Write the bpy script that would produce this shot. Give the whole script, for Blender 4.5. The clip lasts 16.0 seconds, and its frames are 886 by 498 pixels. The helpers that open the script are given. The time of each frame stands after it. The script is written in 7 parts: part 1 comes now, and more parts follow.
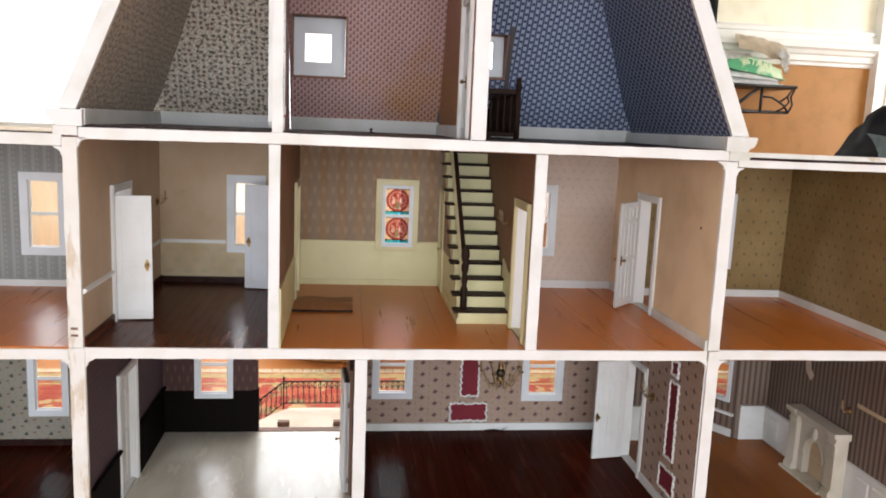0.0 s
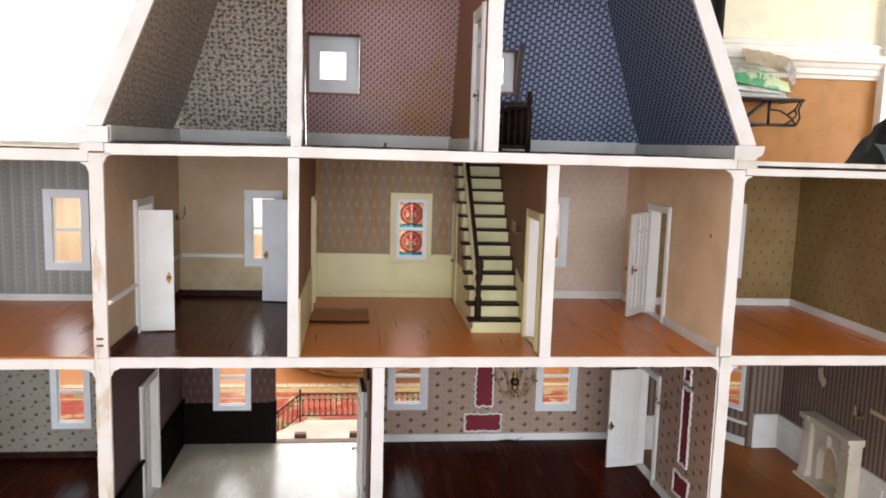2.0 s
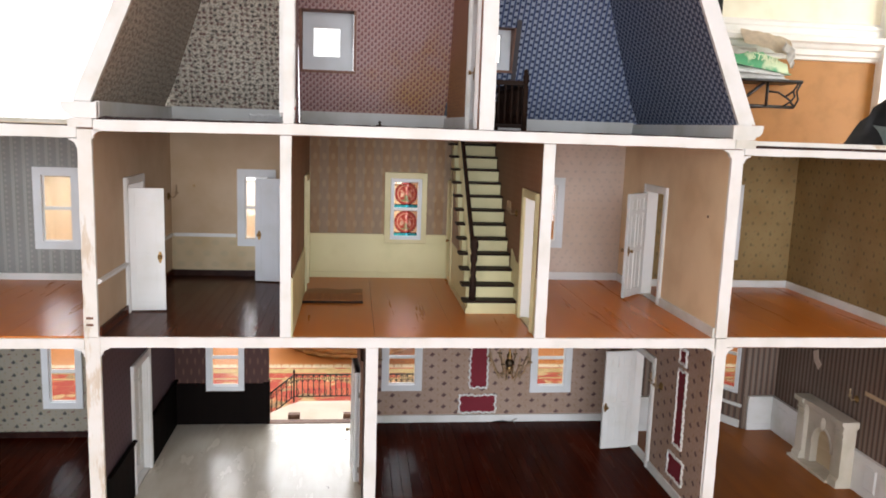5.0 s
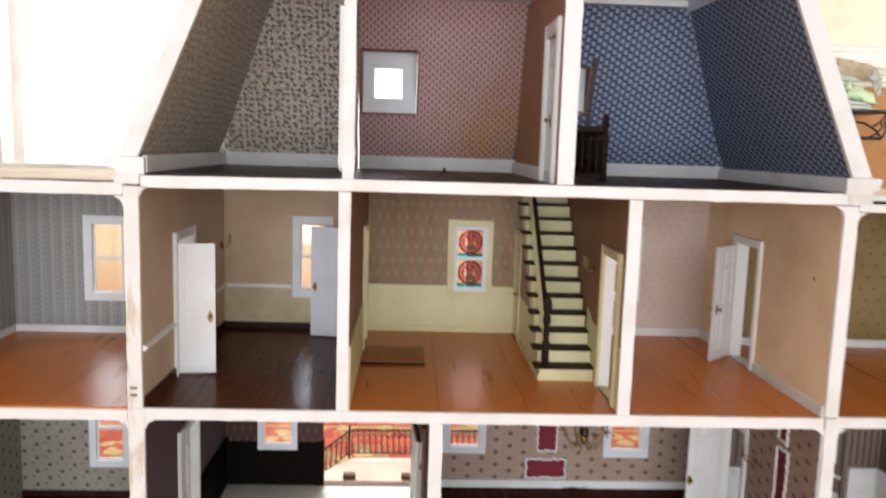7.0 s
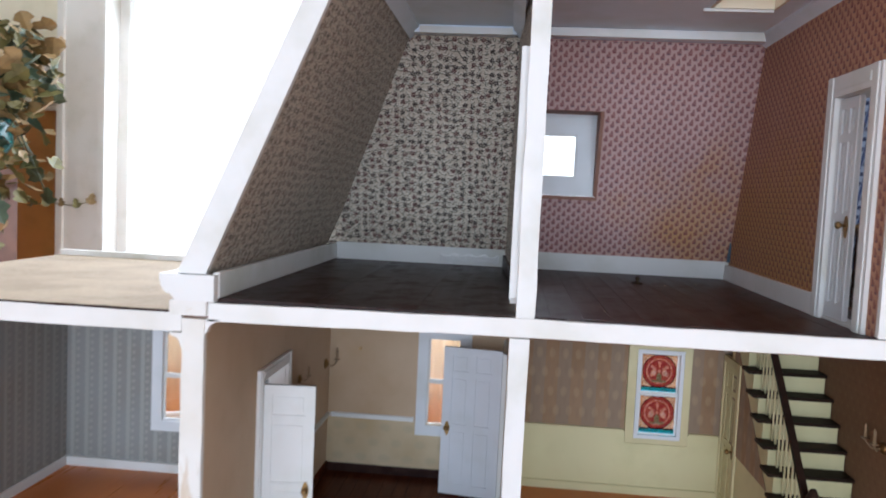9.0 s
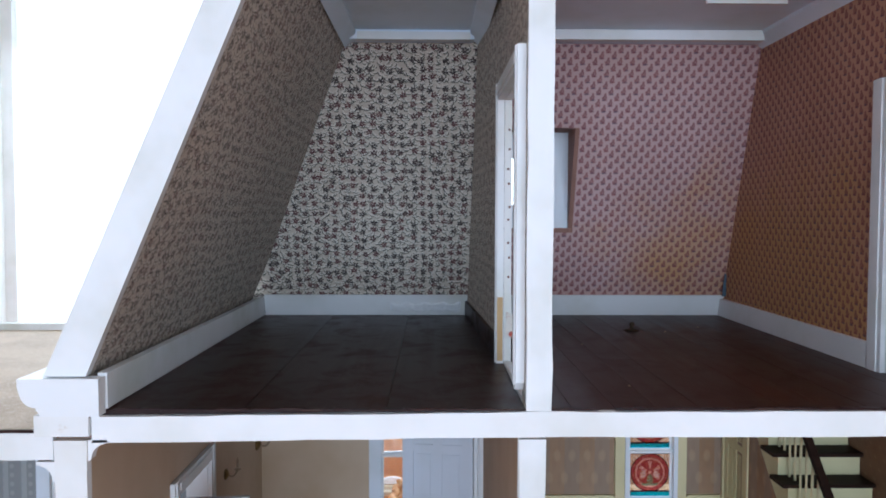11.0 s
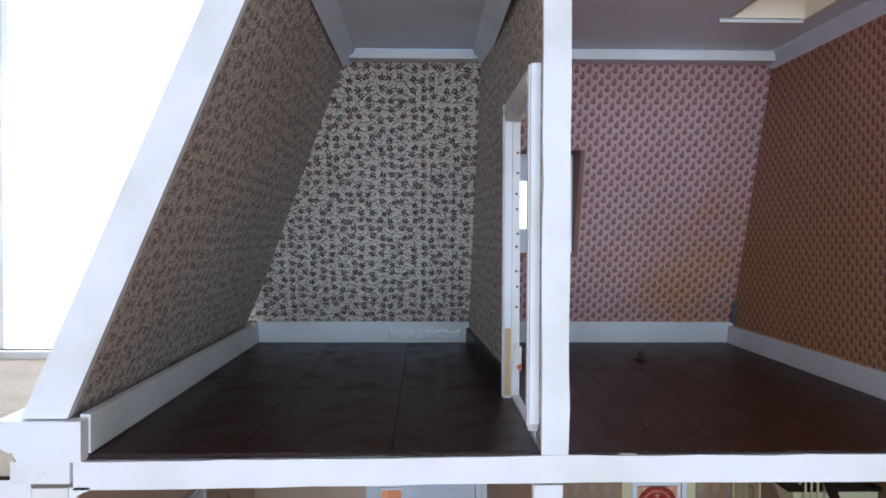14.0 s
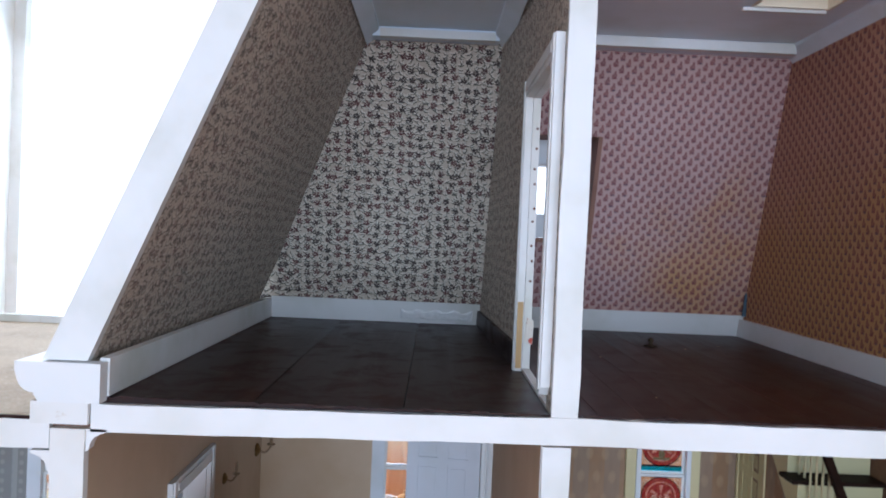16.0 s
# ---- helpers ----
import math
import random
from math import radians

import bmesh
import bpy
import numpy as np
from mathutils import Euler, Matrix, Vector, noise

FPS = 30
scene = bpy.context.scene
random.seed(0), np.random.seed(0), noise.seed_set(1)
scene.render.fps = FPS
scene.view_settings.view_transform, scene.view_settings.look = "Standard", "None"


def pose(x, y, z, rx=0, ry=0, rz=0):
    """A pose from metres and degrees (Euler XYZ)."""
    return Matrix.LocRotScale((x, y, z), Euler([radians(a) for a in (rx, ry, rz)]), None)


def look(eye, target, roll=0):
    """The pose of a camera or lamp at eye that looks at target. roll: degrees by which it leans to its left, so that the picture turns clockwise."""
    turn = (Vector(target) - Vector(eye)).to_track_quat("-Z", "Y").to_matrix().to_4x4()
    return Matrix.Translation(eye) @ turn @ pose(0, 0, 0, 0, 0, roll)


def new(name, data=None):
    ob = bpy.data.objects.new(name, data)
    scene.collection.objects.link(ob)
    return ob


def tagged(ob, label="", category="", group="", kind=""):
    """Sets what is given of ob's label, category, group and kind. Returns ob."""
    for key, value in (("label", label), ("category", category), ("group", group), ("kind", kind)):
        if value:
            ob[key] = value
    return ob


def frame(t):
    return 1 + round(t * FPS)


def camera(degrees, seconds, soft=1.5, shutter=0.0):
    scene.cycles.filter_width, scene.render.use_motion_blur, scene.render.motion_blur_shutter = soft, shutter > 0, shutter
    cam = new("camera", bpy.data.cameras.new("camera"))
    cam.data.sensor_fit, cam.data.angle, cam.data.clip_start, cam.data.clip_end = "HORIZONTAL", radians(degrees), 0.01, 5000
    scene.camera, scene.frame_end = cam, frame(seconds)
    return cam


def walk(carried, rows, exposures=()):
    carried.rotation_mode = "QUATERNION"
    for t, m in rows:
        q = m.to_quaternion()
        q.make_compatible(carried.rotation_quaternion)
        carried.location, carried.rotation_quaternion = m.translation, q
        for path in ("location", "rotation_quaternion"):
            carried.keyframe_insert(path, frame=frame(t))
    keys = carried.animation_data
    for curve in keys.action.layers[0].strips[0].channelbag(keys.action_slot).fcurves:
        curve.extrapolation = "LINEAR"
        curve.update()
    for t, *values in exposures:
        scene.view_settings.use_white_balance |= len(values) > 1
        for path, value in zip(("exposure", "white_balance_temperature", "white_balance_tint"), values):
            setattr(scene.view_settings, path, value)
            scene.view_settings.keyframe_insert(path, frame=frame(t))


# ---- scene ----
cam = camera(59.4, 16.0, 1.8, 0.5)
PATH = [
    (0, (0.097, -0.985, 0.663), (0.345, 0.974, 0.347), 2.4),
    (0.5, (0.09, -1.008, 0.66), (0.331, 0.959, 0.388), 1.7),
    (1, (0.089, -1.012, 0.656), (0.33, 0.958, 0.404), 1.7),
    (1.5, (0.089, -1.011, 0.656), (0.317, 0.96, 0.405), 1.6),
    (2, (0.088, -1.009, 0.654), (0.31, 0.961, 0.385), 1.7),
    (2.5, (0.088, -1.009, 0.651), (0.308, 0.961, 0.38), 1.8),
    (3, (0.091, -1.006, 0.651), (0.325, 0.96, 0.372), 1.9),
    (3.5, (0.091, -1.003, 0.649), (0.326, 0.963, 0.364), 1.9),
    (4, (0.091, -1.002, 0.648), (0.327, 0.963, 0.36), 1.9),
    (6.5, (0.092, -0.944, 0.664), (0.28, 1.016, 0.315), 2.5),
    (7, (0.079, -0.895, 0.686), (0.173, 1.085, 0.422), 1.8),
    (7.5, (0.066, -0.817, 0.702), (0.09, 1.171, 0.485), 3.0),
    (8, (0.041, -0.747, 0.705), (-0.079, 1.237, 0.491), 3.6),
    (8.5, (0.019, -0.661, 0.72), (-0.224, 1.317, 0.551), 2.1),
    (9, (-0.002, -0.555, 0.731), (-0.177, 1.432, 0.588), 2.7),
    (9.5, (-0.011, -0.493, 0.738), (-0.11, 1.502, 0.635), 2.0),
    (9.7, (-0.017, -0.476, 0.744), (-0.062, 1.521, 0.636), 2.2),
    (12, (-0.052, -0.383, 0.751), (-0.005, 1.615, 0.679), -0.3),
    (12.5, (-0.051, -0.378, 0.756), (0.009, 1.62, 0.685), -0.5),
    (13, (-0.052, -0.38, 0.753), (0.002, 1.619, 0.695), -0.3),
    (13.5, (-0.05, -0.38, 0.753), (0.007, 1.619, 0.702), -0.1),
    (14, (-0.054, -0.38, 0.753), (-0.004, 1.619, 0.713), 0.2),
    (14.5, (-0.056, -0.376, 0.751), (-0.012, 1.623, 0.713), 0.4),
    (15, (-0.058, -0.38, 0.754), (-0.006, 1.62, 0.734), 0.9),
    (15.5, (-0.06, -0.38, 0.739), (-0.027, 1.619, 0.682), -0.4),
    (16, (-0.058, -0.386, 0.732), (-0.033, 1.614, 0.7), 2.5),
]
walk(cam, [(t, look(eye, target, roll)) for t, eye, target, roll in PATH], [(0, -0.17, 6500, 11), (6.5, -0.14, 6550, 12), (8, -0.17, 6300, 10.5), (9, -0.26, 5700, 9), (12, -0.36, 5200, 8), (16, -0.36, 5250, 9)])

# ---------------------------------------------------------------- light
world = bpy.data.worlds.new("world")
scene.world = world
world.use_nodes = True
wn = world.node_tree
sky = wn.nodes.new("ShaderNodeTexSky")
sky.sky_type, sky.sun_disc = "NISHITA", False
sky.sun_elevation, sky.sun_rotation = radians(48), radians(-35)
wn.links.new(sky.outputs[0], wn.nodes["Background"].inputs[0])
wn.nodes["Background"].inputs[1].default_value = 0.12

sun = new("sun", bpy.data.lights.new("sun", "SUN"))
sun.data.energy, sun.data.angle, sun.data.color = 0.8, radians(12), (1.0, 0.97, 0.92)
sun.matrix_world = look((-3, 4, 5), (0.3, 1.2, 0))


def window_light(name, centre, target, w, h, power, colour):
    data = bpy.data.lights.new(name, "AREA")
    data.shape, data.size, data.size_y, data.energy, data.color = "RECTANGLE", w, h, power, colour
    ob = new(name, data)
    ob.matrix_world = look(centre, target)
    return ob


# Daylight in the bright window behind the house, and in the window of the opposite wall.
window_light("daylight_back_window", (-0.30, 1.74, 1.35), (-0.10, 0.60, 0.35), 1.6, 1.4, 45, (0.96, 0.98, 1.0))
window_light("daylight_front_window", (0.0, -2.98, 0.72), (0.1, 0.0, 0.64), 3.0, 1.3, 92, (0.90, 0.95, 1.0))
# Added lamp in an unseen east wall opening; brightens the north wall's right end.
window_light("daylight_doorway", (2.50, 0.95, 1.15), (1.5, 1.5, 1.0), 0.7, 1.8, 21, (1.0, 0.98, 0.93))

# ---------------------------------------------------------------- mesh helpers
Z1, Z2, ZA, ZC = 0.090, 0.370, 0.645, 0.910
BACK, WBACK = 0.408, 0.355


def quad(bm, pts, mi=0):
    f = bm.faces.new([bm.verts.new(p) for p in pts])
    f.material_index = mi
    return f


def box(bm, x0, x1, y0, y1, z0, z1, mi=0, m=None):
    v = [Vector((x, y, z)) for x in (x0, x1) for y in (y0, y1) for z in (z0, z1)]
    if m is not None:
        v = [m @ p for p in v]
    v = [bm.verts.new(p) for p in v]
    for a in ((0, 1, 3, 2), (4, 6, 7, 5), (0, 4, 5, 1), (2, 3, 7, 6), (0, 2, 6, 4), (1, 5, 7, 3)):
        f = bm.faces.new([v[i] for i in a])
        f.material_index = mi
    return v


def lathe(bm, profile, m=None, n=12, mi=0):
    """Turns a list of (radius, height) round z."""
    m = m or Matrix()
    rings = [[bm.verts.new(m @ Vector((r * math.cos(2 * math.pi * k / n), r * math.sin(2 * math.pi * k / n), z))) for k in range(n)] for r, z in profile]
    for a, b in zip(rings, rings[1:]):
        for k in range(n):
            f = bm.faces.new((a[k], a[(k + 1) % n], b[(k + 1) % n], b[k]))
            f.material_index, f.smooth = mi, True
    for ring, flip in ((rings[0], True), (rings[-1], False)):
        f = bm.faces.new(ring[::-1] if flip else ring)
        f.material_index = mi


def tube(bm, pts, r, n=6, mi=0, closed=False):
    """A round rod along points; r is one radius or one for each point."""
    pts = [Vector(p) for p in pts]
    rs = r if isinstance(r, (list, tuple)) else [r] * len(pts)
    rings, side = [], None
    for i, p in enumerate(pts):
        a = pts[i - 1] if i or closed else p
        b = pts[(i + 1) % len(pts)] if i + 1 < len(pts) or closed else p
        d = (b - a).normalized()
        if side is None:
            side = d.orthogonal().normalized()
        side = (side - d * side.dot(d)).normalized()
        up = d.cross(side)
        rings.append([bm.verts.new(p + rs[i] * (math.cos(2 * math.pi * k / n) * side + math.sin(2 * math.pi * k / n) * up)) for k in range(n)])
    pairs = list(zip(rings, rings[1:])) + ([(rings[-1], rings[0])] if closed else [])
    for a, b in pairs:
        for k in range(n):
            f = bm.faces.new((a[k], a[(k + 1) % n], b[(k + 1) % n], b[k]))
            f.material_index, f.smooth = mi, True
    if not closed:
        bm.faces.new(rings[0][::-1]).material_index = mi
        bm.faces.new(rings[-1]).material_index = mi


def prism(bm, outline, axis, a, b, mi=0):
    """Pushes a flat outline of (p, q) along an axis from a to b. axis y: p, q are x, z; axis x: y, z; axis z: x, y."""
    place = {"y": lambda p, q, s: (p, s, q), "x": lambda p, q, s: (s, p, q), "z": lambda p, q, s: (p, q, s)}[axis]
    lo = [bm.verts.new(place(p, q, a)) for p, q in outline]
    hi = [bm.verts.new(place(p, q, b)) for p, q in outline]
    n = len(outline)
    for f in [bm.faces.new(lo), bm.faces.new(hi[::-1])] + [bm.faces.new((lo[i], hi[i], hi[(i + 1) % n], lo[(i + 1) % n])) for i in range(n)]:
        f.material_index = mi


def finish(bm, bevel=0.0):
    if bevel:
        sharp = [e for e in bm.edges if len(e.link_faces) == 2 and e.calc_face_angle(0) > 0.6]
        bmesh.ops.bevel(bm, geom=sharp, offset=bevel, segments=2, profile=0.6, affect="EDGES", clamp_overlap=True)
    bmesh.ops.recalc_face_normals(bm, faces=bm.faces)
    uv = bm.loops.layers.uv.new("UVMap")
    for f in bm.faces:
        n = f.normal
        k = max(range(3), key=lambda i: abs(n[i]))
        for l in f.loops:
            c = l.vert.co
            l[uv].uv = ((c.y, c.z), (c.x, c.z), (c.x, c.y))[k]


def part(name, bm, material, parent=None, label="", bevel=0.0):
    """Links a bmesh as one mesh object, under a thing or a part where one is given."""
    finish(bm, bevel)
    me = bpy.data.meshes.new(name)
    bm.to_mesh(me)
    bm.free()
    for mm in material if isinstance(material, (list, tuple)) else [material]:
        me.materials.append(mm)
    ob = new(name, me)
    if parent is not None:
        ob.parent = parent
    if label:
        tagged(ob, label)
    return ob


def thing(name, label, category, m=None, group="", kind=""):
    ob = new(name)
    ob.empty_display_size = 0.02
    if m is not None:
        ob.matrix_world = m
    return tagged(ob, label, category, group, kind)


def panel(bm, axis, a0, a1, z0, z1, c0, c1, holes=(), mi=(0, 0, 0), warp=None):
    """An upright slab with rectangular holes. axis x: runs along x, thick in y; axis y: runs along y, thick in x.
    mi: materials of the low side, the high side and the edges. warp moves (along, across, z) before it is laid down."""
    A = sorted({a0, a1, *[min(max(v, a0), a1) for h in holes for v in h[:2]]})
    Zs = sorted({z0, z1, *[min(max(v, z0), z1) for h in holes for v in h[2:]]})
    solid = lambda i, j: 0 <= i < len(A) - 1 and 0 <= j < len(Zs) - 1 and not any(  # noqa: E731
        h[0] <= (A[i] + A[i + 1]) / 2 <= h[1] and h[2] <= (Zs[j] + Zs[j + 1]) / 2 <= h[3] for h in holes)

    def at(a, c, z):
        if warp:
            a, c, z = warp(a, c, z)
        return (a, c, z) if axis == "x" else (c, a, z)

    for i in range(len(A) - 1):
        for j in range(len(Zs) - 1):
            if not solid(i, j):
                continue
            a, b, p, q = A[i], A[i + 1], Zs[j], Zs[j + 1]
            quad(bm, [at(a, c0, p), at(b, c0, p), at(b, c0, q), at(a, c0, q)], mi[0])
            quad(bm, [at(a, c1, p), at(a, c1, q), at(b, c1, q), at(b, c1, p)], mi[1])
            for (di, dj), (u, v) in {(-1, 0): ((a, p), (a, q)), (1, 0): ((b, p), (b, q)), (0, -1): ((a, p), (b, p)), (0, 1): ((a, q), (b, q))}.items():
                if not solid(i + di, j + dj):
                    quad(bm, [at(u[0], c0, u[1]), at(u[0], c1, u[1]), at(v[0], c1, v[1]), at(v[0], c0, v[1])], mi[2])
    bmesh.ops.remove_doubles(bm, verts=bm.verts, dist=1e-6)


# ---------------------------------------------------------------- materials
class Nodes:
    """A few shorthands for building a node material."""

    def __init__(self, name):
        self.mat = bpy.data.materials.new(name)
        self.mat.use_nodes = True
        self.t = self.mat.node_tree
        self.bsdf = self.t.nodes["Principled BSDF"]

    def put(self, sock, v):
        if isinstance(v, bpy.types.NodeSocket):
            self.t.links.new(v, sock)
        elif v is not None:
            sock.default_value = v

    def math(self, op, a, b=None, c=None):
        n = self.t.nodes.new("ShaderNodeMath")
        n.operation = op
        for s, v in zip(n.inputs, (a, b, c)):
            self.put(s, v)
        return n.outputs[0]

    def mix(self, f, a, b, kind="MIX"):
        n = self.t.nodes.new("ShaderNodeMix")
        n.data_type, n.blend_type = "RGBA", kind
        col = lambda v: (*v, 1) if isinstance(v, tuple) and len(v) == 3 else v  # noqa: E731
        self.put(n.inputs[0], f)
        self.put(n.inputs[6], col(a))
        self.put(n.inputs[7], col(b))
        return n.outputs[2]

    def coord(self, which="UV"):
        return self.t.nodes.new("ShaderNodeTexCoord").outputs[which]

    def scaled(self, vec, s, off=(0, 0, 0)):
        n = self.t.nodes.new("ShaderNodeMapping")
        self.put(n.inputs[0], vec)
        n.inputs[1].default_value, n.inputs[3].default_value = off, s if isinstance(s, tuple) else (s, s, s)
        return n.outputs[0]

    def noise(self, vec, scale, detail=3.0, rough=0.55, distortion=0.0):
        n = self.t.nodes.new("ShaderNodeTexNoise")
        self.put(n.inputs["Vector"], vec)
        n.inputs["Scale"].default_value, n.inputs["Detail"].default_value = scale, detail
        n.inputs["Roughness"].default_value, n.inputs["Distortion"].default_value = rough, distortion
        return n.outputs[0]

    def voronoi(self, vec, scale, feature="F1", out=0, rnd=1.0):
        n = self.t.nodes.new("ShaderNodeTexVoronoi")
        n.feature = feature
        self.put(n.inputs["Vector"], vec)
        n.inputs["Scale"].default_value, n.inputs["Randomness"].default_value = scale, rnd
        return n.outputs[out]

    def step(self, v, lo, hi):
        n = self.t.nodes.new("ShaderNodeMapRange")
        n.interpolation_type = "SMOOTHSTEP"
        self.put(n.inputs[0], v)
        n.inputs[1].default_value, n.inputs[2].default_value = lo, hi
        return n.outputs[0]

    def split(self, vec):
        n = self.t.nodes.new("ShaderNodeSeparateXYZ")
        self.put(n.inputs[0], vec)
        return n.outputs[0], n.outputs[1], n.outputs[2]

    def motif(self, uv, pu, pv, ru, rv, ou=0.0, ov=0.0, stagger=0.5, soft=0.35, tilt=0.0):
        """A mask of ellipses on a staggered grid, in metres."""
        u, v, _ = self.split(uv)
        v = self.math("DIVIDE", self.math("ADD", v, -ov), pv)
        row = self.math("FLOOR", v)
        shift = self.math("MULTIPLY", self.math("MODULO", self.math("ABSOLUTE", row), 2.0), stagger)
        u = self.math("ADD", self.math("DIVIDE", self.math("ADD", u, -ou), pu), shift)
        du = self.math("MULTIPLY", self.math("ADD", self.math("FRACT", u), -0.5), pu)
        dv = self.math("MULTIPLY", self.math("ADD", self.math("FRACT", v), -0.5), pv)
        if tilt:
            c, s = math.cos(tilt), math.sin(tilt)
            du, dv = (self.math("ADD", self.math("MULTIPLY", du, c), self.math("MULTIPLY", dv, s)),
                      self.math("ADD", self.math("MULTIPLY", du, -s), self.math("MULTIPLY", dv, c)))
        d = self.math("ADD", self.math("POWER", self.math("DIVIDE", du, ru), 2.0), self.math("POWER", self.math("DIVIDE", dv, rv), 2.0))
        return self.math("SUBTRACT", 1.0, self.step(d, 1 - soft, 1 + soft))

    def bump(self, height, strength, distance=0.001):
        n = self.t.nodes.new("ShaderNodeBump")
        self.put(n.inputs["Height"], height)
        n.inputs["Strength"].default_value, n.inputs["Distance"].default_value = strength, distance
        self.put(self.bsdf.inputs["Normal"], n.outputs[0])

    def done(self, colour, rough=0.6, metal=0.0):
        self.put(self.bsdf.inputs["Base Color"], (*colour, 1) if isinstance(colour, tuple) and len(colour) == 3 else colour)
        self.put(self.bsdf.inputs["Roughness"], rough)
        self.bsdf.inputs["Metallic"].default_value = metal
        return self.mat


def painted(name, base, rough=0.45, grime=0.08, chip=None, amount=0.62, scale=60.0):
    """Brushed paint with faint grime and, where chip is given, worn spots of that colour."""
    k = Nodes(name)
    obj = k.coord("Object")
    g = k.noise(obj, 14.0, 4.0)
    fine = k.noise(obj, 260.0, 2.0)
    dirty = tuple(c * (1 - 2.2 * grime) for c in base[:2]) + (base[2] * (1 - 3 * grime),)
    col = k.mix(k.step(g, 0.42, 0.75), base, dirty)
    if chip:
        worn = k.step(k.noise(obj, scale, 5.0, 0.7), amount, amount + 0.05)
        col = k.mix(worn, col, chip)
    k.bump(fine, 0.12, 0.0004)
    return k.done(col, k.math("ADD", k.math("MULTIPLY", g, 0.25), rough - 0.12))


def peeling(name, base, under, amount=0.56):
    """Old paint that has flaked off in tall streaks and small specks."""
    k = Nodes(name)
    obj = k.coord("Object")
    streak = k.noise(k.scaled(obj, (1.0, 1.0, 0.22)), 46.0, 5.0, 0.65)
    speck = k.noise(obj, 170.0, 3.0, 0.6)
    grime = k.noise(obj, 13.0, 4.0)
    col = k.mix(k.step(grime, 0.40, 0.75), base, tuple(c * w for c, w in zip(base, (0.90, 0.86, 0.78))))
    col = k.mix(k.math("MULTIPLY", k.step(streak, amount, amount + 0.10), 0.75), col, under)
    col = k.mix(k.step(speck, 0.73, 0.76), col, tuple(c * 0.45 for c in under))
    k.bump(k.math("ADD", k.step(streak, amount, amount + 0.08), k.math("MULTIPLY", speck, 0.4)), 0.35, 0.0006)
    return k.done(col, 0.6)


def wood(name, dark, light, rough=0.3, along="y", grain=1.0, coat=0.0, spec=0.35, swirl=0.6, scuff=0.0, vary=0.18):
    """Stained, varnished boards with the grain running along one axis."""
    k = Nodes(name)
    obj = k.coord("Object")
    s = {"x": (6, 90, 90), "y": (90, 6, 90), "z": (90, 90, 6)}[along]
    rnd = k.t.nodes.new("ShaderNodeObjectInfo").outputs["Random"]
    off = k.t.nodes.new("ShaderNodeVectorMath")
    off.operation = "ADD"
    k.put(off.inputs[0], k.scaled(obj, tuple(v * grain for v in s)))
    k.put(off.inputs[1], k.math("MULTIPLY", rnd, 31.0))
    g = k.noise(off.outputs[0], 1.0, 5.0, 0.6, swirl)
    blot = k.noise(obj, 9.0, 3.0)
    f = k.math("ADD", k.math("MULTIPLY", g, 0.75), k.math("MULTIPLY", blot, 0.35))
    col = k.mix(k.step(f, 0.2, 0.95), dark, light)
    col = k.mix(k.math("MULTIPLY", rnd, vary), col, tuple(c * 0.55 for c in dark), "MIX")
    if scuff:
        marks = k.step(k.noise(k.scaled(obj, (1.0, 0.45, 1.0)), 70.0, 6.0, 0.72), 0.54, 0.72)
        col = k.mix(k.math("MULTIPLY", marks, scuff), col, (0.12, 0.085, 0.065))
        worn = k.step(k.noise(obj, 24.0, 5.0, 0.65, 0.8), 0.46, 0.66)
        col = k.mix(k.math("MULTIPLY", worn, scuff), col, (0.070, 0.038, 0.028))
        rough = k.math("ADD", k.math("MULTIPLY", worn, scuff * 0.4), rough - 0.03)
    if grain > 0.5:
        k.bump(g, 0.06, 0.0004)
    k.bsdf.inputs["Coat Weight"].default_value = coat
    k.bsdf.inputs["Specular IOR Level"].default_value = spec
    k.bsdf.inputs["Coat Roughness"].default_value = 0.12
    return k.done(col, k.math("ADD", k.math("MULTIPLY", g, 0.22), k.math("ADD", rough, -0.08)))


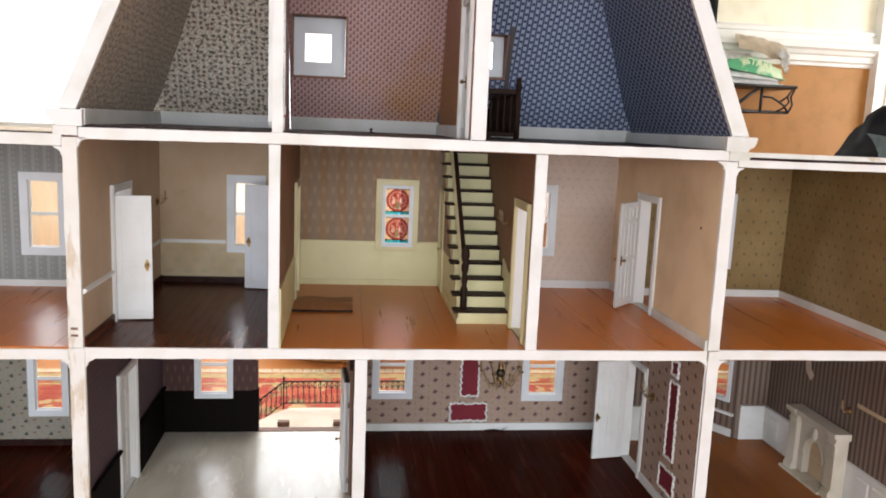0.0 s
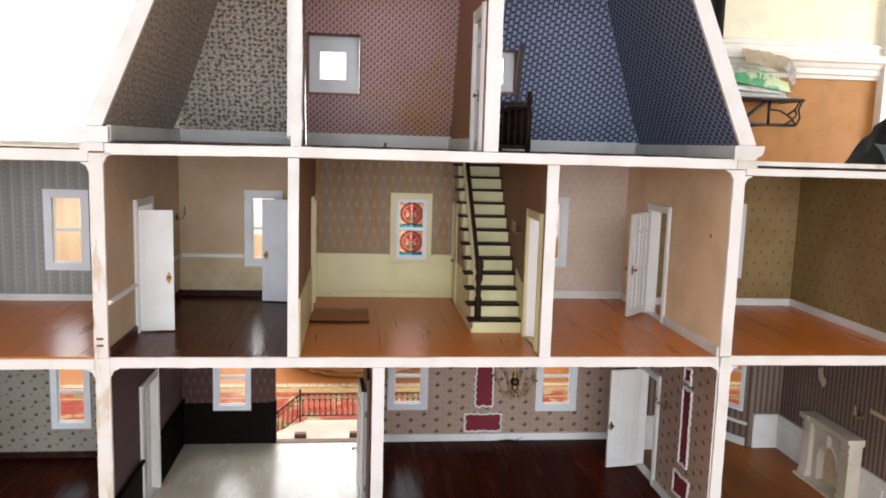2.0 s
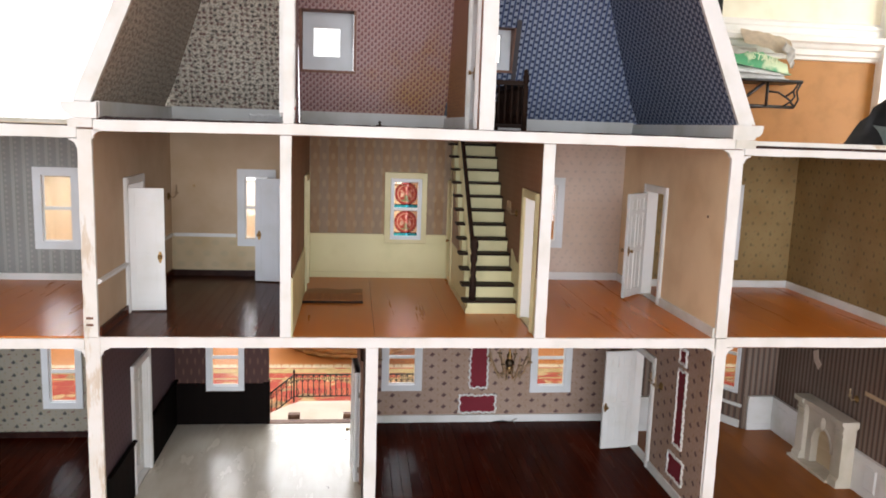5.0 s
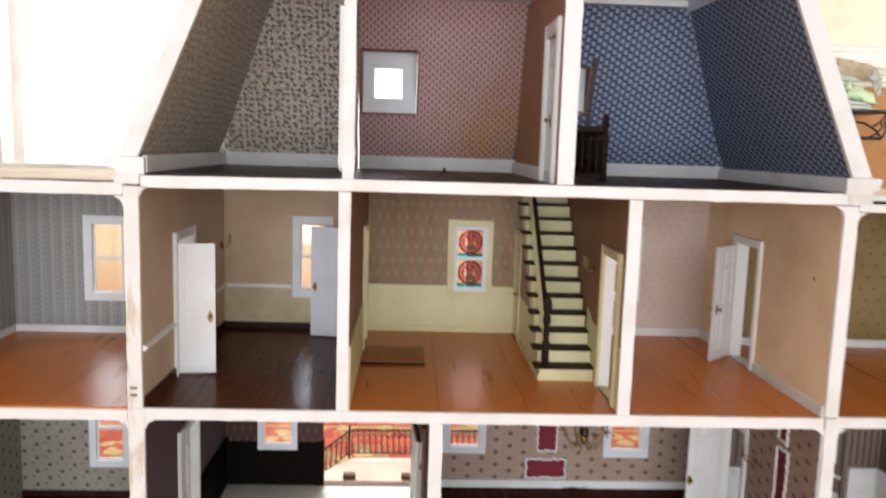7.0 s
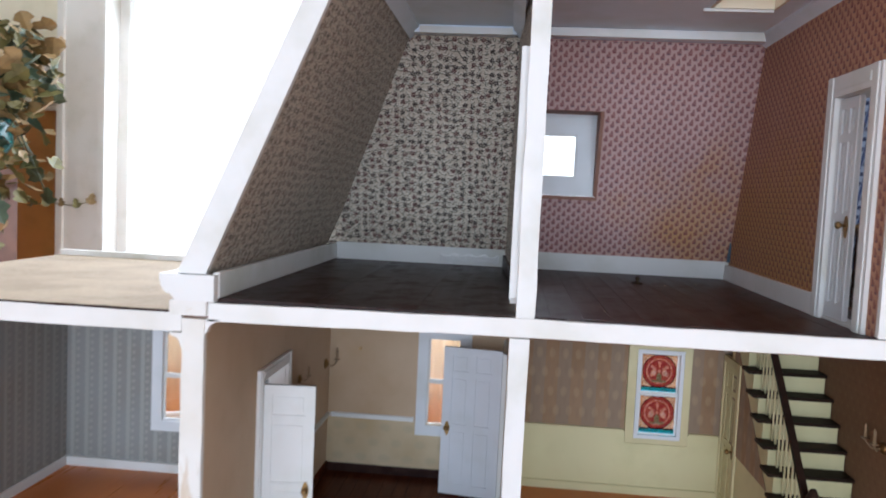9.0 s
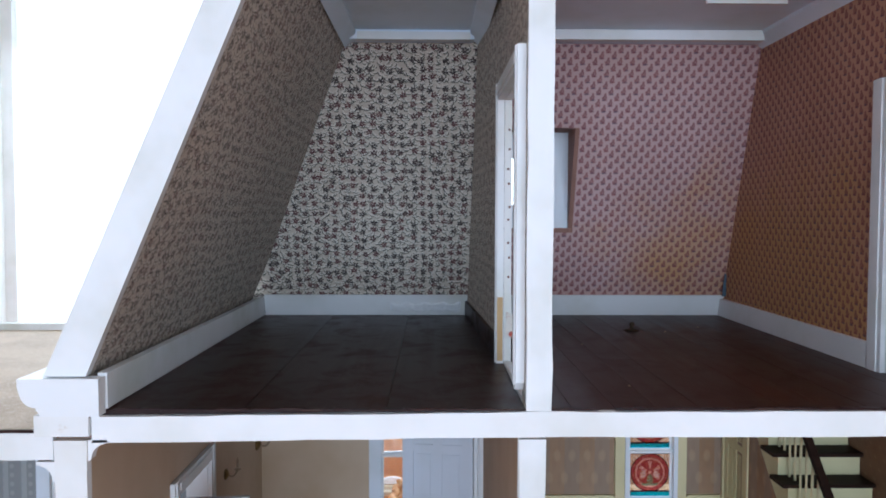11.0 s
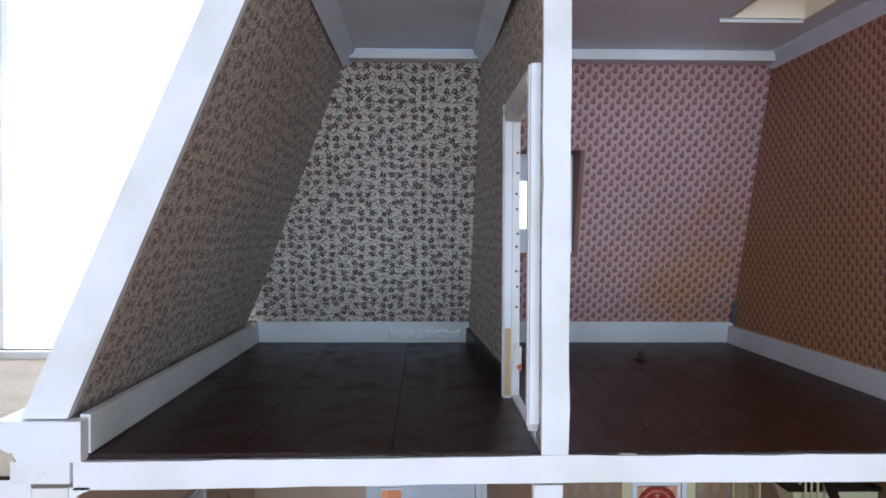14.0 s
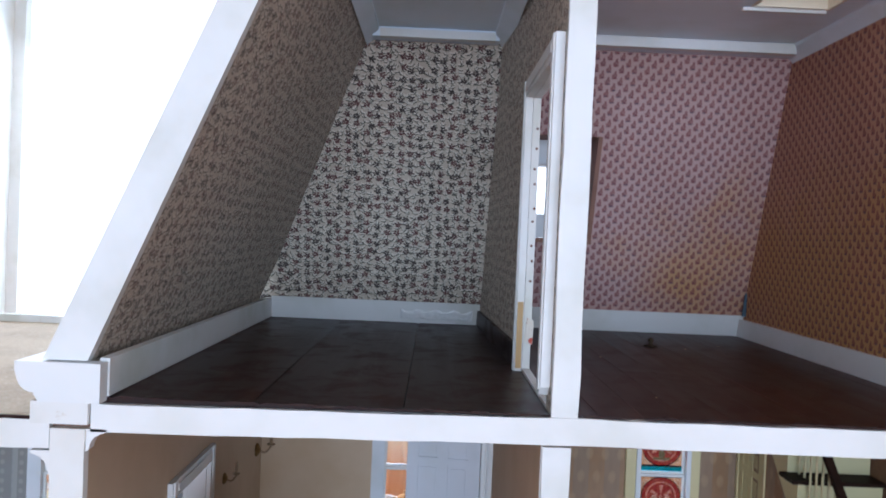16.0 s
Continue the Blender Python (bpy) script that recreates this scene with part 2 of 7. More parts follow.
def paper(name, base, motifs=(), stripes=None, blotch=0.10, rough=0.75, lines=None, stain=None, columns=False):
    """Printed wallpaper: a ground, stripes (period, share, colour), and motifs as rows of motif() with a colour."""
    k = Nodes(name)
    uv, obj = k.coord("UV"), k.coord("Object")
    col = k.mix(k.step(k.noise(obj, 11.0, 4.0), 0.3, 0.8), base, tuple(c * (1 - blotch * w) for c, w in zip(base, (1.2, 1.6, 2.2))))
    if stripes:
        for period, share, colour, shift in stripes:
            u = k.math("FRACT", k.math("DIVIDE", k.math("ADD", k.split(uv)[0], shift), period))
            col = k.mix(k.math("LESS_THAN", u, share), col, colour)
    if lines:
        scale, width, colour = lines
        col = k.mix(k.math("SUBTRACT", 1.0, k.step(k.voronoi(uv, scale, "DISTANCE_TO_EDGE"), width * 0.6, width)), col, colour)
    if stain:
        colour, centre, reach = stain
        far = k.t.nodes.new("ShaderNodeVectorMath")
        far.operation = "DISTANCE"
        k.put(far.inputs[0], obj)
        far.inputs[1].default_value = centre
        ragged = k.math("ADD", k.math("DIVIDE", far.outputs["Value"], reach), k.math("MULTIPLY", k.math("ADD", k.noise(obj, 16.0, 4.0), -0.5), 1.1))
        col = k.mix(k.math("MULTIPLY", k.math("SUBTRACT", 1.0, k.step(ragged, 0.35, 1.05)), 0.88), col, colour)
    if columns:
        a, b, _ = k.split(uv)
        turned = k.t.nodes.new("ShaderNodeCombineXYZ")
        k.put(turned.inputs[0], b)
        k.put(turned.inputs[1], a)
        uv = turned.outputs[0]
    for colour, share, *m in motifs:
        mask = k.motif(uv, *m)
        col = k.mix(k.math("MULTIPLY", mask, share), col, colour)
    k.bump(k.noise(obj, 420.0, 2.0), 0.08, 0.0003)
    return k.done(col, rough)


def metal(name, base, rough=0.3):
    k = Nodes(name)
    obj = k.coord("Object")
    n = k.noise(obj, 120.0, 3.0)
    return k.done(k.mix(k.step(n, 0.35, 0.8), base, tuple(c * 0.45 for c in base)), k.math("ADD", k.math("MULTIPLY", n, 0.3), rough - 0.1), 1.0)


def plain(name, base, rough=0.5, vary=0.12, scale=40.0):
    k = Nodes(name)
    obj = k.coord("Object")
    n = k.noise(obj, scale, 4.0)
    k.bump(n, 0.1, 0.0005)
    return k.done(k.mix(k.step(n, 0.3, 0.8), base, tuple(c * (1 - 2 * vary) for c in base)), rough)


def glass_material(name, tint=(1, 1, 1)):
    k = Nodes(name)
    t = k.t
    clear, shine, mix = t.nodes.new("ShaderNodeBsdfTransparent"), t.nodes.new("ShaderNodeBsdfGlossy"), t.nodes.new("ShaderNodeMixShader")
    clear.inputs[0].default_value = (*tint, 1)
    shine.inputs["Roughness"].default_value = 0.03
    mix.inputs[0].default_value = 0.06
    t.links.new(clear.outputs[0], mix.inputs[1])
    t.links.new(shine.outputs[0], mix.inputs[2])
    t.links.new(mix.outputs[0], t.nodes["Material Output"].inputs[0])
    return k.mat


def stained(name, colour, spot=None):
    """Coloured film on a window: it lets light through from behind."""
    k = Nodes(name)
    t = k.t
    col = k.mix(k.step(k.noise(k.coord("Object"), 180.0, 2.0), 0.35, 0.7), colour, spot or tuple(c * 0.7 for c in colour))
    clear, through_, mix = t.nodes.new("ShaderNodeBsdfTransparent"), t.nodes.new("ShaderNodeBsdfTranslucent"), t.nodes.new("ShaderNodeMixShader")
    k.put(clear.inputs[0], col)
    k.put(through_.inputs[0], col)
    mix.inputs[0].default_value = 0.16
    t.links.new(clear.outputs[0], mix.inputs[1])
    t.links.new(through_.outputs[0], mix.inputs[2])
    t.links.new(mix.outputs[0], t.nodes["Material Output"].inputs[0])
    return k.mat


WHITE = painted("white_paint", (0.80, 0.80, 0.79))
TRIM = painted("worn_white_paint", (0.82, 0.81, 0.79), 0.5, 0.05, (0.34, 0.24, 0.15), 0.70, 55.0)
OLD = painted("peeling_white_paint", (0.80, 0.79, 0.76), 0.55, 0.12, (0.62, 0.54, 0.42), 0.60, 24.0)
POST = peeling("peeling_post_paint", (0.80, 0.79, 0.76), (0.58, 0.47, 0.34), 0.51)
DOOR_WHITE = painted("door_white_paint", (0.80, 0.80, 0.79), 0.4, 0.05)
CASING = painted("window_white_paint", (0.74, 0.76, 0.79), 0.5, 0.05)
CREAM = painted("cream_yellow_paint", (0.70, 0.64, 0.36), 0.5, 0.07)
CREAM_TRIM = painted("cream_yellow_trim", (0.68, 0.60, 0.34), 0.45, 0.08)
RAW = wood("raw_plywood", (0.52, 0.38, 0.22), (0.72, 0.58, 0.40), 0.6, "x", 0.6)
RAW_EDGE = wood("raw_pine", (0.45, 0.28, 0.12), (0.62, 0.44, 0.22), 0.6, "z")
def sandy(name):
    """Rough sanded roof sheet: pale grit with dark specks and worn stains."""
    k = Nodes(name)
    obj = k.coord("Object")
    grit, specks, blot = k.noise(obj, 420.0, 3.0, 0.7), k.voronoi(obj, 520.0), k.noise(obj, 17.0, 4.0)
    col = k.mix(k.step(blot, 0.35, 0.75), (0.60, 0.49, 0.35), (0.46, 0.36, 0.25))
    col = k.mix(k.math("MULTIPLY", k.step(grit, 0.52, 0.66), 0.55), col, (0.76, 0.68, 0.55))
    col = k.mix(k.math("MULTIPLY", k.math("LESS_THAN", specks, 0.22), 0.45), col, (0.20, 0.14, 0.09))
    k.bump(grit, 0.5, 0.0012)
    return k.done(col, 0.85)


SAND = sandy("sanded_roof_sheet")
BROWN_EDGE = wood("brown_raw_wood", (0.16, 0.08, 0.05), (0.27, 0.14, 0.09), 0.6, "z")
OAK = wood("orange_brown_floor", (0.55, 0.150, 0.019), (0.70, 0.235, 0.039), 0.27, "y", 0.45, 0.0, 0.20, 0.15, 0.0, 0.08)
# Darker copy of OAK: the lower right wing's shade is in its colour.
SHADED_OAK = wood("russet_floor", (0.20, 0.060, 0.010), (0.33, 0.110, 0.022), 0.32, "y", 0.45, 0.0, 0.10, 0.15, 0.0, 0.08)
WALNUT = wood("dark_brown_floor", (0.058, 0.013, 0.005), (0.120, 0.031, 0.011), 0.19, "y", 0.8, 0.0, 0.055, 0.3)
MAHOGANY = wood("dark_red_floor", (0.034, 0.0036, 0.0010), (0.080, 0.0112, 0.0028), 0.22, "y", 0.7, 0.0, 0.016, 0.3)
EBONY = wood("blackish_attic_floor", (0.015, 0.006, 0.006), (0.042, 0.017, 0.014), 0.34, "y", 0.6, 0.0, 0.10, 0.6, 0.35)
ROSEWOOD = wood("reddish_attic_floor", (0.024, 0.009, 0.006), (0.062, 0.021, 0.011), 0.38, "y", 0.7, 0.0, 0.10, 0.3, 0.15)
STAIR = wood("dark_stair_wood", (0.016, 0.009, 0.007), (0.042, 0.022, 0.015), 0.5, "x", spec=0.06)


def hall_floor(name):
    """Glossy off-white floor covering with long smears, faint boards and a few dark scuffs."""
    k = Nodes(name)
    obj = k.coord("Object")
    smear = k.noise(k.scaled(obj, (30.0, 7.0, 1.0)), 1.0, 4.0, 0.6)
    cloud = k.noise(obj, 12.0, 3.0)
    col = k.mix(k.step(smear, 0.35, 0.72), (0.74, 0.70, 0.60), (0.62, 0.565, 0.46))
    col = k.mix(k.math("MULTIPLY", k.step(cloud, 0.5, 0.8), 0.4), col, (0.52, 0.46, 0.36))
    col = k.mix(k.step(k.noise(k.scaled(obj, (1.0, 0.4, 1.0)), 75.0, 3.0, 0.6), 0.735, 0.76), col, (0.20, 0.15, 0.10))
    k.bump(smear, 0.10, 0.0006)
    return k.done(col, k.math("ADD", k.math("MULTIPLY", smear, 0.30), 0.10))


PALE = hall_floor("worn_white_floor")
BRASS = metal("aged_brass", (0.38, 0.24, 0.10), 0.42)
BRONZE = metal("dark_bronze", (0.10, 0.075, 0.05), 0.5)
DULL_BRASS = plain("dull_crystal_brass", (0.34, 0.23, 0.13), 0.4, 0.2, 90.0)
IRON = plain("black_iron", (0.012, 0.011, 0.010), 0.45)
GLASS = glass_material("window_glass")

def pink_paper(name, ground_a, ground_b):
    """Staggered rows of small tilted maroon sprigs on a faded ground, with an ochre patch: part stain, part painted-in
    warm bounce.
    """
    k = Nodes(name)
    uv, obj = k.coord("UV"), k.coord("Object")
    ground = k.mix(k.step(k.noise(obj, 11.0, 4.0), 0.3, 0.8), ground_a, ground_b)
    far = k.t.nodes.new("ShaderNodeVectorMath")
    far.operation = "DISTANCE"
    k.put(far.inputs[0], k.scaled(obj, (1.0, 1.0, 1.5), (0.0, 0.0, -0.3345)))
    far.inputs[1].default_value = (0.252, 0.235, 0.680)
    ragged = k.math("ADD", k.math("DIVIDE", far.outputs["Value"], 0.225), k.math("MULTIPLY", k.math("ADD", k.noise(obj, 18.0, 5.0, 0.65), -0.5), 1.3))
    ochre_patch = k.math("SUBTRACT", 1.0, k.step(ragged, 0.35, 1.05))
    ground = k.mix(k.math("MULTIPLY", ochre_patch, 0.85), ground, (0.47, 0.25, 0.085))
    pu, pv = 0.0114, 0.0102
    red = k.mix(k.step(k.noise(obj, 150.0, 2.0), 0.35, 0.65), (0.15, 0.026, 0.040), (0.22, 0.055, 0.060))
    dusk = k.mix(k.step(k.noise(obj, 260.0, 2.0), 0.45, 0.55), red, (0.085, 0.050, 0.085))
    col = ground
    for ou, ov in ((0.0, 0.0), (pu / 2, pv / 2)):
        body = k.motif(uv, pu, pv, 0.0018, 0.0021, ou + 0.0003, ov - 0.0002, 0.0, 0.3)
        slot = k.motif(uv, pu, pv, 0.0007, 0.0009, ou + 0.0004, ov - 0.0003, 0.0, 0.5)
        wing = k.motif(uv, pu, pv, 0.0009, 0.0012, ou - 0.0017, ov - 0.0010, 0.0, 0.4, 0.3)
        tip = k.motif(uv, pu, pv, 0.0011, 0.0010, ou + 0.0005, ov + 0.0025, 0.0, 0.4)
        foot = k.motif(uv, pu, pv, 0.0025, 0.0007, ou + 0.0001, ov - 0.0026, 0.0, 0.4, 0.08)
        col = k.mix(k.math("MULTIPLY", k.math("MAXIMUM", body, k.math("MAXIMUM", wing, tip)), 0.76), col, red)
        col = k.mix(k.math("MULTIPLY", slot, 0.32), col, ground)
        col = k.mix(k.math("MULTIPLY", foot, 0.85), col, dusk)
    k.bump(k.noise(obj, 420.0, 2.0), 0.08, 0.0003)
    return k.done(col, 0.75)


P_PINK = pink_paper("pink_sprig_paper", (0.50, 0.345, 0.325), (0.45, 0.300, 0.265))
# Same paper on a browner ground: orange bounce light painted into the colour.
P_PINK_WARM_LIT = pink_paper("browned_pink_sprig_paper", (0.50, 0.27, 0.175), (0.44, 0.225, 0.135))


def blue_paper():
    """Pale slanting cells in columns on blue, a dark dot between one cell and the next."""
    k = Nodes("blue_trellis_paper")
    uv, obj = k.coord("UV"), k.coord("Object")
    u, v, _ = k.split(uv)
    u = k.math("DIVIDE", k.math("ADD", u, k.math("MULTIPLY", v, -0.075)), 0.0088)
    col_no = k.math("FLOOR", u)
    v = k.math("ADD", k.math("DIVIDE", v, 0.0106), k.math("MULTIPLY", col_no, 0.5))
    a = k.math("ABSOLUTE", k.math("ADD", k.math("FRACT", u), -0.5))
    b = k.math("ABSOLUTE", k.math("ADD", k.math("FRACT", v), -0.5))
    across = k.math("SUBTRACT", 1.0, k.step(a, 0.28, 0.37))
    dot = k.math("MULTIPLY", k.step(b, 0.27, 0.34), k.math("SUBTRACT", 1.0, k.step(a, 0.22, 0.30)))
    cell = k.math("MULTIPLY", across, k.math("SUBTRACT", 1.0, dot))
    ground = k.mix(k.step(k.noise(obj, 11.0, 4.0), 0.3, 0.8), (0.030, 0.055, 0.150), (0.023, 0.040, 0.105))
    col = k.mix(k.math("MULTIPLY", across, 0.75), ground, (0.010, 0.016, 0.045))
    col = k.mix(k.math("MULTIPLY", cell, 0.88), col, (0.35, 0.39, 0.49))
    k.bump(k.noise(obj, 420.0, 2.0), 0.08, 0.0003)
    return k.done(col, 0.75)


P_BLUE = blue_paper()
P_GREY = paper("grey_striped_paper", (0.285, 0.29, 0.285), [
    ((0.46, 0.45, 0.40), 0.35, 0.018, 0.009, 0.0022, 0.0024, 0.0, 0.0, 0.0, 0.5),
    ((0.25, 0.27, 0.28), 0.3, 0.018, 0.009, 0.0014, 0.0030, 0.009, 0.0, 0.0, 0.5)], [(0.018, 0.30, (0.35, 0.35, 0.33), 0.0)])
P_TAN = paper("plain_tan_paper", (0.60, 0.46, 0.32), blotch=0.14)
P_TAN_LOW = paper("cream_dado_paper", (0.66, 0.55, 0.38), [((0.42, 0.38, 0.26), 0.35, 0.03, 0.02, 0.007, 0.005, 0.0, 0.0, 0.5, 0.9)], blotch=0.2)
P_HALL = paper("brown_damask_paper", (0.36, 0.235, 0.140), [
    ((0.50, 0.36, 0.21), 0.34, 0.016, 0.024, 0.0035, 0.006, 0.0, 0.0, 0.5, 0.8),
    ((0.24, 0.165, 0.11), 0.20, 0.011, 0.019, 0.0022, 0.0075, 0.008, 0.0, 0.5, 0.8)], [(0.032, 0.5, (0.30, 0.215, 0.145), 0.0)], 0.2)
P_BROWN = paper("brown_hall_paper", (0.28, 0.150, 0.082), [((0.20, 0.10, 0.055), 0.45, 0.014, 0.010, 0.0030, 0.0016, 0.0, 0.0, 0.5, 0.8, 0.6), ((0.34, 0.20, 0.10), 0.4, 0.014, 0.010, 0.0020, 0.0012, 0.006, 0.003, 0.5, 0.8, 0.6)], blotch=0.2)
P_PALE = paper("pale_sprig_paper", (0.67, 0.545, 0.465), [
    ((0.42, 0.36, 0.33), 0.35, 0.017, 0.0135, 0.0030, 0.0020, 0.0, 0.0, 0.5, 0.8),
    ((0.48, 0.40, 0.36), 0.4, 0.019, 0.017, 0.0022, 0.0028, 0.006, 0.004, 0.5, 0.8)], blotch=0.12)
P_PEACH = paper("peach_paper", (0.88, 0.69, 0.46), blotch=0.14)
P_GOLD = paper("gold_sprig_paper", (0.30, 0.205, 0.085), [
    ((0.10, 0.075, 0.035), 0.7, 0.024, 0.020, 0.0022, 0.0030, 0.0, 0.0, 0.5, 0.7),
    ((0.26, 0.12, 0.05), 0.6, 0.017, 0.015, 0.0013, 0.0018, 0.005, 0.003, 0.5, 0.7),
    ((0.16, 0.13, 0.06), 0.6, 0.031, 0.013, 0.0030, 0.0012, 0.011, 0.0, 0.5, 0.7, 0.7)], blotch=0.2)
P_NURSERY = paper("white_flower_paper", (0.31, 0.285, 0.235), [
    ((0.040, 0.034, 0.050), 0.9, 0.040, 0.0115, 0.0032, 0.0025, 0.0, 0.0, 0.5, 0.5),
    ((0.060, 0.075, 0.055), 0.8, 0.040, 0.0115, 0.0015, 0.0036, 0.0012, 0.0012, 0.5, 0.5, 0.4),
    ((0.16, 0.055, 0.045), 0.8, 0.040, 0.0115, 0.0034, 0.0012, 0.0135, 0.0030, 0.5, 0.5, 0.2),
    ((0.30, 0.20, 0.07), 0.7, 0.020, 0.0057, 0.0011, 0.0010, 0.0055, 0.002, 0.5, 0.5),
    ((0.09, 0.11, 0.08), 0.6, 0.020, 0.0077, 0.0006, 0.0016, -0.004, 0.003, 0.5, 0.5, 0.5)])
P_PURPLE = paper("purple_hall_paper", (0.100, 0.062, 0.078), [((0.055, 0.028, 0.034), 0.6, 0.011, 0.011, 0.002, 0.004, 0.0, 0.0, 0.5, 0.8, 0.5)], blotch=0.15)
P_MAROON = paper("maroon_figured_paper", (0.066, 0.026, 0.022), [((0.17, 0.085, 0.06), 0.5, 0.014, 0.020, 0.0018, 0.006, 0.0, 0.0, 0.5, 0.8)], blotch=0.2)
DADO_BLACK = wood("blackish_wainscot", (0.004, 0.0027, 0.0025), (0.010, 0.0065, 0.0055), 0.6, "z", 1.0, 0.0, 0.04)
P_DINING = paper("beige_rose_paper", (0.41, 0.295, 0.235), [
    ((0.23, 0.145, 0.10), 0.5, 0.0130, 0.0061, 0.0009, 0.0008, 0.003, 0.002, 0.37, 0.6),
    ((0.50, 0.40, 0.33), 0.5, 0.0170, 0.0077, 0.0014, 0.0009, 0.006, 0.001, 0.41, 0.6, 0.5),
    ((0.095, 0.055, 0.055), 0.88, 0.0490, 0.0114, 0.0052, 0.0023, 0.0, 0.0, 0.5, 0.5, 0.2),
    ((0.11, 0.055, 0.055), 0.85, 0.0490, 0.0114, 0.0022, 0.0046, 0.0, 0.0004, 0.5, 0.5),
    ((0.27, 0.16, 0.075), 0.6, 0.0490, 0.0114, 0.0012, 0.0036, 0.0125, 0.0, 0.5, 0.6, 0.5),
    ((0.30, 0.17, 0.10), 0.6, 0.0490, 0.0114, 0.0034, 0.0010, -0.0110, 0.001, 0.5, 0.6, 0.4)], blotch=0.1)
P_STRIPE = paper("brown_stripe_paper", (0.235, 0.18, 0.145), (), [(0.0112, 0.42, (0.105, 0.070, 0.055), 0.0), (0.0112, 0.14, (0.21, 0.12, 0.09), 0.0065)], 0.12)
RED = paper("crimson_panel_paper", (0.20, 0.010, 0.025), blotch=0.2)


def attic_paper(name, ink):
    """Cream paper strewn with maroon three-leaf sprigs and pale crescents edged in grey-green; ink: how strong the
    print is.
    """
    k = Nodes(name)
    uv, obj = k.scaled(k.coord("UV"), 1.48), k.coord("Object")

    def scatter(scale, rnd, shift, swing):
        """Local coordinates round scattered points, each turned by chance within swing."""
        vec = k.scaled(uv, (0.86, 1.0, 1.0), shift)
        n = k.t.nodes.new("ShaderNodeTexVoronoi")
        n.voronoi_dimensions = "2D"
        k.put(n.inputs["Vector"], vec)
        n.inputs["Scale"].default_value, n.inputs["Randomness"].default_value = scale, rnd
        off = k.t.nodes.new("ShaderNodeVectorMath")
        off.operation = "SUBTRACT"
        k.put(off.inputs[0], vec)
        k.put(off.inputs[1], n.outputs["Position"])
        r, g, _ = k.split(n.outputs["Color"])
        turn = k.t.nodes.new("ShaderNodeVectorRotate")
        turn.rotation_type = "Z_AXIS"
        k.put(turn.inputs["Vector"], off.outputs[0])
        k.put(turn.inputs["Angle"], k.math("MULTIPLY", k.math("ADD", r, -0.5), swing))
        return k.split(turn.outputs[0])[:2] + (g,)

    def blob(x, y, cx, cy, rx, ry, ang, soft=0.4):
        c, s_ = math.cos(ang), math.sin(ang)
        x, y = k.math("ADD", x, -cx), k.math("ADD", y, -cy)
        p = k.math("DIVIDE", k.math("ADD", k.math("MULTIPLY", x, c), k.math("MULTIPLY", y, s_)), rx)
        q = k.math("DIVIDE", k.math("ADD", k.math("MULTIPLY", x, -s_), k.math("MULTIPLY", y, c)), ry)
        d = k.math("ADD", k.math("MULTIPLY", p, p), k.math("MULTIPLY", q, q))
        return k.math("SUBTRACT", 1.0, k.step(d, 1 - soft, 1 + soft))

    col = k.mix(k.step(k.noise(obj, 10.0, 4.0), 0.3, 0.8), (0.56, 0.485, 0.395), (0.49, 0.415, 0.33))
    for scale, shift, swing in ((108.0, (0.0, 0.0, 0.0), 2.2), (117.0, (0.37, 0.21, 0.0), 1.8), (99.0, (0.73, 0.41, 0.0), 2.8), (111.0, (0.19, 0.67, 0.0), 2.4)):
        x, y, _ = scatter(scale, 0.75, shift, swing)
        pale = k.math("SUBTRACT", blob(x, y, 0, 0, 0.0033, 0.0026, 0.0, 0.2), blob(x, y, 0.0003, 0.0015, 0.0032, 0.0026, 0.0, 0.2))
        rim = k.math("SUBTRACT", blob(x, y, 0, -0.0016, 0.0029, 0.0024, 0.0, 0.25), blob(x, y, 0.0, 0.0, 0.0033, 0.0026, 0.0, 0.2))
        col = k.mix(k.math("MULTIPLY", k.math("MAXIMUM", pale, 0.0), 0.5 * ink), col, (0.80, 0.74, 0.64))
        col = k.mix(k.math("MULTIPLY", k.math("MAXIMUM", rim, 0.0), 0.92 * ink), col, (0.060, 0.058, 0.046))
    x, y, g = scatter(82.0, 0.6, (0.11, 0.53, 0.0), 4.0)
    tone = k.mix(k.step(g, 0.3, 0.7), (0.020, 0.008, 0.011), (0.085, 0.014, 0.019))
    for cx, cy, rx, ry, ang in ((0.0002, -0.0018, 0.0029, 0.0015, 0.12), (0.0023, 0.0013, 0.0023, 0.0012, 0.65), (-0.0023, 0.0010, 0.0022, 0.0012, 2.5), (-0.0003, 0.0029, 0.0010, 0.0017, 0.25)):
        col = k.mix(k.math("MULTIPLY", blob(x, y, cx, cy, rx, ry, ang, 0.3), 0.92 * ink), col, tone)
    stem = blob(x, y, 0.0042, -0.0022, 0.0018, 0.0006, -0.5, 0.4)
    col = k.mix(k.math("MULTIPLY", stem, 0.8 * ink), col, (0.07, 0.07, 0.05))
    k.bump(k.noise(obj, 420.0, 2.0), 0.08, 0.0003)
    return k.done(col, 0.75)


P_LEAF = attic_paper("leaf_scroll_paper", 1.0)
# Same paper with a weaker print, for walls seen at a grazing angle.
P_LEAF_FAINT = attic_paper("faded_leaf_scroll_paper", 0.62)
CEIL = painted("attic_ceiling_paint", (0.82, 0.89, 0.97), 0.5, 0.05)
HOUSE_OUT = painted("outside_house_paint", (0.60, 0.58, 0.54), 0.6, 0.08)

# ---------------------------------------------------------------- dollhouse shell
def structure(name, bm, mats, label, category="wall", bevel=0.0):
    return tagged(part(name, bm, mats, None, "", bevel), label, category, "", "structure")


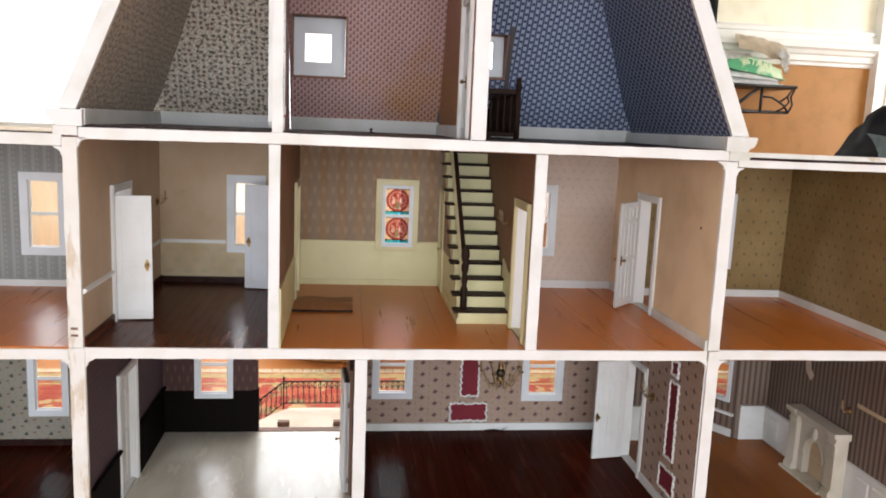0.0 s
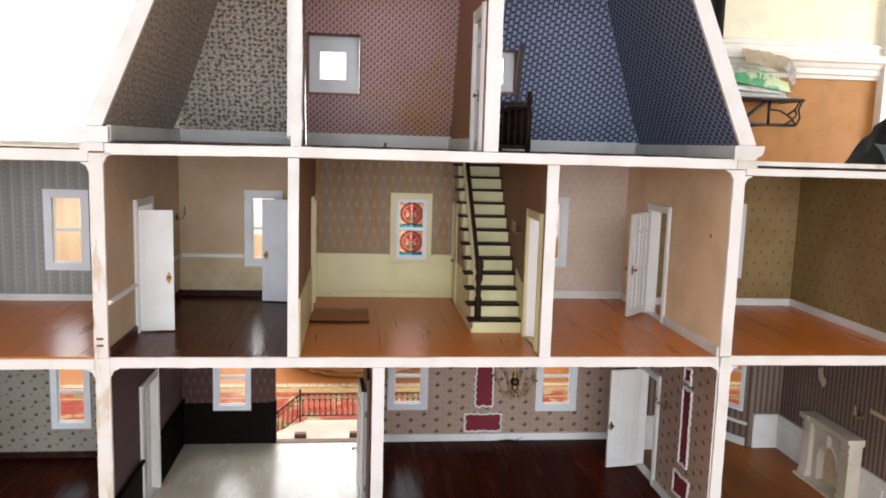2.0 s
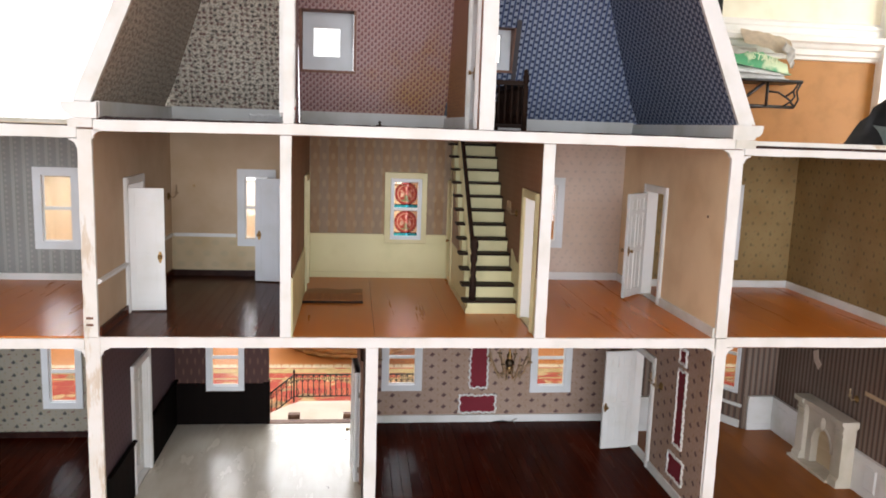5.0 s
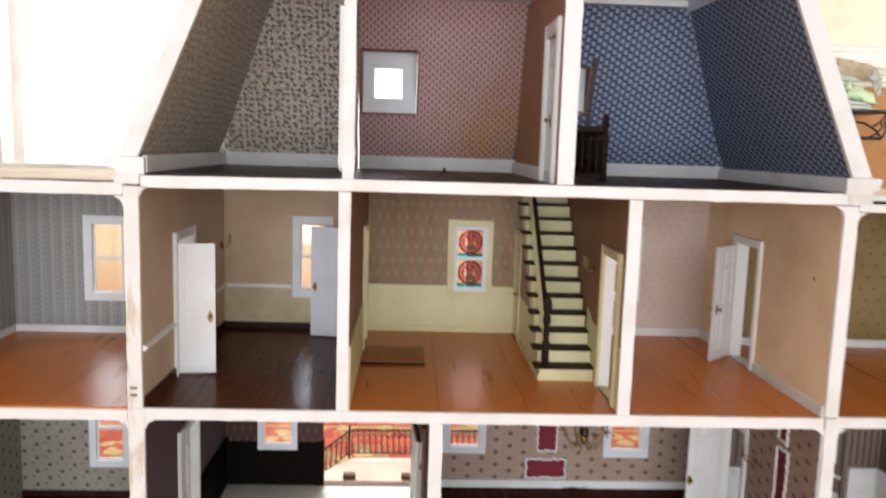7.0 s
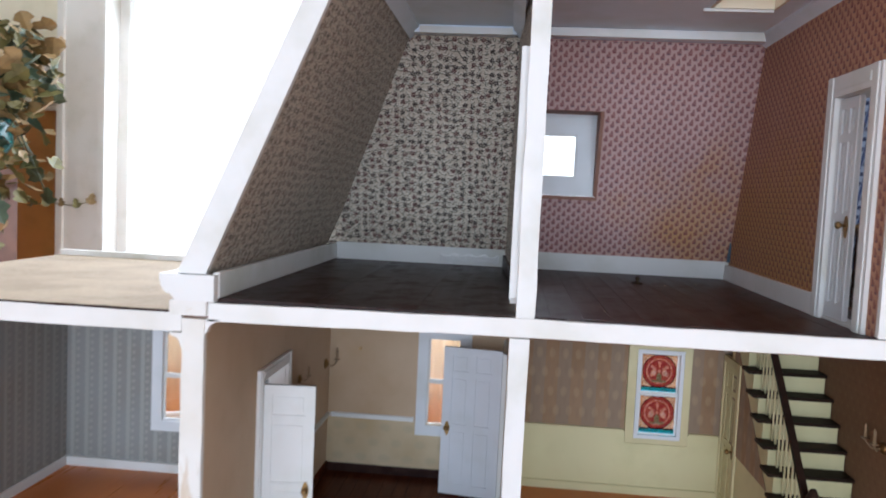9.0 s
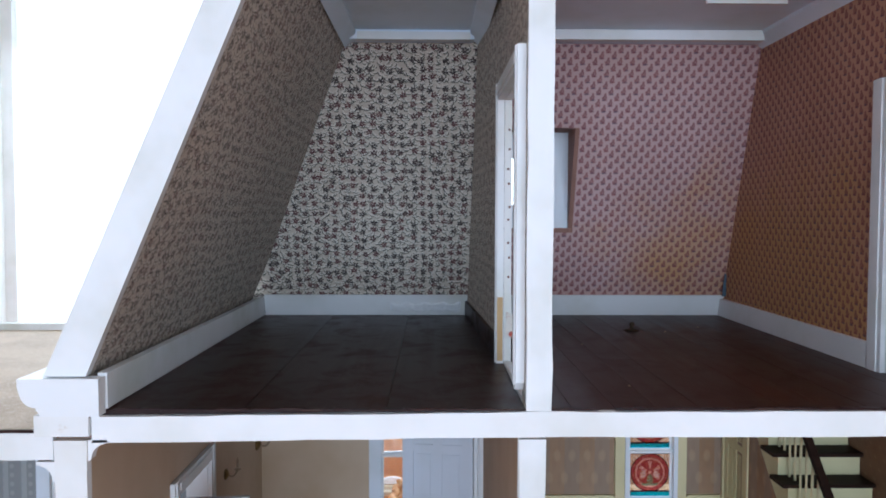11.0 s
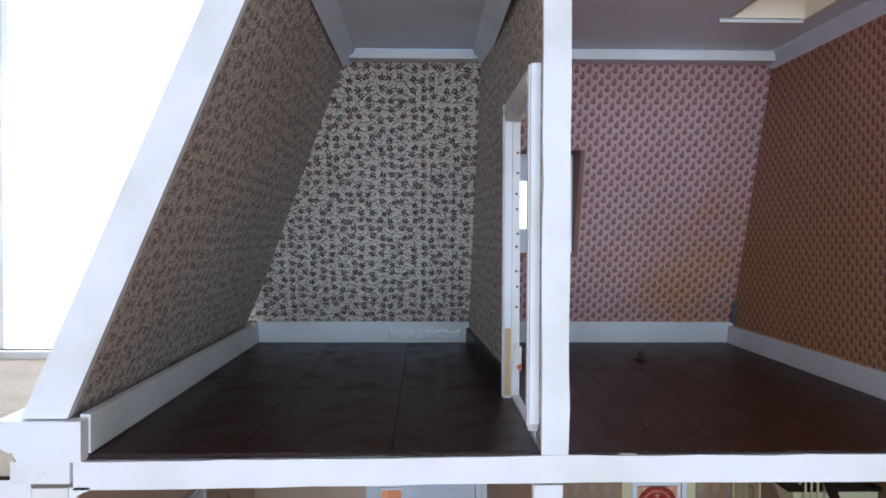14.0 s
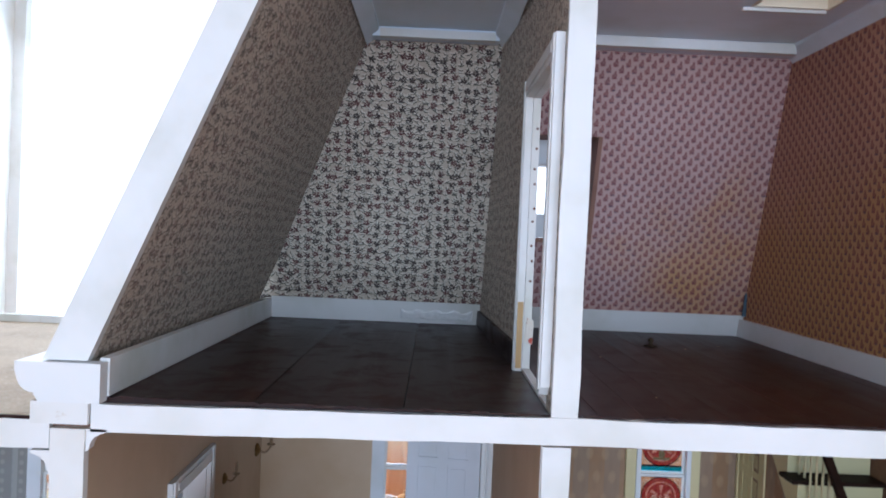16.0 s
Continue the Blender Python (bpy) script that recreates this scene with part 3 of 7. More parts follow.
def side_wall(name, x0, x1, y1, z0, z1, holes, mats, label):
    """A wall that runs from the open front to the back; mats: left side, right side, edges."""
    bm = bmesh.new()
    panel(bm, "y", 0.0, y1, z0, z1, x0, x1, holes, (0, 1, 2))
    return structure(name, bm, mats, label)


def back_wall(name, x0, x1, y, z0, z1, holes, mats, label, warp=None, thick=0.010):
    bm = bmesh.new()
    panel(bm, "x", x0, x1, z0, z1, y, y + thick, holes, (0, 1, 2), warp)
    return structure(name, bm, mats, label)


# Inner openings of the windows and doors: x from, x to, z from, z to, or y for the side walls.
H2L, H2S, H2R = (-0.099, -0.057, 0.437, 0.549), (0.164, 0.212, 0.445, 0.548), (0.427, 0.469, 0.443, 0.549)
H1H, H1A, H1B = (-0.161, -0.110, 0.163, 0.270), (0.162, 0.215, 0.164, 0.270), (0.4475, 0.5030, 0.1605, 0.270)
HW2, HW1 = (-0.421, -0.373, 0.435, 0.547), (-0.423, -0.378, 0.153, 0.262)
HR2 = (0.746, 0.790, 0.434, 0.548)
ENTRY = (-0.060, 0.104, Z1, 0.285)
D2L, D1L = (0.132, 0.212, Z2, 0.552), (0.140, 0.222, Z1, 0.278)
D2H, D2S = (0.277, 0.348, Z2, 0.552), (0.034, 0.108, Z2, 0.552)
D2R, D1R = (0.206, 0.284, Z2, 0.552), (0.200, 0.283, Z1, 0.272)
DA1, DA2 = (0.015, 0.128, ZA, 0.827), (0.031, 0.095, ZA, 0.822)
D1D = (0.160, 0.236, Z1, 0.280)

# Upper storey and ground storey.
side_wall("wall_left_upper", -0.239, -0.225, BACK, Z2, 0.630, [D2L], [P_GREY, P_TAN, WHITE], "tan papered dollhouse wall with a doorway")
side_wall("wall_left_lower", -0.239, -0.225, BACK, Z1, 0.356, [D1L], [P_NURSERY, P_PURPLE, WHITE], "dark purple papered dollhouse hall wall with a doorway")
side_wall("wall_hall_left", 0.0, 0.014, BACK, Z2, 0.630, [D2H], [P_TAN, P_BROWN, WHITE], "brown papered dollhouse partition with a doorway")
side_wall("wall_hall_right", 0.3415, 0.352, BACK, Z2, 0.630, [D2S], [P_BROWN, P_PALE, WHITE], "brown papered dollhouse partition beside the staircase")
side_wall("wall_right_upper", 0.594, 0.609, BACK, Z2, 0.630, [D2R], [P_PEACH, P_GOLD, WHITE], "peach papered dollhouse wall with a doorway")
side_wall("wall_right_lower", 0.594, 0.609, BACK, Z1, 0.356, [D1R], [P_DINING, P_STRIPE, WHITE], "beige rose papered dollhouse wall with a doorway")
side_wall("wall_dining_left", 0.112, 0.128, BACK, Z1, 0.356, [D1D], [P_MAROON, P_DINING, WHITE], "dollhouse partition between the hall and the dining room")
side_wall("wall_wing_left_upper", -0.555, -0.545, WBACK, Z2, 0.619, [], [HOUSE_OUT, P_GREY, WHITE], "grey striped end wall of the dollhouse wing")
side_wall("wall_wing_left_lower", -0.555, -0.545, WBACK, Z1, 0.356, [], [HOUSE_OUT, P_NURSERY, WHITE], "white flowered end wall of the dollhouse wing")
side_wall("wall_wing_right_upper", 0.905, 0.915, WBACK, Z2, 0.619, [], [P_GOLD, HOUSE_OUT, WHITE], "gold sprigged end wall of the dollhouse wing")
side_wall("wall_wing_right_lower", 0.905, 0.915, WBACK, Z1, 0.356, [], [P_STRIPE, HOUSE_OUT, WHITE], "brown striped end wall of the dollhouse wing")

back_wall("wall_back_bedroom", -0.225, 0.0, BACK, Z2, 0.630, [H2L], [P_TAN, HOUSE_OUT, WHITE], "tan papered dollhouse back wall with a window")
back_wall("wall_back_landing", 0.014, 0.3415, BACK, Z2, 0.630, [H2S], [P_HALL, HOUSE_OUT, WHITE], "brown figured dollhouse back wall with a stained window")
back_wall("wall_back_right_room", 0.352, 0.594, BACK, Z2, 0.630, [H2R], [P_PALE, HOUSE_OUT, WHITE], "pale sprigged dollhouse back wall with a window")
back_wall("wall_back_hall", -0.225, 0.112, BACK, Z1, 0.356, [H1H, ENTRY], [P_MAROON, HOUSE_OUT, WHITE], "maroon papered dollhouse hall wall with the entrance")
back_wall("wall_back_dining", 0.128, 0.594, BACK, Z1, 0.356, [H1A, H1B], [P_DINING, HOUSE_OUT, WHITE], "beige rose papered dollhouse wall with two windows")
back_wall("wall_back_wing_left_upper", -0.545, -0.239, WBACK, Z2, 0.619, [HW2], [P_GREY, HOUSE_OUT, WHITE], "grey striped dollhouse wing wall with a window")
back_wall("wall_back_wing_left_lower", -0.545, -0.239, WBACK, Z1, 0.356, [HW1], [P_NURSERY, HOUSE_OUT, WHITE], "white flowered dollhouse wing wall with a window")
back_wall("wall_back_wing_right_upper", 0.609, 0.905, WBACK, Z2, 0.619, [HR2], [P_GOLD, HOUSE_OUT, WHITE], "gold sprigged dollhouse wing wall with a window")
# The ground floor of the wing opens into a bay.
back_wall("wall_back_wing_right_lower", 0.609, 0.905, WBACK, Z1, 0.356, [(0.672, 0.846, Z1, 0.356)], [P_STRIPE, HOUSE_OUT, P_STRIPE], "brown striped dollhouse wing wall open to a bay")


def bay_wall(name, p, q, hole, label):
    p, q = Vector((*p, 0)), Vector((*q, 0))
    d = (q - p).normalized()
    n = Vector((-d.y, d.x, 0))
    bm = bmesh.new()
    panel(bm, "x", 0.0, (q - p).length, Z1, 0.356, 0.0, 0.008, hole, (0, 1, 2))
    bm.transform(Matrix.Translation(p) @ Matrix(((d.x, n.x, 0, 0), (d.y, n.y, 0, 0), (0, 0, 1, 0), (0, 0, 0, 1))))
    return structure(name, bm, [P_STRIPE, HOUSE_OUT, WHITE], label)


bay_wall("wall_bay_left", (0.672, 0.357), (0.712, 0.425), [(0.022, 0.058, 0.163, 0.30)], "striped angled bay wall with a narrow window")
bay_wall("wall_bay_middle", (0.712, 0.425), (0.806, 0.425), [(0.02, 0.074, 0.163, 0.30)], "striped bay wall with a window")
bay_wall("wall_bay_right", (0.806, 0.425), (0.846, 0.357), [(0.022, 0.058, 0.163, 0.30)], "striped angled bay wall with a narrow window")


# Attic: the walls lean inwards like a mansard roof.
def roof_back(z):
    return 0.393 - 0.362 * (z - ZA)


def lean_left(z):
    return -0.226 + 0.425 * (z - 0.662)


def lean_right(z):
    return 0.600 - 0.425 * (z - 0.662)


def attic_back(name, x0, x1, holes, paper_, label):
    """x0, x1: fixed sides, or None for the side that follows the leaning end wall."""
    a0, a1 = (-0.30 if x0 is None else x0), (0.70 if x1 is None else x1)

    def warp(a, c, z):
        lo = lean_left(z) - 0.006 if x0 is None else x0
        hi = lean_right(z) + 0.006 if x1 is None else x1
        if a <= a0 + 1e-6:
            a = lo
        elif a >= a1 - 1e-6:
            a = hi
        return a, c + roof_back(z), z

    bm = bmesh.new()
    panel(bm, "x", a0, a1, ZA, ZC, 0.0, 0.010, holes, (0, 1, 2), warp)
    return structure(name, bm, [paper_, HOUSE_OUT, BROWN_EDGE], label)


WM, WR = (0.0025, 0.0915, 0.733, 0.8296), (0.2740, 0.3610, 0.745, 0.8156)
attic_back("wall_attic_back_left", None, -0.004, [], P_LEAF, "leaf scroll papered leaning attic wall")
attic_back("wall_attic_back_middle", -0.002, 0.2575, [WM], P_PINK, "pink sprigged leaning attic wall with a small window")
attic_back("wall_attic_back_right", 0.2600, None, [WR], P_BLUE, "blue patterned leaning attic wall with a small window")


def attic_end(name, lean, out, mats, label):
    bm = bmesh.new()
    z0, z1 = ZA, 0.923
    prism(bm, [(lean(z0), z0), (lean(z1), z1), (lean(z1) + out, z1), (lean(z0) + out, z0)], "y", 0.0, 0.372)
    for f in bm.faces:
        f.normal_update()
        c = f.calc_center_median()
        f.material_index = 0 if abs(f.normal.y) < 0.5 and abs(f.normal.z) < 0.9 and abs(c.x - lean(c.z)) < 0.003 else 1
    return structure(name, bm, mats, label)


attic_end("wall_attic_left", lean_left, -0.020, [P_LEAF_FAINT, WHITE], "faded leaf scroll papered sloping attic end wall")
attic_end("wall_attic_right", lean_right, 0.020, [P_BLUE, WHITE], "dark blue papered sloping attic end wall")


def attic_partition(name, x0, x1, hole, mats, label, skew=0.0):
    bm = bmesh.new()
    def warp(a, c, z):
        a = roof_back(z) if a > 0.9 else a
        return a, c - skew * max(0.0, a - 0.128) / 0.257, z

    panel(bm, "y", 0.0, 1.0, ZA, ZC, x0, x1, [hole], (0, 1, 2), warp)
    return structure(name, bm, mats, label)


attic_partition("wall_attic_partition_left", 0.004, 0.009, DA1, [P_LEAF_FAINT, P_PINK, WHITE], "papered attic partition with an open doorway", 0.0130)
attic_partition("wall_attic_partition_right", 0.251, 0.267, DA2, [P_PINK_WARM_LIT, P_BLUE, WHITE], "browned pink papered attic partition with a door", -0.0022)

# Ceiling of the attic with the square hatch, one object.
bm = bmesh.new()
for x0, x1, y0, y1 in ((-0.150, 0.166, 0.0, 0.325), (0.2245, 0.530, 0.0, 0.325), (0.166, 0.2245, 0.0, 0.120), (0.166, 0.2245, 0.182, 0.325)):
    box(bm, x0, x1, y0, y1, ZC, ZC + 0.013)
structure("ceiling_attic", bm, CEIL, "pale grey painted attic ceiling with a square hatch", "ceiling")


# ---------------------------------------------------------------- slabs, floors and boards
def slab(name, x0, x1, y1, z0, z1, label, holes=(), mats=None):
    bm = bmesh.new()
    X = sorted({x0, x1, *[v for h in holes for v in h[:2]]})
    Y = sorted({0.0, y1, *[v for h in holes for v in h[2:]]})
    for a, b in zip(X, X[1:]):
        for c, d in zip(Y, Y[1:]):
            if not any(h[0] <= (a + b) / 2 <= h[1] and h[2] <= (c + d) / 2 <= h[3] for h in holes):
                box(bm, a, b, c, d, z0, z1)
    return structure(name, bm, mats or BROWN_EDGE, label, "floor")


STAIRWELL = (0.267, 0.336, 0.155, 0.385)
slab_1 = slab("floor_ground", -0.555, 0.915, 0.418, 0.072, Z1 - 0.003, "dollhouse ground floor slab")
slab_2 = slab("floor_upper", -0.555, 0.915, 0.418, 0.356, Z2 - 0.003, "dollhouse upper floor slab")
slab_3 = slab("floor_attic", -0.245, 0.613, 0.408, 0.630, ZA - 0.003, "dollhouse attic floor slab", [STAIRWELL])

plank_mesh = {}


def planks(parent, rooms, width, gap, z, material, seed, joint=None, skip=None):
    """Boards that run towards the back. rooms: x0, x1, y0, y1. Boards of one size share a mesh."""
    rnd = random.Random(seed)
    for x0, x1, y0, y1 in rooms:
        n = max(1, round((x1 - x0) / width))
        w = (x1 - x0) / n
        for i in range(n):
            cuts = [y0, y1]
            if joint:
                cuts = [y0] + sorted(y0 + (y1 - y0) * (rnd.random() * 0.5 + 0.25 * (1 + k % 2)) for k in range(joint)) + [y1]
            xa, xb = x0 + i * w, x0 + (i + 1) * w
            for c, d in zip(cuts, cuts[1:]):
                pieces = [(xa, xb, c, d)]
                if skip:
                    sx0, sx1, sy0, sy1 = skip
                    if xb > sx0 + 1e-4 and xa < sx1 - 1e-4 and d > sy0 and c < sy1:
                        pieces = [(xa, xb, c, min(d, sy0))] if c < sy0 else []
                        if d > sy1:
                            pieces.append((xa, xb, sy1, d))
                for p, q, r, s in pieces:
                    if s - r < 0.004:
                        continue
                    key = (round(q - p, 4), round(s - r, 4), material.name)
                    if key not in plank_mesh:
                        bm = bmesh.new()
                        chamfer = 0.00012
                        hx, hy = (q - p - gap) / 2, (s - r - gap * 0.6) / 2
                        v = box(bm, -hx, hx, -hy, hy, -0.0028, 0.0)
                        for k in (1, 3, 5, 7):
                            v[k].co.x *= 1 - chamfer / hx
                            v[k].co.y *= 1 - chamfer / hy
                        finish(bm)
                        me = bpy.data.meshes.new("plank")
                        bm.to_mesh(me)
                        bm.free()
                        me.materials.append(material)
                        plank_mesh[key] = me
                    ob = new("plank", plank_mesh[key])
                    ob.parent = parent
                    ob.location = ((p + q) / 2, (r + s) / 2, z - rnd.random() * 0.0001)


# ---------------------------------------------------------------- front trim
def strip(name, x0, x1, z0, z1, label, mat=TRIM, y0=-0.004, y1=0.0, bevel=0.0008, cuts=0):
    """A painted strip on the cut edge of a wall or slab, with slightly uneven edges."""
    bm = bmesh.new()
    rnd = random.Random(name + label)
    n = max(1, cuts)
    along_x = x1 - x0 > z1 - z0
    if n == 1:
        box(bm, x0, x1, y0, y1, z0, z1)
    else:
        rows = []
        for i in range(n + 1):
            t = i / n
            j = lambda: rnd.uniform(-0.0004, 0.0004)  # noqa: E731
            if along_x:
                x = x0 + (x1 - x0) * t
                ring = [(x, y0, z0 + j()), (x, y1, z0), (x, y1, z1), (x, y0, z1 + j())]
            else:
                zz = z0 + (z1 - z0) * t
                ring = [(x0 + j(), y0, zz), (x0, y1, zz), (x1, y1, zz), (x1 + j(), y0, zz)]
            rows.append([bm.verts.new(p) for p in ring])
        for a, b in zip(rows, rows[1:]):
            for k in range(4):
                bm.faces.new((a[k], a[(k + 1) % 4], b[(k + 1) % 4], b[k]))
        bm.faces.new(rows[0])
        bm.faces.new(rows[-1])
    return structure(name, bm, mat, label, "trim", bevel)


edge = strip("trim_attic_edge", -0.2225, 0.611, 0.6312, 0.6446, "worn white strip along the attic floor edge", cuts=44)
for v in edge.data.vertices:
    v.co.z -= 0.0024 * max(0.0, min(1.0, (0.02 - v.co.x) / 0.24))
strip("trim_upper_edge", -0.2245, 0.5935, 0.3565, 0.3700, "white strip along the upper floor edge", cuts=40)
strip("trim_wing_left_edge", -0.555, -0.2425, 0.3550, 0.3680, "white strip along the wing floor edge", cuts=14)
strip("trim_wing_right_edge", 0.6095, 0.915, 0.3580, 0.3715, "white strip along the wing floor edge", cuts=14)
strip("trim_ground_edge", -0.555, 0.915, 0.072, 0.0905, "white strip along the ground floor edge", cuts=30)
strip("trim_wing_left_roof", -0.565, -0.2425, 0.6195, 0.6335, "white strip along the wing roof edge", cuts=16)
strip("trim_wing_right_roof", 0.6115, 0.925, 0.6235, 0.6330, "white strip along the wing roof edge", cuts=16)
strip("trim_post_left_upper", -0.2415, -0.2245, 0.3705, 0.630, "peeling white front post of the dollhouse", POST, -0.0052, cuts=16)
strip("trim_post_left_lower", -0.2415, -0.2230, 0.0905, 0.3700, "peeling white front post of the dollhouse", POST, -0.0052, cuts=16)
strip("trim_post_right_upper", 0.5935, 0.6100, 0.3720, 0.630, "white front post of the dollhouse", TRIM, -0.0052, cuts=14)
strip("trim_post_right_lower", 0.5955, 0.6115, 0.0905, 0.3700, "white front post of the dollhouse", TRIM, -0.0052, cuts=14)
strip("trim_hall_left_post", 0.0006, 0.0142, 0.3705, 0.630, "white strip on a partition's front edge", WHITE, cuts=12)
strip("trim_hall_right_post", 0.3372, 0.3525, 0.3705, 0.630, "white strip on a partition's front edge", WHITE, cuts=12)
strip("trim_dining_post", 0.1120, 0.1280, 0.0905, 0.356, "white strip on a partition's front edge", WHITE, cuts=12)
strip("trim_attic_post_left", 0.0038, 0.0172, 0.6450, ZC, "white strip on an attic partition's front edge", WHITE, -0.0045, cuts=12)
strip("trim_attic_post_right", 0.2505, 0.2700, 0.6455, ZC, "white strip on an attic partition's front edge", WHITE, -0.0045, cuts=12)


def rake(name, lean, s, label, top=0.021, foot=0.022, gap=(-0.001, -0.001)):
    bm = bmesh.new()
    za, zb = 0.6638, 0.924
    prism(bm, [(lean(za) + s * gap[0], za), (lean(zb) + s * gap[1], zb), (lean(zb) + s * top, zb), (lean(za) + s * foot, za)], "y", -0.006, 0.0)
    return structure(name, bm, WHITE, label, "trim", 0.0008)


rake("trim_rake_left", lean_left, -1, "white sloping roof edge board", 0.0175, 0.0208)
rake("trim_rake_right", lean_right, 1, "white sloping roof edge board")
strip("trim_attic_top", -0.150, 0.525, ZC, 0.924, "white strip along the roof edge", WHITE)


def cornice(name, x, s, label):
    """A moulded block at the foot of the roof, which runs to the back."""
    bm = bmesh.new()
    prof = [(0.0095, 0.6436), (0.0095, 0.663), (-0.032, 0.663), (-0.032, 0.659)]
    prof += [(-0.0310 + 0.0085 * (1 - math.cos(a)), 0.6565 - 0.0085 * math.sin(a)) for a in [k * math.pi / 12 for k in range(1, 7)]]
    prof += [(-0.0225, 0.6470), (-0.0200, 0.6436)]
    prism(bm, [(x + s * p, q) for p, q in prof], "y", -0.009, -0.0002)
    prism(bm, [(x + s * min(p, -0.002), q) for p, q in prof], "y", -0.0002, 0.408)
    ob = structure(name, bm, WHITE, label, "trim", 0.0006)
    bm = bmesh.new()
    box(bm, *sorted((x - s * 0.0250, x + s * 0.0030)), -0.0065, 0.408, 0.6325, 0.6434)
    return ob, structure(name + "_foot", bm, OLD, label + ", lower fillet", "trim", 0.0006)


cornice("trim_cornice_left", -0.226, 1, "white moulded cornice block at the roof's foot")
cornice("trim_cornice_right", 0.600, -1, "white moulded cornice block at the roof's foot")


def bracket(x, z, s, y=-0.004):
    bm = bmesh.new()
    pts = [(x, z), (x + s * 0.010, z), (x + s * 0.010, z - 0.0015)]
    pts += [(x + s * (0.0096 - 0.0080 * math.sin(a)), z - 0.0020 - 0.0080 * (1 - math.cos(a))) for a in [k * math.pi / 10 for k in range(1, 6)]]
    pts += [(x, z - 0.0112)]
    prism(bm, pts, "y", y, y + 0.006)
    return tagged(part("bracket", bm, TRIM, None, "", 0.0004), "small white curved corner bracket under a floor edge", "bracket", "corner brackets")


for bx, bz, bs in ((-0.2245, 0.6300, 1), (-0.2415, 0.6185, -1), (0.5935, 0.6300, -1), (0.6100, 0.6225, 1), (-0.2230, 0.3560, 1), (-0.2415, 0.3545, -1),
                   (0.5950, 0.3560, -1), (0.6115, 0.3570, 1)):
    bracket(bx, bz, bs)

# Ragged edge of dark stain and bare wood along the attic floor's front.
for nm, x0, x1, mat_, seed, share in (("dark", -0.214, 0.592, EBONY, 5, 0.97),):
    bm = bmesh.new()
    r = random.Random(seed)
    x = x0
    while x < x1:
        l = r.uniform(0.006, 0.026)
        if r.random() < share:
            h, d = r.uniform(0.0003, 0.0011), r.uniform(0.0, 0.0016)
            y = -0.0042 + d
            prism(bm, [(x, 0.6452), (x + l * 0.3, 0.6456 + h), (x + l * 0.8, 0.6455 + h * 0.7), (x + l, 0.6452)], "y", y, y + 0.004)
        x += l * r.uniform(0.45, 0.7)
    structure("trim_attic_ragged_" + nm, bm, mat_, "ragged worn edge along the attic floor", "trim")

# Two small slots where a hinge sat on the left post.
bm = bmesh.new()
for z in (0.3848, 0.3935):
    box(bm, -0.2385, -0.2300, -0.0056, -0.0051, z, z + 0.0030)
structure("trim_post_slots", bm, BROWN_EDGE, "two small brown slots of a lost hinge on the post", "trim")

# Flat roofs of the two wings: bare plywood with a low ledge at the back.
for nm, x0, x1, z, ob_z in (("roof_wing_left", -0.565, -0.2425, 0.6195, 0.6320), ("roof_wing_right", 0.6115, 0.925, 0.6235, 0.6360)):
    bm = bmesh.new()
    box(bm, x0, x1, 0.0, WBACK + 0.03, z, ob_z)
    structure(nm, bm, SAND, "flat sandy tan roof of the dollhouse wing", "roof", 0.001)
    bm = bmesh.new()
    box(bm, x0, x1, WBACK + 0.014, WBACK + 0.026, ob_z, ob_z + 0.0065)
    structure(nm.replace("roof", "trim") + "_ledge", bm, OLD, "low white ledge at the back of the wing roof", "trim", 0.001) if "left" in nm else bm.free()
    bm = bmesh.new()
    for i in range(6):
        xa = x0 + 0.004 + i * (x1 - x0 - 0.008) / 6
        prism(bm, [(xa, -0.0025), (xa + (x1 - x0 - 0.008) / 6, -0.0018), (xa + (x1 - x0 - 0.008) / 6, 0.030), (xa, 0.030)], "z", ob_z + (0.0012 if "left" in nm else 0.0008), ob_z + (0.0038 if "left" in nm else 0.0066))
    structure(nm.replace("roof", "trim") + "_lip", bm, OLD if "right" in nm else SAND, "thin raw wooden lip on the wing roof's edge", "trim")


# Dark ragged strips paint in the gap's shade under each wing roof's lip.
for nm, x0, x1, z0, z1 in (("left", -0.561, -0.2490, 0.6336, 0.6350), ("right", 0.6235, 0.921, 0.6331, 0.6367)):
    bm = bmesh.new()
    r = random.Random(nm)
    x = x0
    while x < x1 - 0.004:
        l = min(r.uniform(0.012, 0.040), x1 - x)
        d = r.uniform(0.0, 0.0008)
        prism(bm, [(x, z0), (x + l, z0), (x + l, z1 + d * 0.3), (x + l * 0.5, z1 + d * 0.5), (x, z1)], "y", -0.0031 - d, -0.0004)
        x += l + 0.0002
    structure("trim_roof_gap_" + nm, bm, EBONY, "dark ragged gap under the wing roof's edge", "trim")


# ---------------------------------------------------------------- boards, rails, wainscots
def board(name, x0, x1, y0, y1, z0, z1, mat, label, category="baseboard", bevel=0.0006):
    bm = bmesh.new()
    box(bm, x0, x1, y0, y1, z0, z1)
    return structure(name, bm, mat, label, category, bevel)


def base_back(tag, x0, x1, y, z, h, mat, label, t=0.004):
    board("baseboard_" + tag, x0, x1, y - t, y, z, z + h, mat, label)


def base_side(tag, x, s, y0, y1, z, h, mat, label, t=0.003):
    a, b = sorted((x, x + s * t))
    board("baseboard_" + tag, a, b, y0, y1, z, z + h, mat, label)


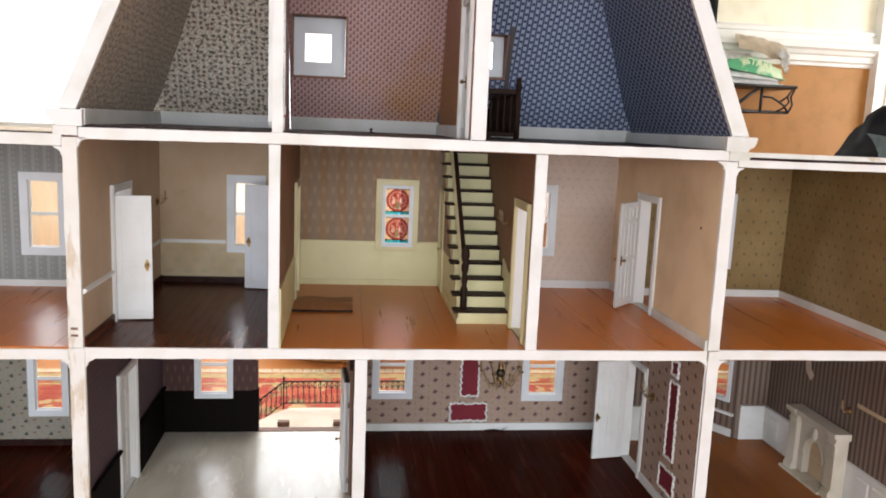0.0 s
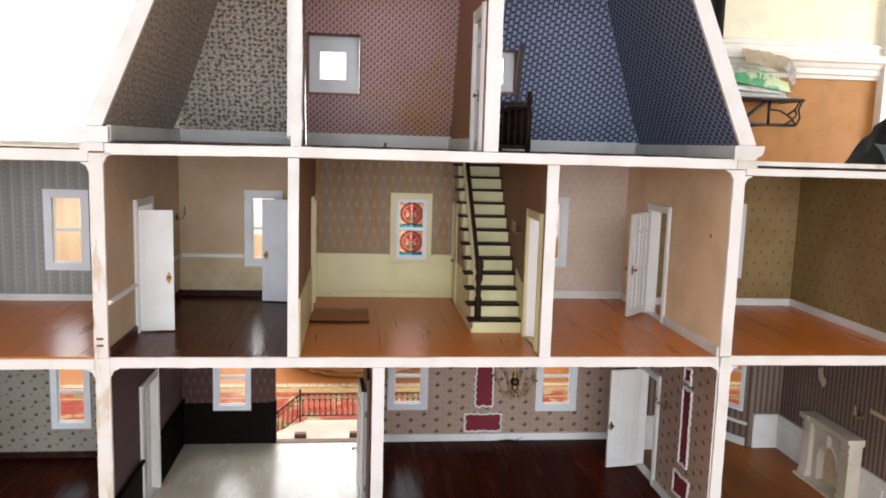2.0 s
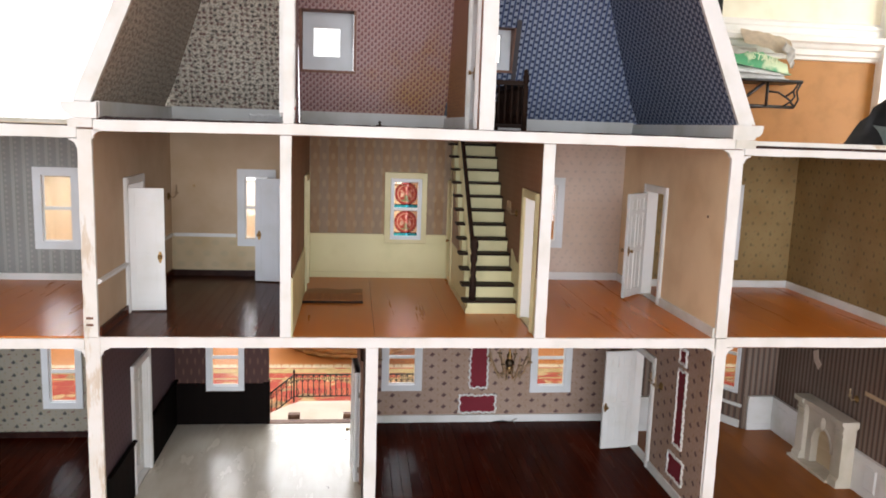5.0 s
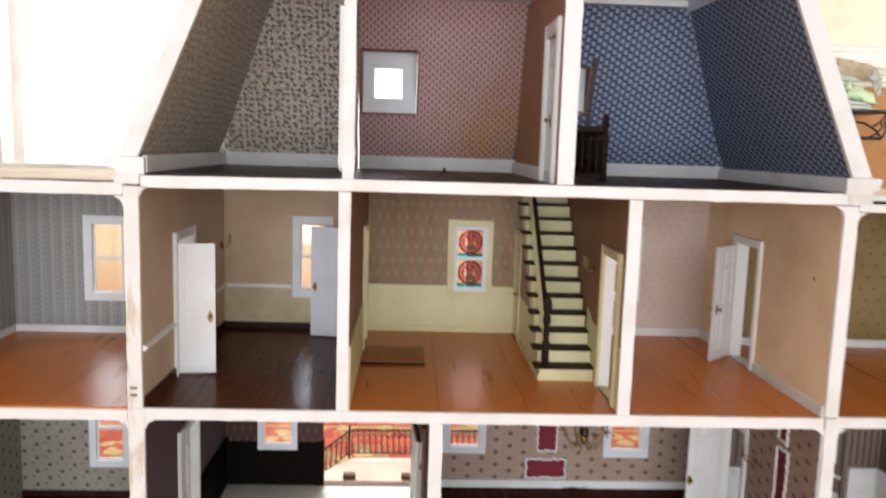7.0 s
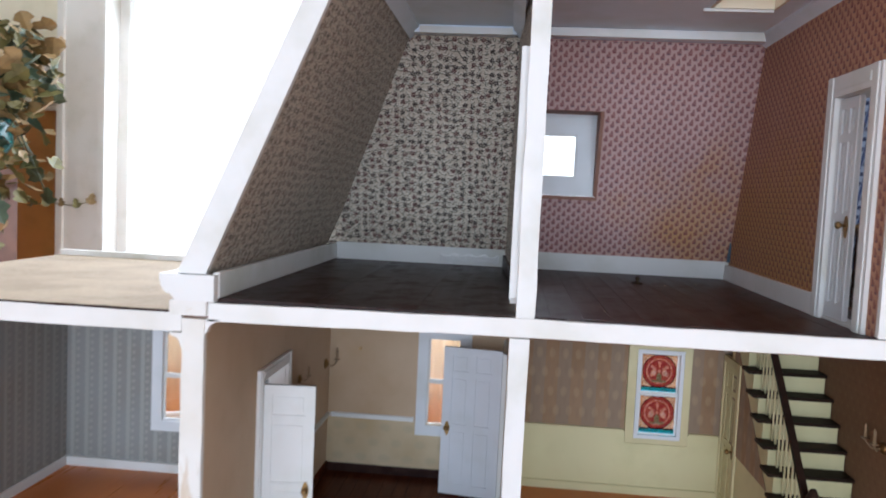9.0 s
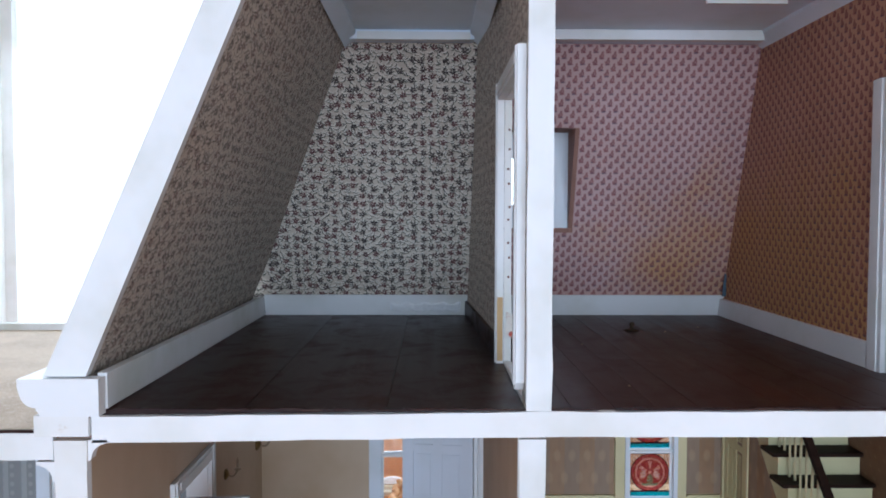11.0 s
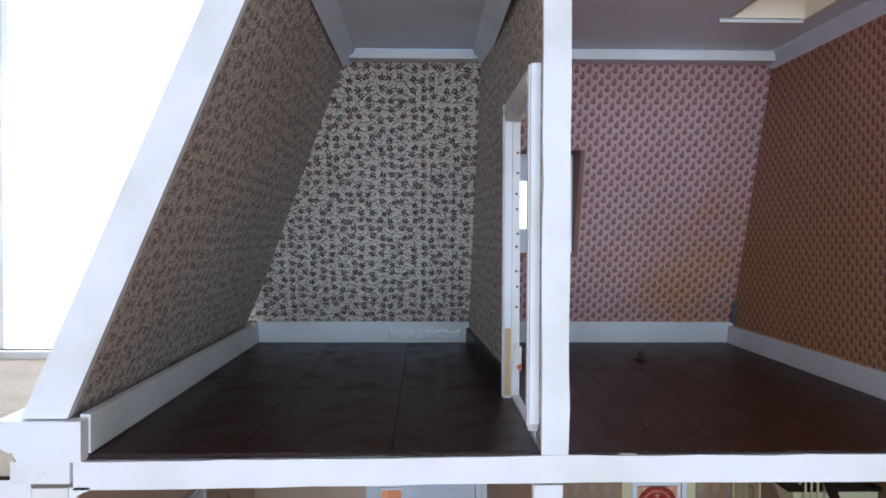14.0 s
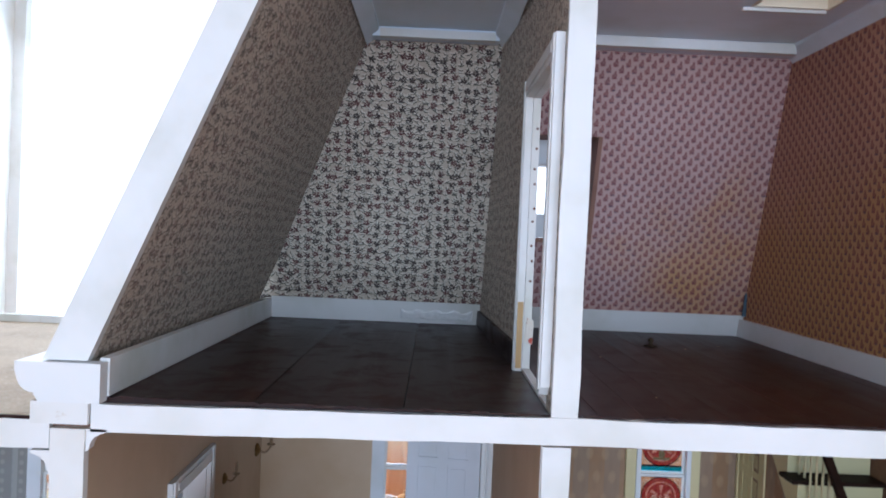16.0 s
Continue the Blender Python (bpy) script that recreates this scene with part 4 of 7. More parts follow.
base_back("wing_left", -0.545, -0.239, WBACK, Z2, 0.011, WHITE, "white baseboard in the grey wing room")
base_side("wing_left_side", -0.545, 1, 0.0, WBACK - 0.004, Z2, 0.011, WHITE, "white baseboard in the grey wing room")
base_side("bedroom_front", -0.225, 1, 0.0, 0.122, Z2, 0.012, WALNUT, "dark brown baseboard in the tan bedroom")
base_side("bedroom_rear", -0.225, 1, 0.224, BACK - 0.004, Z2, 0.012, WALNUT, "dark brown baseboard in the tan bedroom")
base_back("bedroom_back", -0.225, 0.0, BACK, Z2, 0.010, EBONY, "dark brown baseboard in the tan bedroom")
base_back("right_room", 0.352, 0.594, BACK, Z2, 0.014, WHITE, "white baseboard in the pale room")
base_side("right_room_front", 0.594, -1, 0.0, 0.194, Z2, 0.014, WHITE, "white baseboard in the pale room")
base_side("right_room_rear", 0.594, -1, 0.296, BACK - 0.004, Z2, 0.014, WHITE, "white baseboard in the pale room")
base_back("wing_right", 0.609, 0.905, WBACK, Z2, 0.013, WHITE, "white baseboard in the gold wing room")
base_side("wing_right_side", 0.905, -1, 0.0, WBACK - 0.004, Z2, 0.013, WHITE, "white baseboard in the gold wing room")
base_back("dining", 0.128, 0.594, BACK, Z1, 0.014, WHITE, "white baseboard in the dining room")
base_side("dining_front", 0.594, -1, 0.0, 0.188, Z1, 0.014, WHITE, "white baseboard in the dining room")
base_side("dining_rear", 0.594, -1, 0.295, BACK - 0.004, Z1, 0.014, WHITE, "white baseboard in the dining room")
base_back("nursery", -0.545, -0.239, WBACK, Z1, 0.010, EBONY, "dark baseboard in the white flowered room")
for tag, x0, x1, h in (("left", -0.2155, -0.0092, 0.0212), ("middle", 0.0, 0.2531, 0.0212), ("right", 0.2720, 0.5955, 0.0205)):
    bm = bmesh.new()
    y0, y1 = roof_back(ZA), roof_back(ZA + h)
    prism(bm, [(y0 - 0.0050, ZA), (y0 + 0.003, ZA), (y1 + 0.003, ZA + h), (y1 - 0.0040, ZA + h)], "x", x0, x1)
    structure("baseboard_attic_" + tag, bm, WHITE, "tall white attic baseboard", "baseboard", 0.0005)
base_side("attic_slope_left", -0.2206, 1, 0.0, 0.3865, ZA + 0.0006, 0.0190, WHITE, "tall white baseboard along the sloping attic wall", 0.005)
base_side("attic_slope_right", 0.5995, -1, 0.0, 0.3865, ZA + 0.0006, 0.0172, WHITE, "tall white baseboard along the sloping attic wall", 0.005)
for tag, x_a, x_b, y_a, t, mat_, h in (("right", 0.2517, 0.2531, 0.112, 0.004, WHITE, 0.0175), ("left", 0.0034, -0.0090, 0.140, 0.003, EBONY, 0.015)):
    bm = bmesh.new()
    prism(bm, [(x_a, y_a), (x_b, 0.387), (x_b - t, 0.387), (x_a - t, y_a)], "z", ZA, ZA + h)
    structure("baseboard_attic_partition_" + tag, bm, mat_, ("white" if tag == "right" else "dark") + " baseboard along the attic partition", "baseboard", 0.0005)

# Blistered gloss paint on the baseboard of the leaf papered room.
def blister(x0, x1, z0, z1, seed):
    bm = bmesh.new()
    nx, nz = 46, 8
    rnd = random.Random(seed)
    rows = []
    for j in range(nz + 1):
        row = []
        for i in range(nx + 1):
            edge = i in (0, nx) or j in (0, nz)
            lift = -0.0006 if edge else rnd.uniform(0.0, 0.0011)
            sway = 0.0018 * math.sin(i * 0.55 + j) if j in (0, nz) else 0.0
            z = z0 + (z1 - z0) * j / nz + sway
            row.append(bm.verts.new((x0 + (x1 - x0) * i / nx, roof_back(z) - 0.0052 - lift, z)))
        rows.append(row)
    for j in range(nz):
        for i in range(nx):
            f = bm.faces.new((rows[j][i], rows[j][i + 1], rows[j + 1][i + 1], rows[j + 1][i]))
            f.smooth = True
    return structure("trim_baseboard_blister", bm, painted("gloss_blistered_paint", (0.84, 0.84, 0.84), 0.17, 0.02), "blistered glossy white paint on the attic baseboard", "trim")


blister(-0.088, -0.016, ZA + 0.0032, ZA + 0.0125, 4)

# Crown strips under the attic ceiling.
for tag, x0, x1 in (("left", -0.111, -0.0125), ("middle", 0.0055, 0.2445), ("right", 0.2735, 0.486)):
    board("trim_crown_" + tag, x0, x1, 0.276, 0.284, ZC - (0.0100 if tag == "left" else 0.0092), ZC - (0.0034 if tag == "left" else 0.0006), WHITE, "white crown strip under the attic ceiling", "trim")
    board("trim_crown_bed_" + tag, x0 - 0.008, x1 + (0.009 if tag == "middle" else 0.004), 0.284, 0.303, ZC - 0.008, ZC, CEIL, "grey crown bed under the attic ceiling", "trim")
for nm, x0, x1, s in (("left", -0.124, -0.113, 1), ("partition_left", -0.012, -0.0005, 1), ("partition_right", 0.243, 0.2540, 1), ("right", 0.487, 0.498, 1)):
    bm = bmesh.new()
    lo, hi = (x0, x1) if nm in ("left",) else (x1, x0)
    if nm == "right":
        lo, hi = x1, x0
    prism(bm, [(lo, ZC - 0.013), (lo, ZC), (hi, ZC), (hi, ZC - 0.003)], "y", 0.0, 0.300)
    structure("trim_crown_side_" + nm, bm, CEIL, "grey crown moulding along the attic ceiling", "trim")


def rail_back(tag, x0, x1, y, z, h, mat, label, t=0.004):
    bm = bmesh.new()
    box(bm, x0, x1, y - t * 0.55, y, z, z + h)
    box(bm, x0, x1, y - t, y - t * 0.55, z + h * 0.45, z + h * 0.85)
    structure("trim_" + tag, bm, mat, label, "trim", 0.0003)


def rail_side(tag, x, s, y0, y1, z, h, mat, label, t=0.004):
    bm = bmesh.new()
    box(bm, *sorted((x, x + s * t * 0.55)), y0, y1, z, z + h)
    box(bm, *sorted((x + s * t * 0.55, x + s * t)), y0, y1, z + h * 0.45, z + h * 0.85)
    structure("trim_" + tag, bm, mat, label, "trim", 0.0003)


rail_back("chair_rail_bedroom", -0.2205, -0.114, BACK, 0.440, 0.006, WHITE, "white chair rail in the tan bedroom")
rail_side("chair_rail_bedroom_front", -0.225, 1, 0.0, 0.121, 0.438, 0.006, WHITE, "white chair rail in the tan bedroom", 0.006)
rail_side("chair_rail_bedroom_rear", -0.225, 1, 0.225, 0.4035, 0.440, 0.006, WHITE, "white chair rail in the tan bedroom")
for tag, x0, x1 in (("bedroom_dado", -0.225, -0.001),):
    board("trim_" + tag, x0, x1, BACK - 0.0012, BACK, 0.3802, 0.4398, P_TAN_LOW, "cream papered dado under the chair rail", "wainscot", 0)

# Cream wainscot of the landing, in panels.
bm = bmesh.new()
panel(bm, "x", 0.0145, 0.336, Z2, 0.448, BACK - 0.0025, BACK, [(H2S[0] - 0.014, H2S[1] + 0.013, 0.434, 0.5)], (0, 0, 0))
structure("trim_landing_wainscot", bm, CREAM, "cream yellow painted wainscot on the landing", "wainscot")
board("trim_landing_cap", 0.0145, 0.148, BACK - 0.004, BACK, 0.4482, 0.4505, CREAM_TRIM, "cream cap of the landing wainscot", "wainscot", 0.0004)
board("trim_landing_cap_right", 0.2265, 0.262, BACK - 0.004, BACK, 0.4482, 0.4505, CREAM_TRIM, "cream cap of the landing wainscot", "wainscot", 0.0004)
base_back("landing", 0.0145, 0.264, BACK - 0.0026, Z2, 0.010, CREAM, "cream baseboard on the landing", 0.003)
board("trim_landing_side_front", 0.0141, 0.0162, 0.0, 0.262, Z2, 0.448, CREAM, "cream yellow wainscot on the landing's side", "wainscot", 0.0003)
board("trim_landing_side_rear", 0.0141, 0.0162, 0.363, BACK - 0.003, Z2, 0.448, CREAM, "cream yellow wainscot on the landing's side", "wainscot", 0.0003)
board("trim_stairside_front", 0.3393, 0.3413, 0.0, 0.022, Z2, 0.448, CREAM, "cream yellow wainscot beside the stairs", "wainscot", 0.0003)
bm = bmesh.new()
prism(bm, [(0.120, Z2), (0.120, 0.448), (0.150, 0.448), (0.185, 0.462), (0.185, 0.43), (0.16, Z2 + 0.02), (0.16, Z2)], "x", 0.3395, 0.3413)
structure("trim_stair_skirt", bm, CREAM, "cream wainscot end beside the stairs", "wainscot")

# Blackish wainscot of the ground floor hall, up to the entrance.
bm = bmesh.new()
panel(bm, "x", -0.2245, -0.066, Z1, 0.168, BACK - 0.003, BACK, [(-0.171, -0.100, 0.152, 0.2)], (0, 0, 0))
structure("trim_hall_wainscot", bm, DADO_BLACK, "blackish wooden wainscot in the hall", "wainscot")
board("trim_hall_side_front", -0.2249, -0.2222, 0.0, 0.128, Z1, 0.172, DADO_BLACK, "blackish wooden wainscot in the hall", "wainscot", 0.0003)
board("trim_hall_side_rear", -0.2249, -0.2222, 0.235, BACK - 0.003, Z1, 0.172, DADO_BLACK, "blackish wooden wainscot in the hall", "wainscot", 0.0003)
rail_side("hall_rail_front", -0.2222, 1, 0.0, 0.128, 0.172, 0.006, DADO_BLACK, "blackish chair rail in the hall", 0.005)
rail_side("hall_rail_rear", -0.2222, 1, 0.235, BACK - 0.003, 0.172, 0.005, DADO_BLACK, "blackish chair rail in the hall")

# Dark papered stub of wall beside the entrance.
board("trim_entry_stub", -0.0660, -0.0575, BACK - 0.0050, BACK + 0.011, 0.172, 0.285, P_MAROON, "dark maroon papered wall end beside the entrance", "trim", 0.0004)
# White panelled wainscot of the striped wing room.
for nm, x0, x1 in (("a", 0.852, 0.9045), ("b", 0.6095, 0.666)):
    bm = bmesh.new()
    box(bm, x0, x1, WBACK - 0.004, WBACK, Z1, 0.152)
    box(bm, x0, x1, WBACK - 0.006, WBACK, 0.152, 0.157)
    box(bm, x0, x1, WBACK - 0.0055, WBACK - 0.004, Z1, 0.102)
    structure("trim_wing_wainscot_" + nm, bm, WHITE, "white wooden wainscot in the striped wing room", "wainscot", 0.0004)
bm = bmesh.new()
box(bm, 0.901, 0.905, 0.0, WBACK - 0.004, Z1, 0.152)
box(bm, 0.899, 0.905, 0.0, WBACK - 0.004, 0.152, 0.157)
for ya in (0.008, 0.045, 0.262, 0.300):
    v = box(bm, 0.8992, 0.9012, ya, ya + 0.03, 0.105, 0.145)
    for q in (0, 1, 2, 3):
        v[q].co.y += 0.003 if v[q].co.y < ya + 0.015 else -0.003
        v[q].co.z += 0.003 if v[q].co.z < 0.125 else -0.003
structure("trim_wing_wainscot_side", bm, WHITE, "white panelled wainscot in the striped wing room", "wainscot")

# ---------------------------------------------------------------- windows of the dollhouse
def dolls_window(name, hole, y, label, wide=0.0125, glazing=None, frame_mat=CASING, top_wide=None, m=None, bars=True):
    """Casing boards on the wall, two sashes and their panes. hole: x0, x1, z0, z1 of the opening; the wall's face is at y."""
    x0, x1, z0, z1 = hole
    tw = top_wide if top_wide is not None else wide
    root = thing(name, label, "window", m, "", "structure")
    for nm, a, b, c, d in (("window_casing", x0 - wide, x0 + 0.0005, z0 - wide, z1 + tw), ("window_casing", x1 - 0.0005, x1 + wide, z0 - wide, z1 + tw),
                           ("window_head", x0 + 0.0005, x1 - 0.0005, z1 - 0.0005, z1 + tw), ("window_sill", x0 + 0.0005, x1 - 0.0005, z0 - wide, z0 + 0.0005)):
        bm = bmesh.new()
        box(bm, a, b, y - 0.0042, y - 0.0002, c, d)
        part(nm, bm, frame_mat, root, "", 0.0007)
    mid = (z0 + z1) / 2
    for lo, hi, dy in ((z0, mid, 0.0015), (mid, z1, 0.0040)) if bars else ((z0, z1, 0.0015),):
        bm = bmesh.new()
        s = 0.0026
        for a, b, c, d in ((x0, x0 + s, lo, hi), (x1 - s, x1, lo, hi), (x0 + s, x1 - s, lo, lo + s), (x0 + s, x1 - s, hi - s, hi)):
            box(bm, a, b, y + dy, y + dy + 0.0023, c, d)
        sash = part("sash", bm, DOOR_WHITE, root)
        if glazing:
            glazing(sash, x0 + s, x1 - s, lo + s, hi - s, y + dy + 0.001)
        else:
            bm = bmesh.new()
            box(bm, x0 + s, x1 - s, y + dy + 0.0008, y + dy + 0.0014, lo + s, hi - s)
            pane = part("pane", bm, GLASS, sash)
            pane.visible_shadow = False
    return root


S_CREAM = stained("cream_glass_film", (0.95, 0.80, 0.62))
S_RED = stained("red_glass_film", (0.36, 0.055, 0.060), (0.44, 0.13, 0.11))
S_ROSE = stained("rose_glass_film", (0.72, 0.42, 0.38))
S_GREEN = stained("green_glass_film", (0.30, 0.33, 0.22))
S_BLUE = stained("turquoise_glass_film", (0.05, 0.50, 0.68))
S_DARK = stained("dark_glass_film", (0.05, 0.03, 0.05))
S_WHITE = stained("white_glass_film", (0.80, 0.60, 0.55))


def rose_glass(sash, x0, x1, z0, z1, y):
    """A red roundel on cream glass over a turquoise band, cut into small facets of coloured film."""
    cx, cz, r = (x0 + x1) / 2, (z0 + z1) / 2 + 0.0022, (x1 - x0) / 2 * 0.97
    cells = {k: bmesh.new() for k in ("red", "rose", "white", "green", "cream", "dark")}

    def colour(u, v):
        d = math.hypot(u, v)
        th = math.atan2(u, v)
        if (u / 0.16) ** 2 + ((v + 0.40) / 0.30) ** 2 < 1 or (abs(v + 0.62) < 0.07 and abs(u) < 0.42):
            return "green"
        for s in (-1, 1):
            if ((u - s * 0.33) / 0.15) ** 2 + ((v + 0.10) / 0.20) ** 2 < 1:
                return "white"
        if abs(d - 0.74) < 0.045 or (0.20 < d < 0.60 and math.cos(6 * th) > 0.45) or d < 0.10:
            return "rose"
        return "dark" if d > 0.965 else "red"

    na, nr = 72, 22
    for i in range(na):
        for j in range(nr):
            a, b, p, q = 2 * math.pi * i / na, 2 * math.pi * (i + 1) / na, j / nr, (j + 1) / nr
            m_, h_ = (p + q) / 2, (a + b) / 2
            pts = [(cx + r * t * math.cos(w), y, cz + r * t * math.sin(w)) for t, w in ((p, a), (q, a), (q, b), (p, b))]
            quad(cells[colour(m_ * math.cos(h_), m_ * math.sin(h_))], pts[1:] + pts[:0] if j == 0 else pts)
    # The cream ground round the roundel, up to the lead lines.
    lo, hi, xa, xb = z0 + 0.0062, z1 - 0.0008, x0 + 0.0006, x1 - 0.0006
    for i in range(na):
        a, b = 2 * math.pi * i / na, 2 * math.pi * (i + 1) / na
        def edge(w):
            c, s_ = math.cos(w), math.sin(w)
            t = min([((xb if c > 0 else xa) - cx) / c] if abs(c) > 1e-6 else [9] + []) if abs(c) > 1e-6 else 9
            t2 = ((hi if s_ > 0 else lo) - cz) / s_ if abs(s_) > 1e-6 else 9
            t = max(min(t, t2), r)
            return cx + t * c, cz + t * s_
        (ax, az), (bx, bz) = edge(a), edge(b)
        quad(cells["cream"], [(cx + r * math.cos(a), y, cz + r * math.sin(a)), (ax, y, az), (bx, y, bz), (cx + r * math.cos(b), y, cz + r * math.sin(b))])
    for sx in (-1, 1):
        for zc, ze in ((hi, 1), (lo, -1)):
            xe = xb if sx > 0 else xa
            k = 0.55
            quad(cells["cream"], [(xe, y + 0.0001, zc), (xe - sx * 0.006 * k, y + 0.0001, zc), (xe, y + 0.0001, zc - ze * 0.006 * k)])
    quad(cells["dark"], [(x0, y - 0.0002, z0 + 0.0044), (x1, y - 0.0002, z0 + 0.0044), (x1, y - 0.0002, lo), (x0, y - 0.0002, lo)])
    quad(cells["dark"], [(x0, y - 0.0002, hi), (x1, y - 0.0002, hi), (x1, y - 0.0002, z1), (x0, y - 0.0002, z1)])
    bm = bmesh.new()
    quad(bm, [(x0, y, z0), (x1, y, z0), (x1, y, z0 + 0.0044), (x0, y, z0 + 0.0044)])
    part("band", bm, S_BLUE, sash, "turquoise stained glass band")
    for key, nm, mm, lb in (("red", "roundel", S_RED, "red stained glass roundel"), ("rose", "scroll", S_ROSE, "rose stained glass scrolls"), ("white", "petal", S_WHITE, "white stained glass petals"),
                            ("green", "leaf", S_GREEN, "green stained glass leaves"), ("cream", "pane", S_CREAM, "cream stained glass ground"), ("dark", "lead", S_DARK, "dark lead line")):
        part(nm, cells[key], mm, sash, lb)


dolls_window("window_1", H2L, BACK, "white two-pane window in the tan bedroom")
dolls_window("window_2", H2S, BACK, "stained glass window with two red roundels", 0.0040, rose_glass, CASING)
bm = bmesh.new()
panel(bm, "x", H2S[0] - 0.0145, H2S[1] + 0.0135, H2S[2] - 0.0105, H2S[3] + 0.0145, BACK - 0.0036, BACK - 0.0001, [(H2S[0] - 0.0042, H2S[1] + 0.0042, H2S[2] - 0.0042, H2S[3] + 0.0042)], (0, 0, 0))
structure("trim_stained_window", bm, CREAM_TRIM, "cream outer casing of the stained window", "window trim", 0.0005)
dolls_window("window_3", H2R, BACK, "white two-pane window in the pale room")
dolls_window("window_4", HW2, WBACK, "white two-pane window in the grey wing room")
dolls_window("window_5", HW1, WBACK, "white two-pane window in the white flowered room", 0.0105)
dolls_window("window_6", H1H, BACK, "white two-pane window in the dark hall", 0.0085)
dolls_window("window_7", H1A, BACK, "white two-pane window in the dining room", 0.0115)
dolls_window("window_8", H1B, BACK, "white two-pane window in the dining room", 0.0125)
dolls_window("window_9", HR2, WBACK, "white two-pane window in the gold wing room")


def bay_window(name, p, q, a0, a1, label):
    p, q = Vector((*p, 0)), Vector((*q, 0))
    d = (q - p).normalized()
    n = Vector((-d.y, d.x, 0))
    dolls_window(name, (a0, a1, 0.163, 0.30), 0.0, label, 0.006, m=Matrix.Translation(p) @ Matrix(((d.x, n.x, 0, 0), (d.y, n.y, 0, 0), (0, 0, 1, 0), (0, 0, 0, 1))))


bay_window("window_10", (0.672, 0.357), (0.712, 0.425), 0.022, 0.058, "narrow white bay window")
bay_window("window_11", (0.712, 0.425), (0.806, 0.425), 0.02, 0.074, "white bay window")
bay_window("window_12", (0.806, 0.425), (0.846, 0.357), 0.022, 0.058, "narrow white bay window")
for nm, p, q in (("left", (0.672, 0.357), (0.712, 0.425)), ("middle", (0.712, 0.425), (0.806, 0.425)), ("right", (0.806, 0.425), (0.846, 0.357))):
    p3, q3 = Vector((*p, 0)), Vector((*q, 0))
    d = (q3 - p3).normalized()
    n = Vector((-d.y, d.x, 0))
    bm = bmesh.new()
    box(bm, 0.006, (q3 - p3).length - 0.006, -0.003, -0.0002, Z1, Z1 + 0.015)
    box(bm, 0.004, (q3 - p3).length - 0.004, -0.005, -0.0002, 0.132, 0.137)
    bm.transform(Matrix.Translation(p3) @ Matrix(((d.x, n.x, 0, 0), (d.y, n.y, 0, 0), (0, 0, 1, 0), (0, 0, 0, 1))))
    structure("baseboard_bay_" + nm, bm, WHITE, "white baseboard and sill rail in the bay", "baseboard")
bm = bmesh.new()
prism(bm, [(0.672, 0.350), (0.712, 0.43), (0.806, 0.43), (0.846, 0.350)], "z", 0.072, Z1 - 0.0005)
structure("floor_bay", bm, SHADED_OAK, "russet brown wooden floor of the bay", "floor")


def attic_window(name, outer, pane_, label):
    """A small window upright in a recess of the leaning wall, with raw brown cheeks. outer, pane_: x0, x1, z0, z1."""
    y = 0.366
    x0, x1, z0, z1 = outer
    a, b, c, d = pane_
    root = thing(name, label, "window", None, "", "structure")
    for nm, p, q, r, t in (("window_casing", x0, a, z0, z1), ("window_casing", b, x1, z0, z1), ("window_head", a, b, d, z1), ("window_sill", a, b, z0, c)):
        bm = bmesh.new()
        box(bm, p, q, y - 0.0042, y, r, t)
        part(nm, bm, CASING, root, "", 0.0006)
    bm = bmesh.new()
    for p, q, r, t in ((a, a + 0.002, c, d), (b - 0.002, b, c, d), (a + 0.002, b - 0.002, c, c + 0.002), (a + 0.002, b - 0.002, d - 0.002, d)):
        box(bm, p, q, y - 0.001, y + 0.003, r, t)
    sash = part("sash", bm, DOOR_WHITE, root)
    bm = bmesh.new()
    box(bm, a + 0.002, b - 0.002, y + 0.0008, y + 0.0014, c + 0.002, d - 0.002)
    pane = part("pane", bm, GLASS, sash)
    pane.visible_shadow = False
    bm = bmesh.new()
    prism(bm, [(roof_back(z0) - 0.0012, z0), (y + 0.012, z0), (y + 0.012, z1), (roof_back(z1) - 0.0012, z1)], "x", x1 + 0.0005, x1 + 0.0045)
    prism(bm, [(roof_back(z0) - 0.001, z0), (y + 0.012, z0), (y + 0.012, z1), (roof_back(z1) - 0.001, z1)], "x", x0 - 0.0040, x0 - 0.0002)
    prism(bm, [(roof_back(z1) - 0.001, z1 + 0.0002), (y + 0.012, z1 + 0.0002), (y + 0.012, z1 + 0.0014), (roof_back(z1) + 0.001, z1 + 0.0014)], "x", x0 - 0.004, x1 + 0.0045)
    prism(bm, [(roof_back(z0) - 0.002, z0 - 0.0045), (y + 0.012, z0 - 0.0045), (y + 0.012, z0 - 0.0002), (roof_back(z0) - 0.002, z0 - 0.0002)], "x", x0 - 0.004, x1 + 0.0045)
    structure("trim_" + name, bm, CHEEK, "raw brown wooden cheeks round the attic window", "window trim", 0.0003)


CHEEK = wood("bare_pinkish_wood", (0.20, 0.095, 0.065), (0.36, 0.20, 0.15), 0.65, "z")
attic_window("window_13", (0.0040, 0.0885, 0.735, 0.829), (0.0205, 0.0675, 0.756, 0.8055), "small square white attic window")
attic_window("window_14", (0.2755, 0.3580, 0.747, 0.815), (0.2945, 0.3415, 0.759, 0.8075), "small square white attic window")

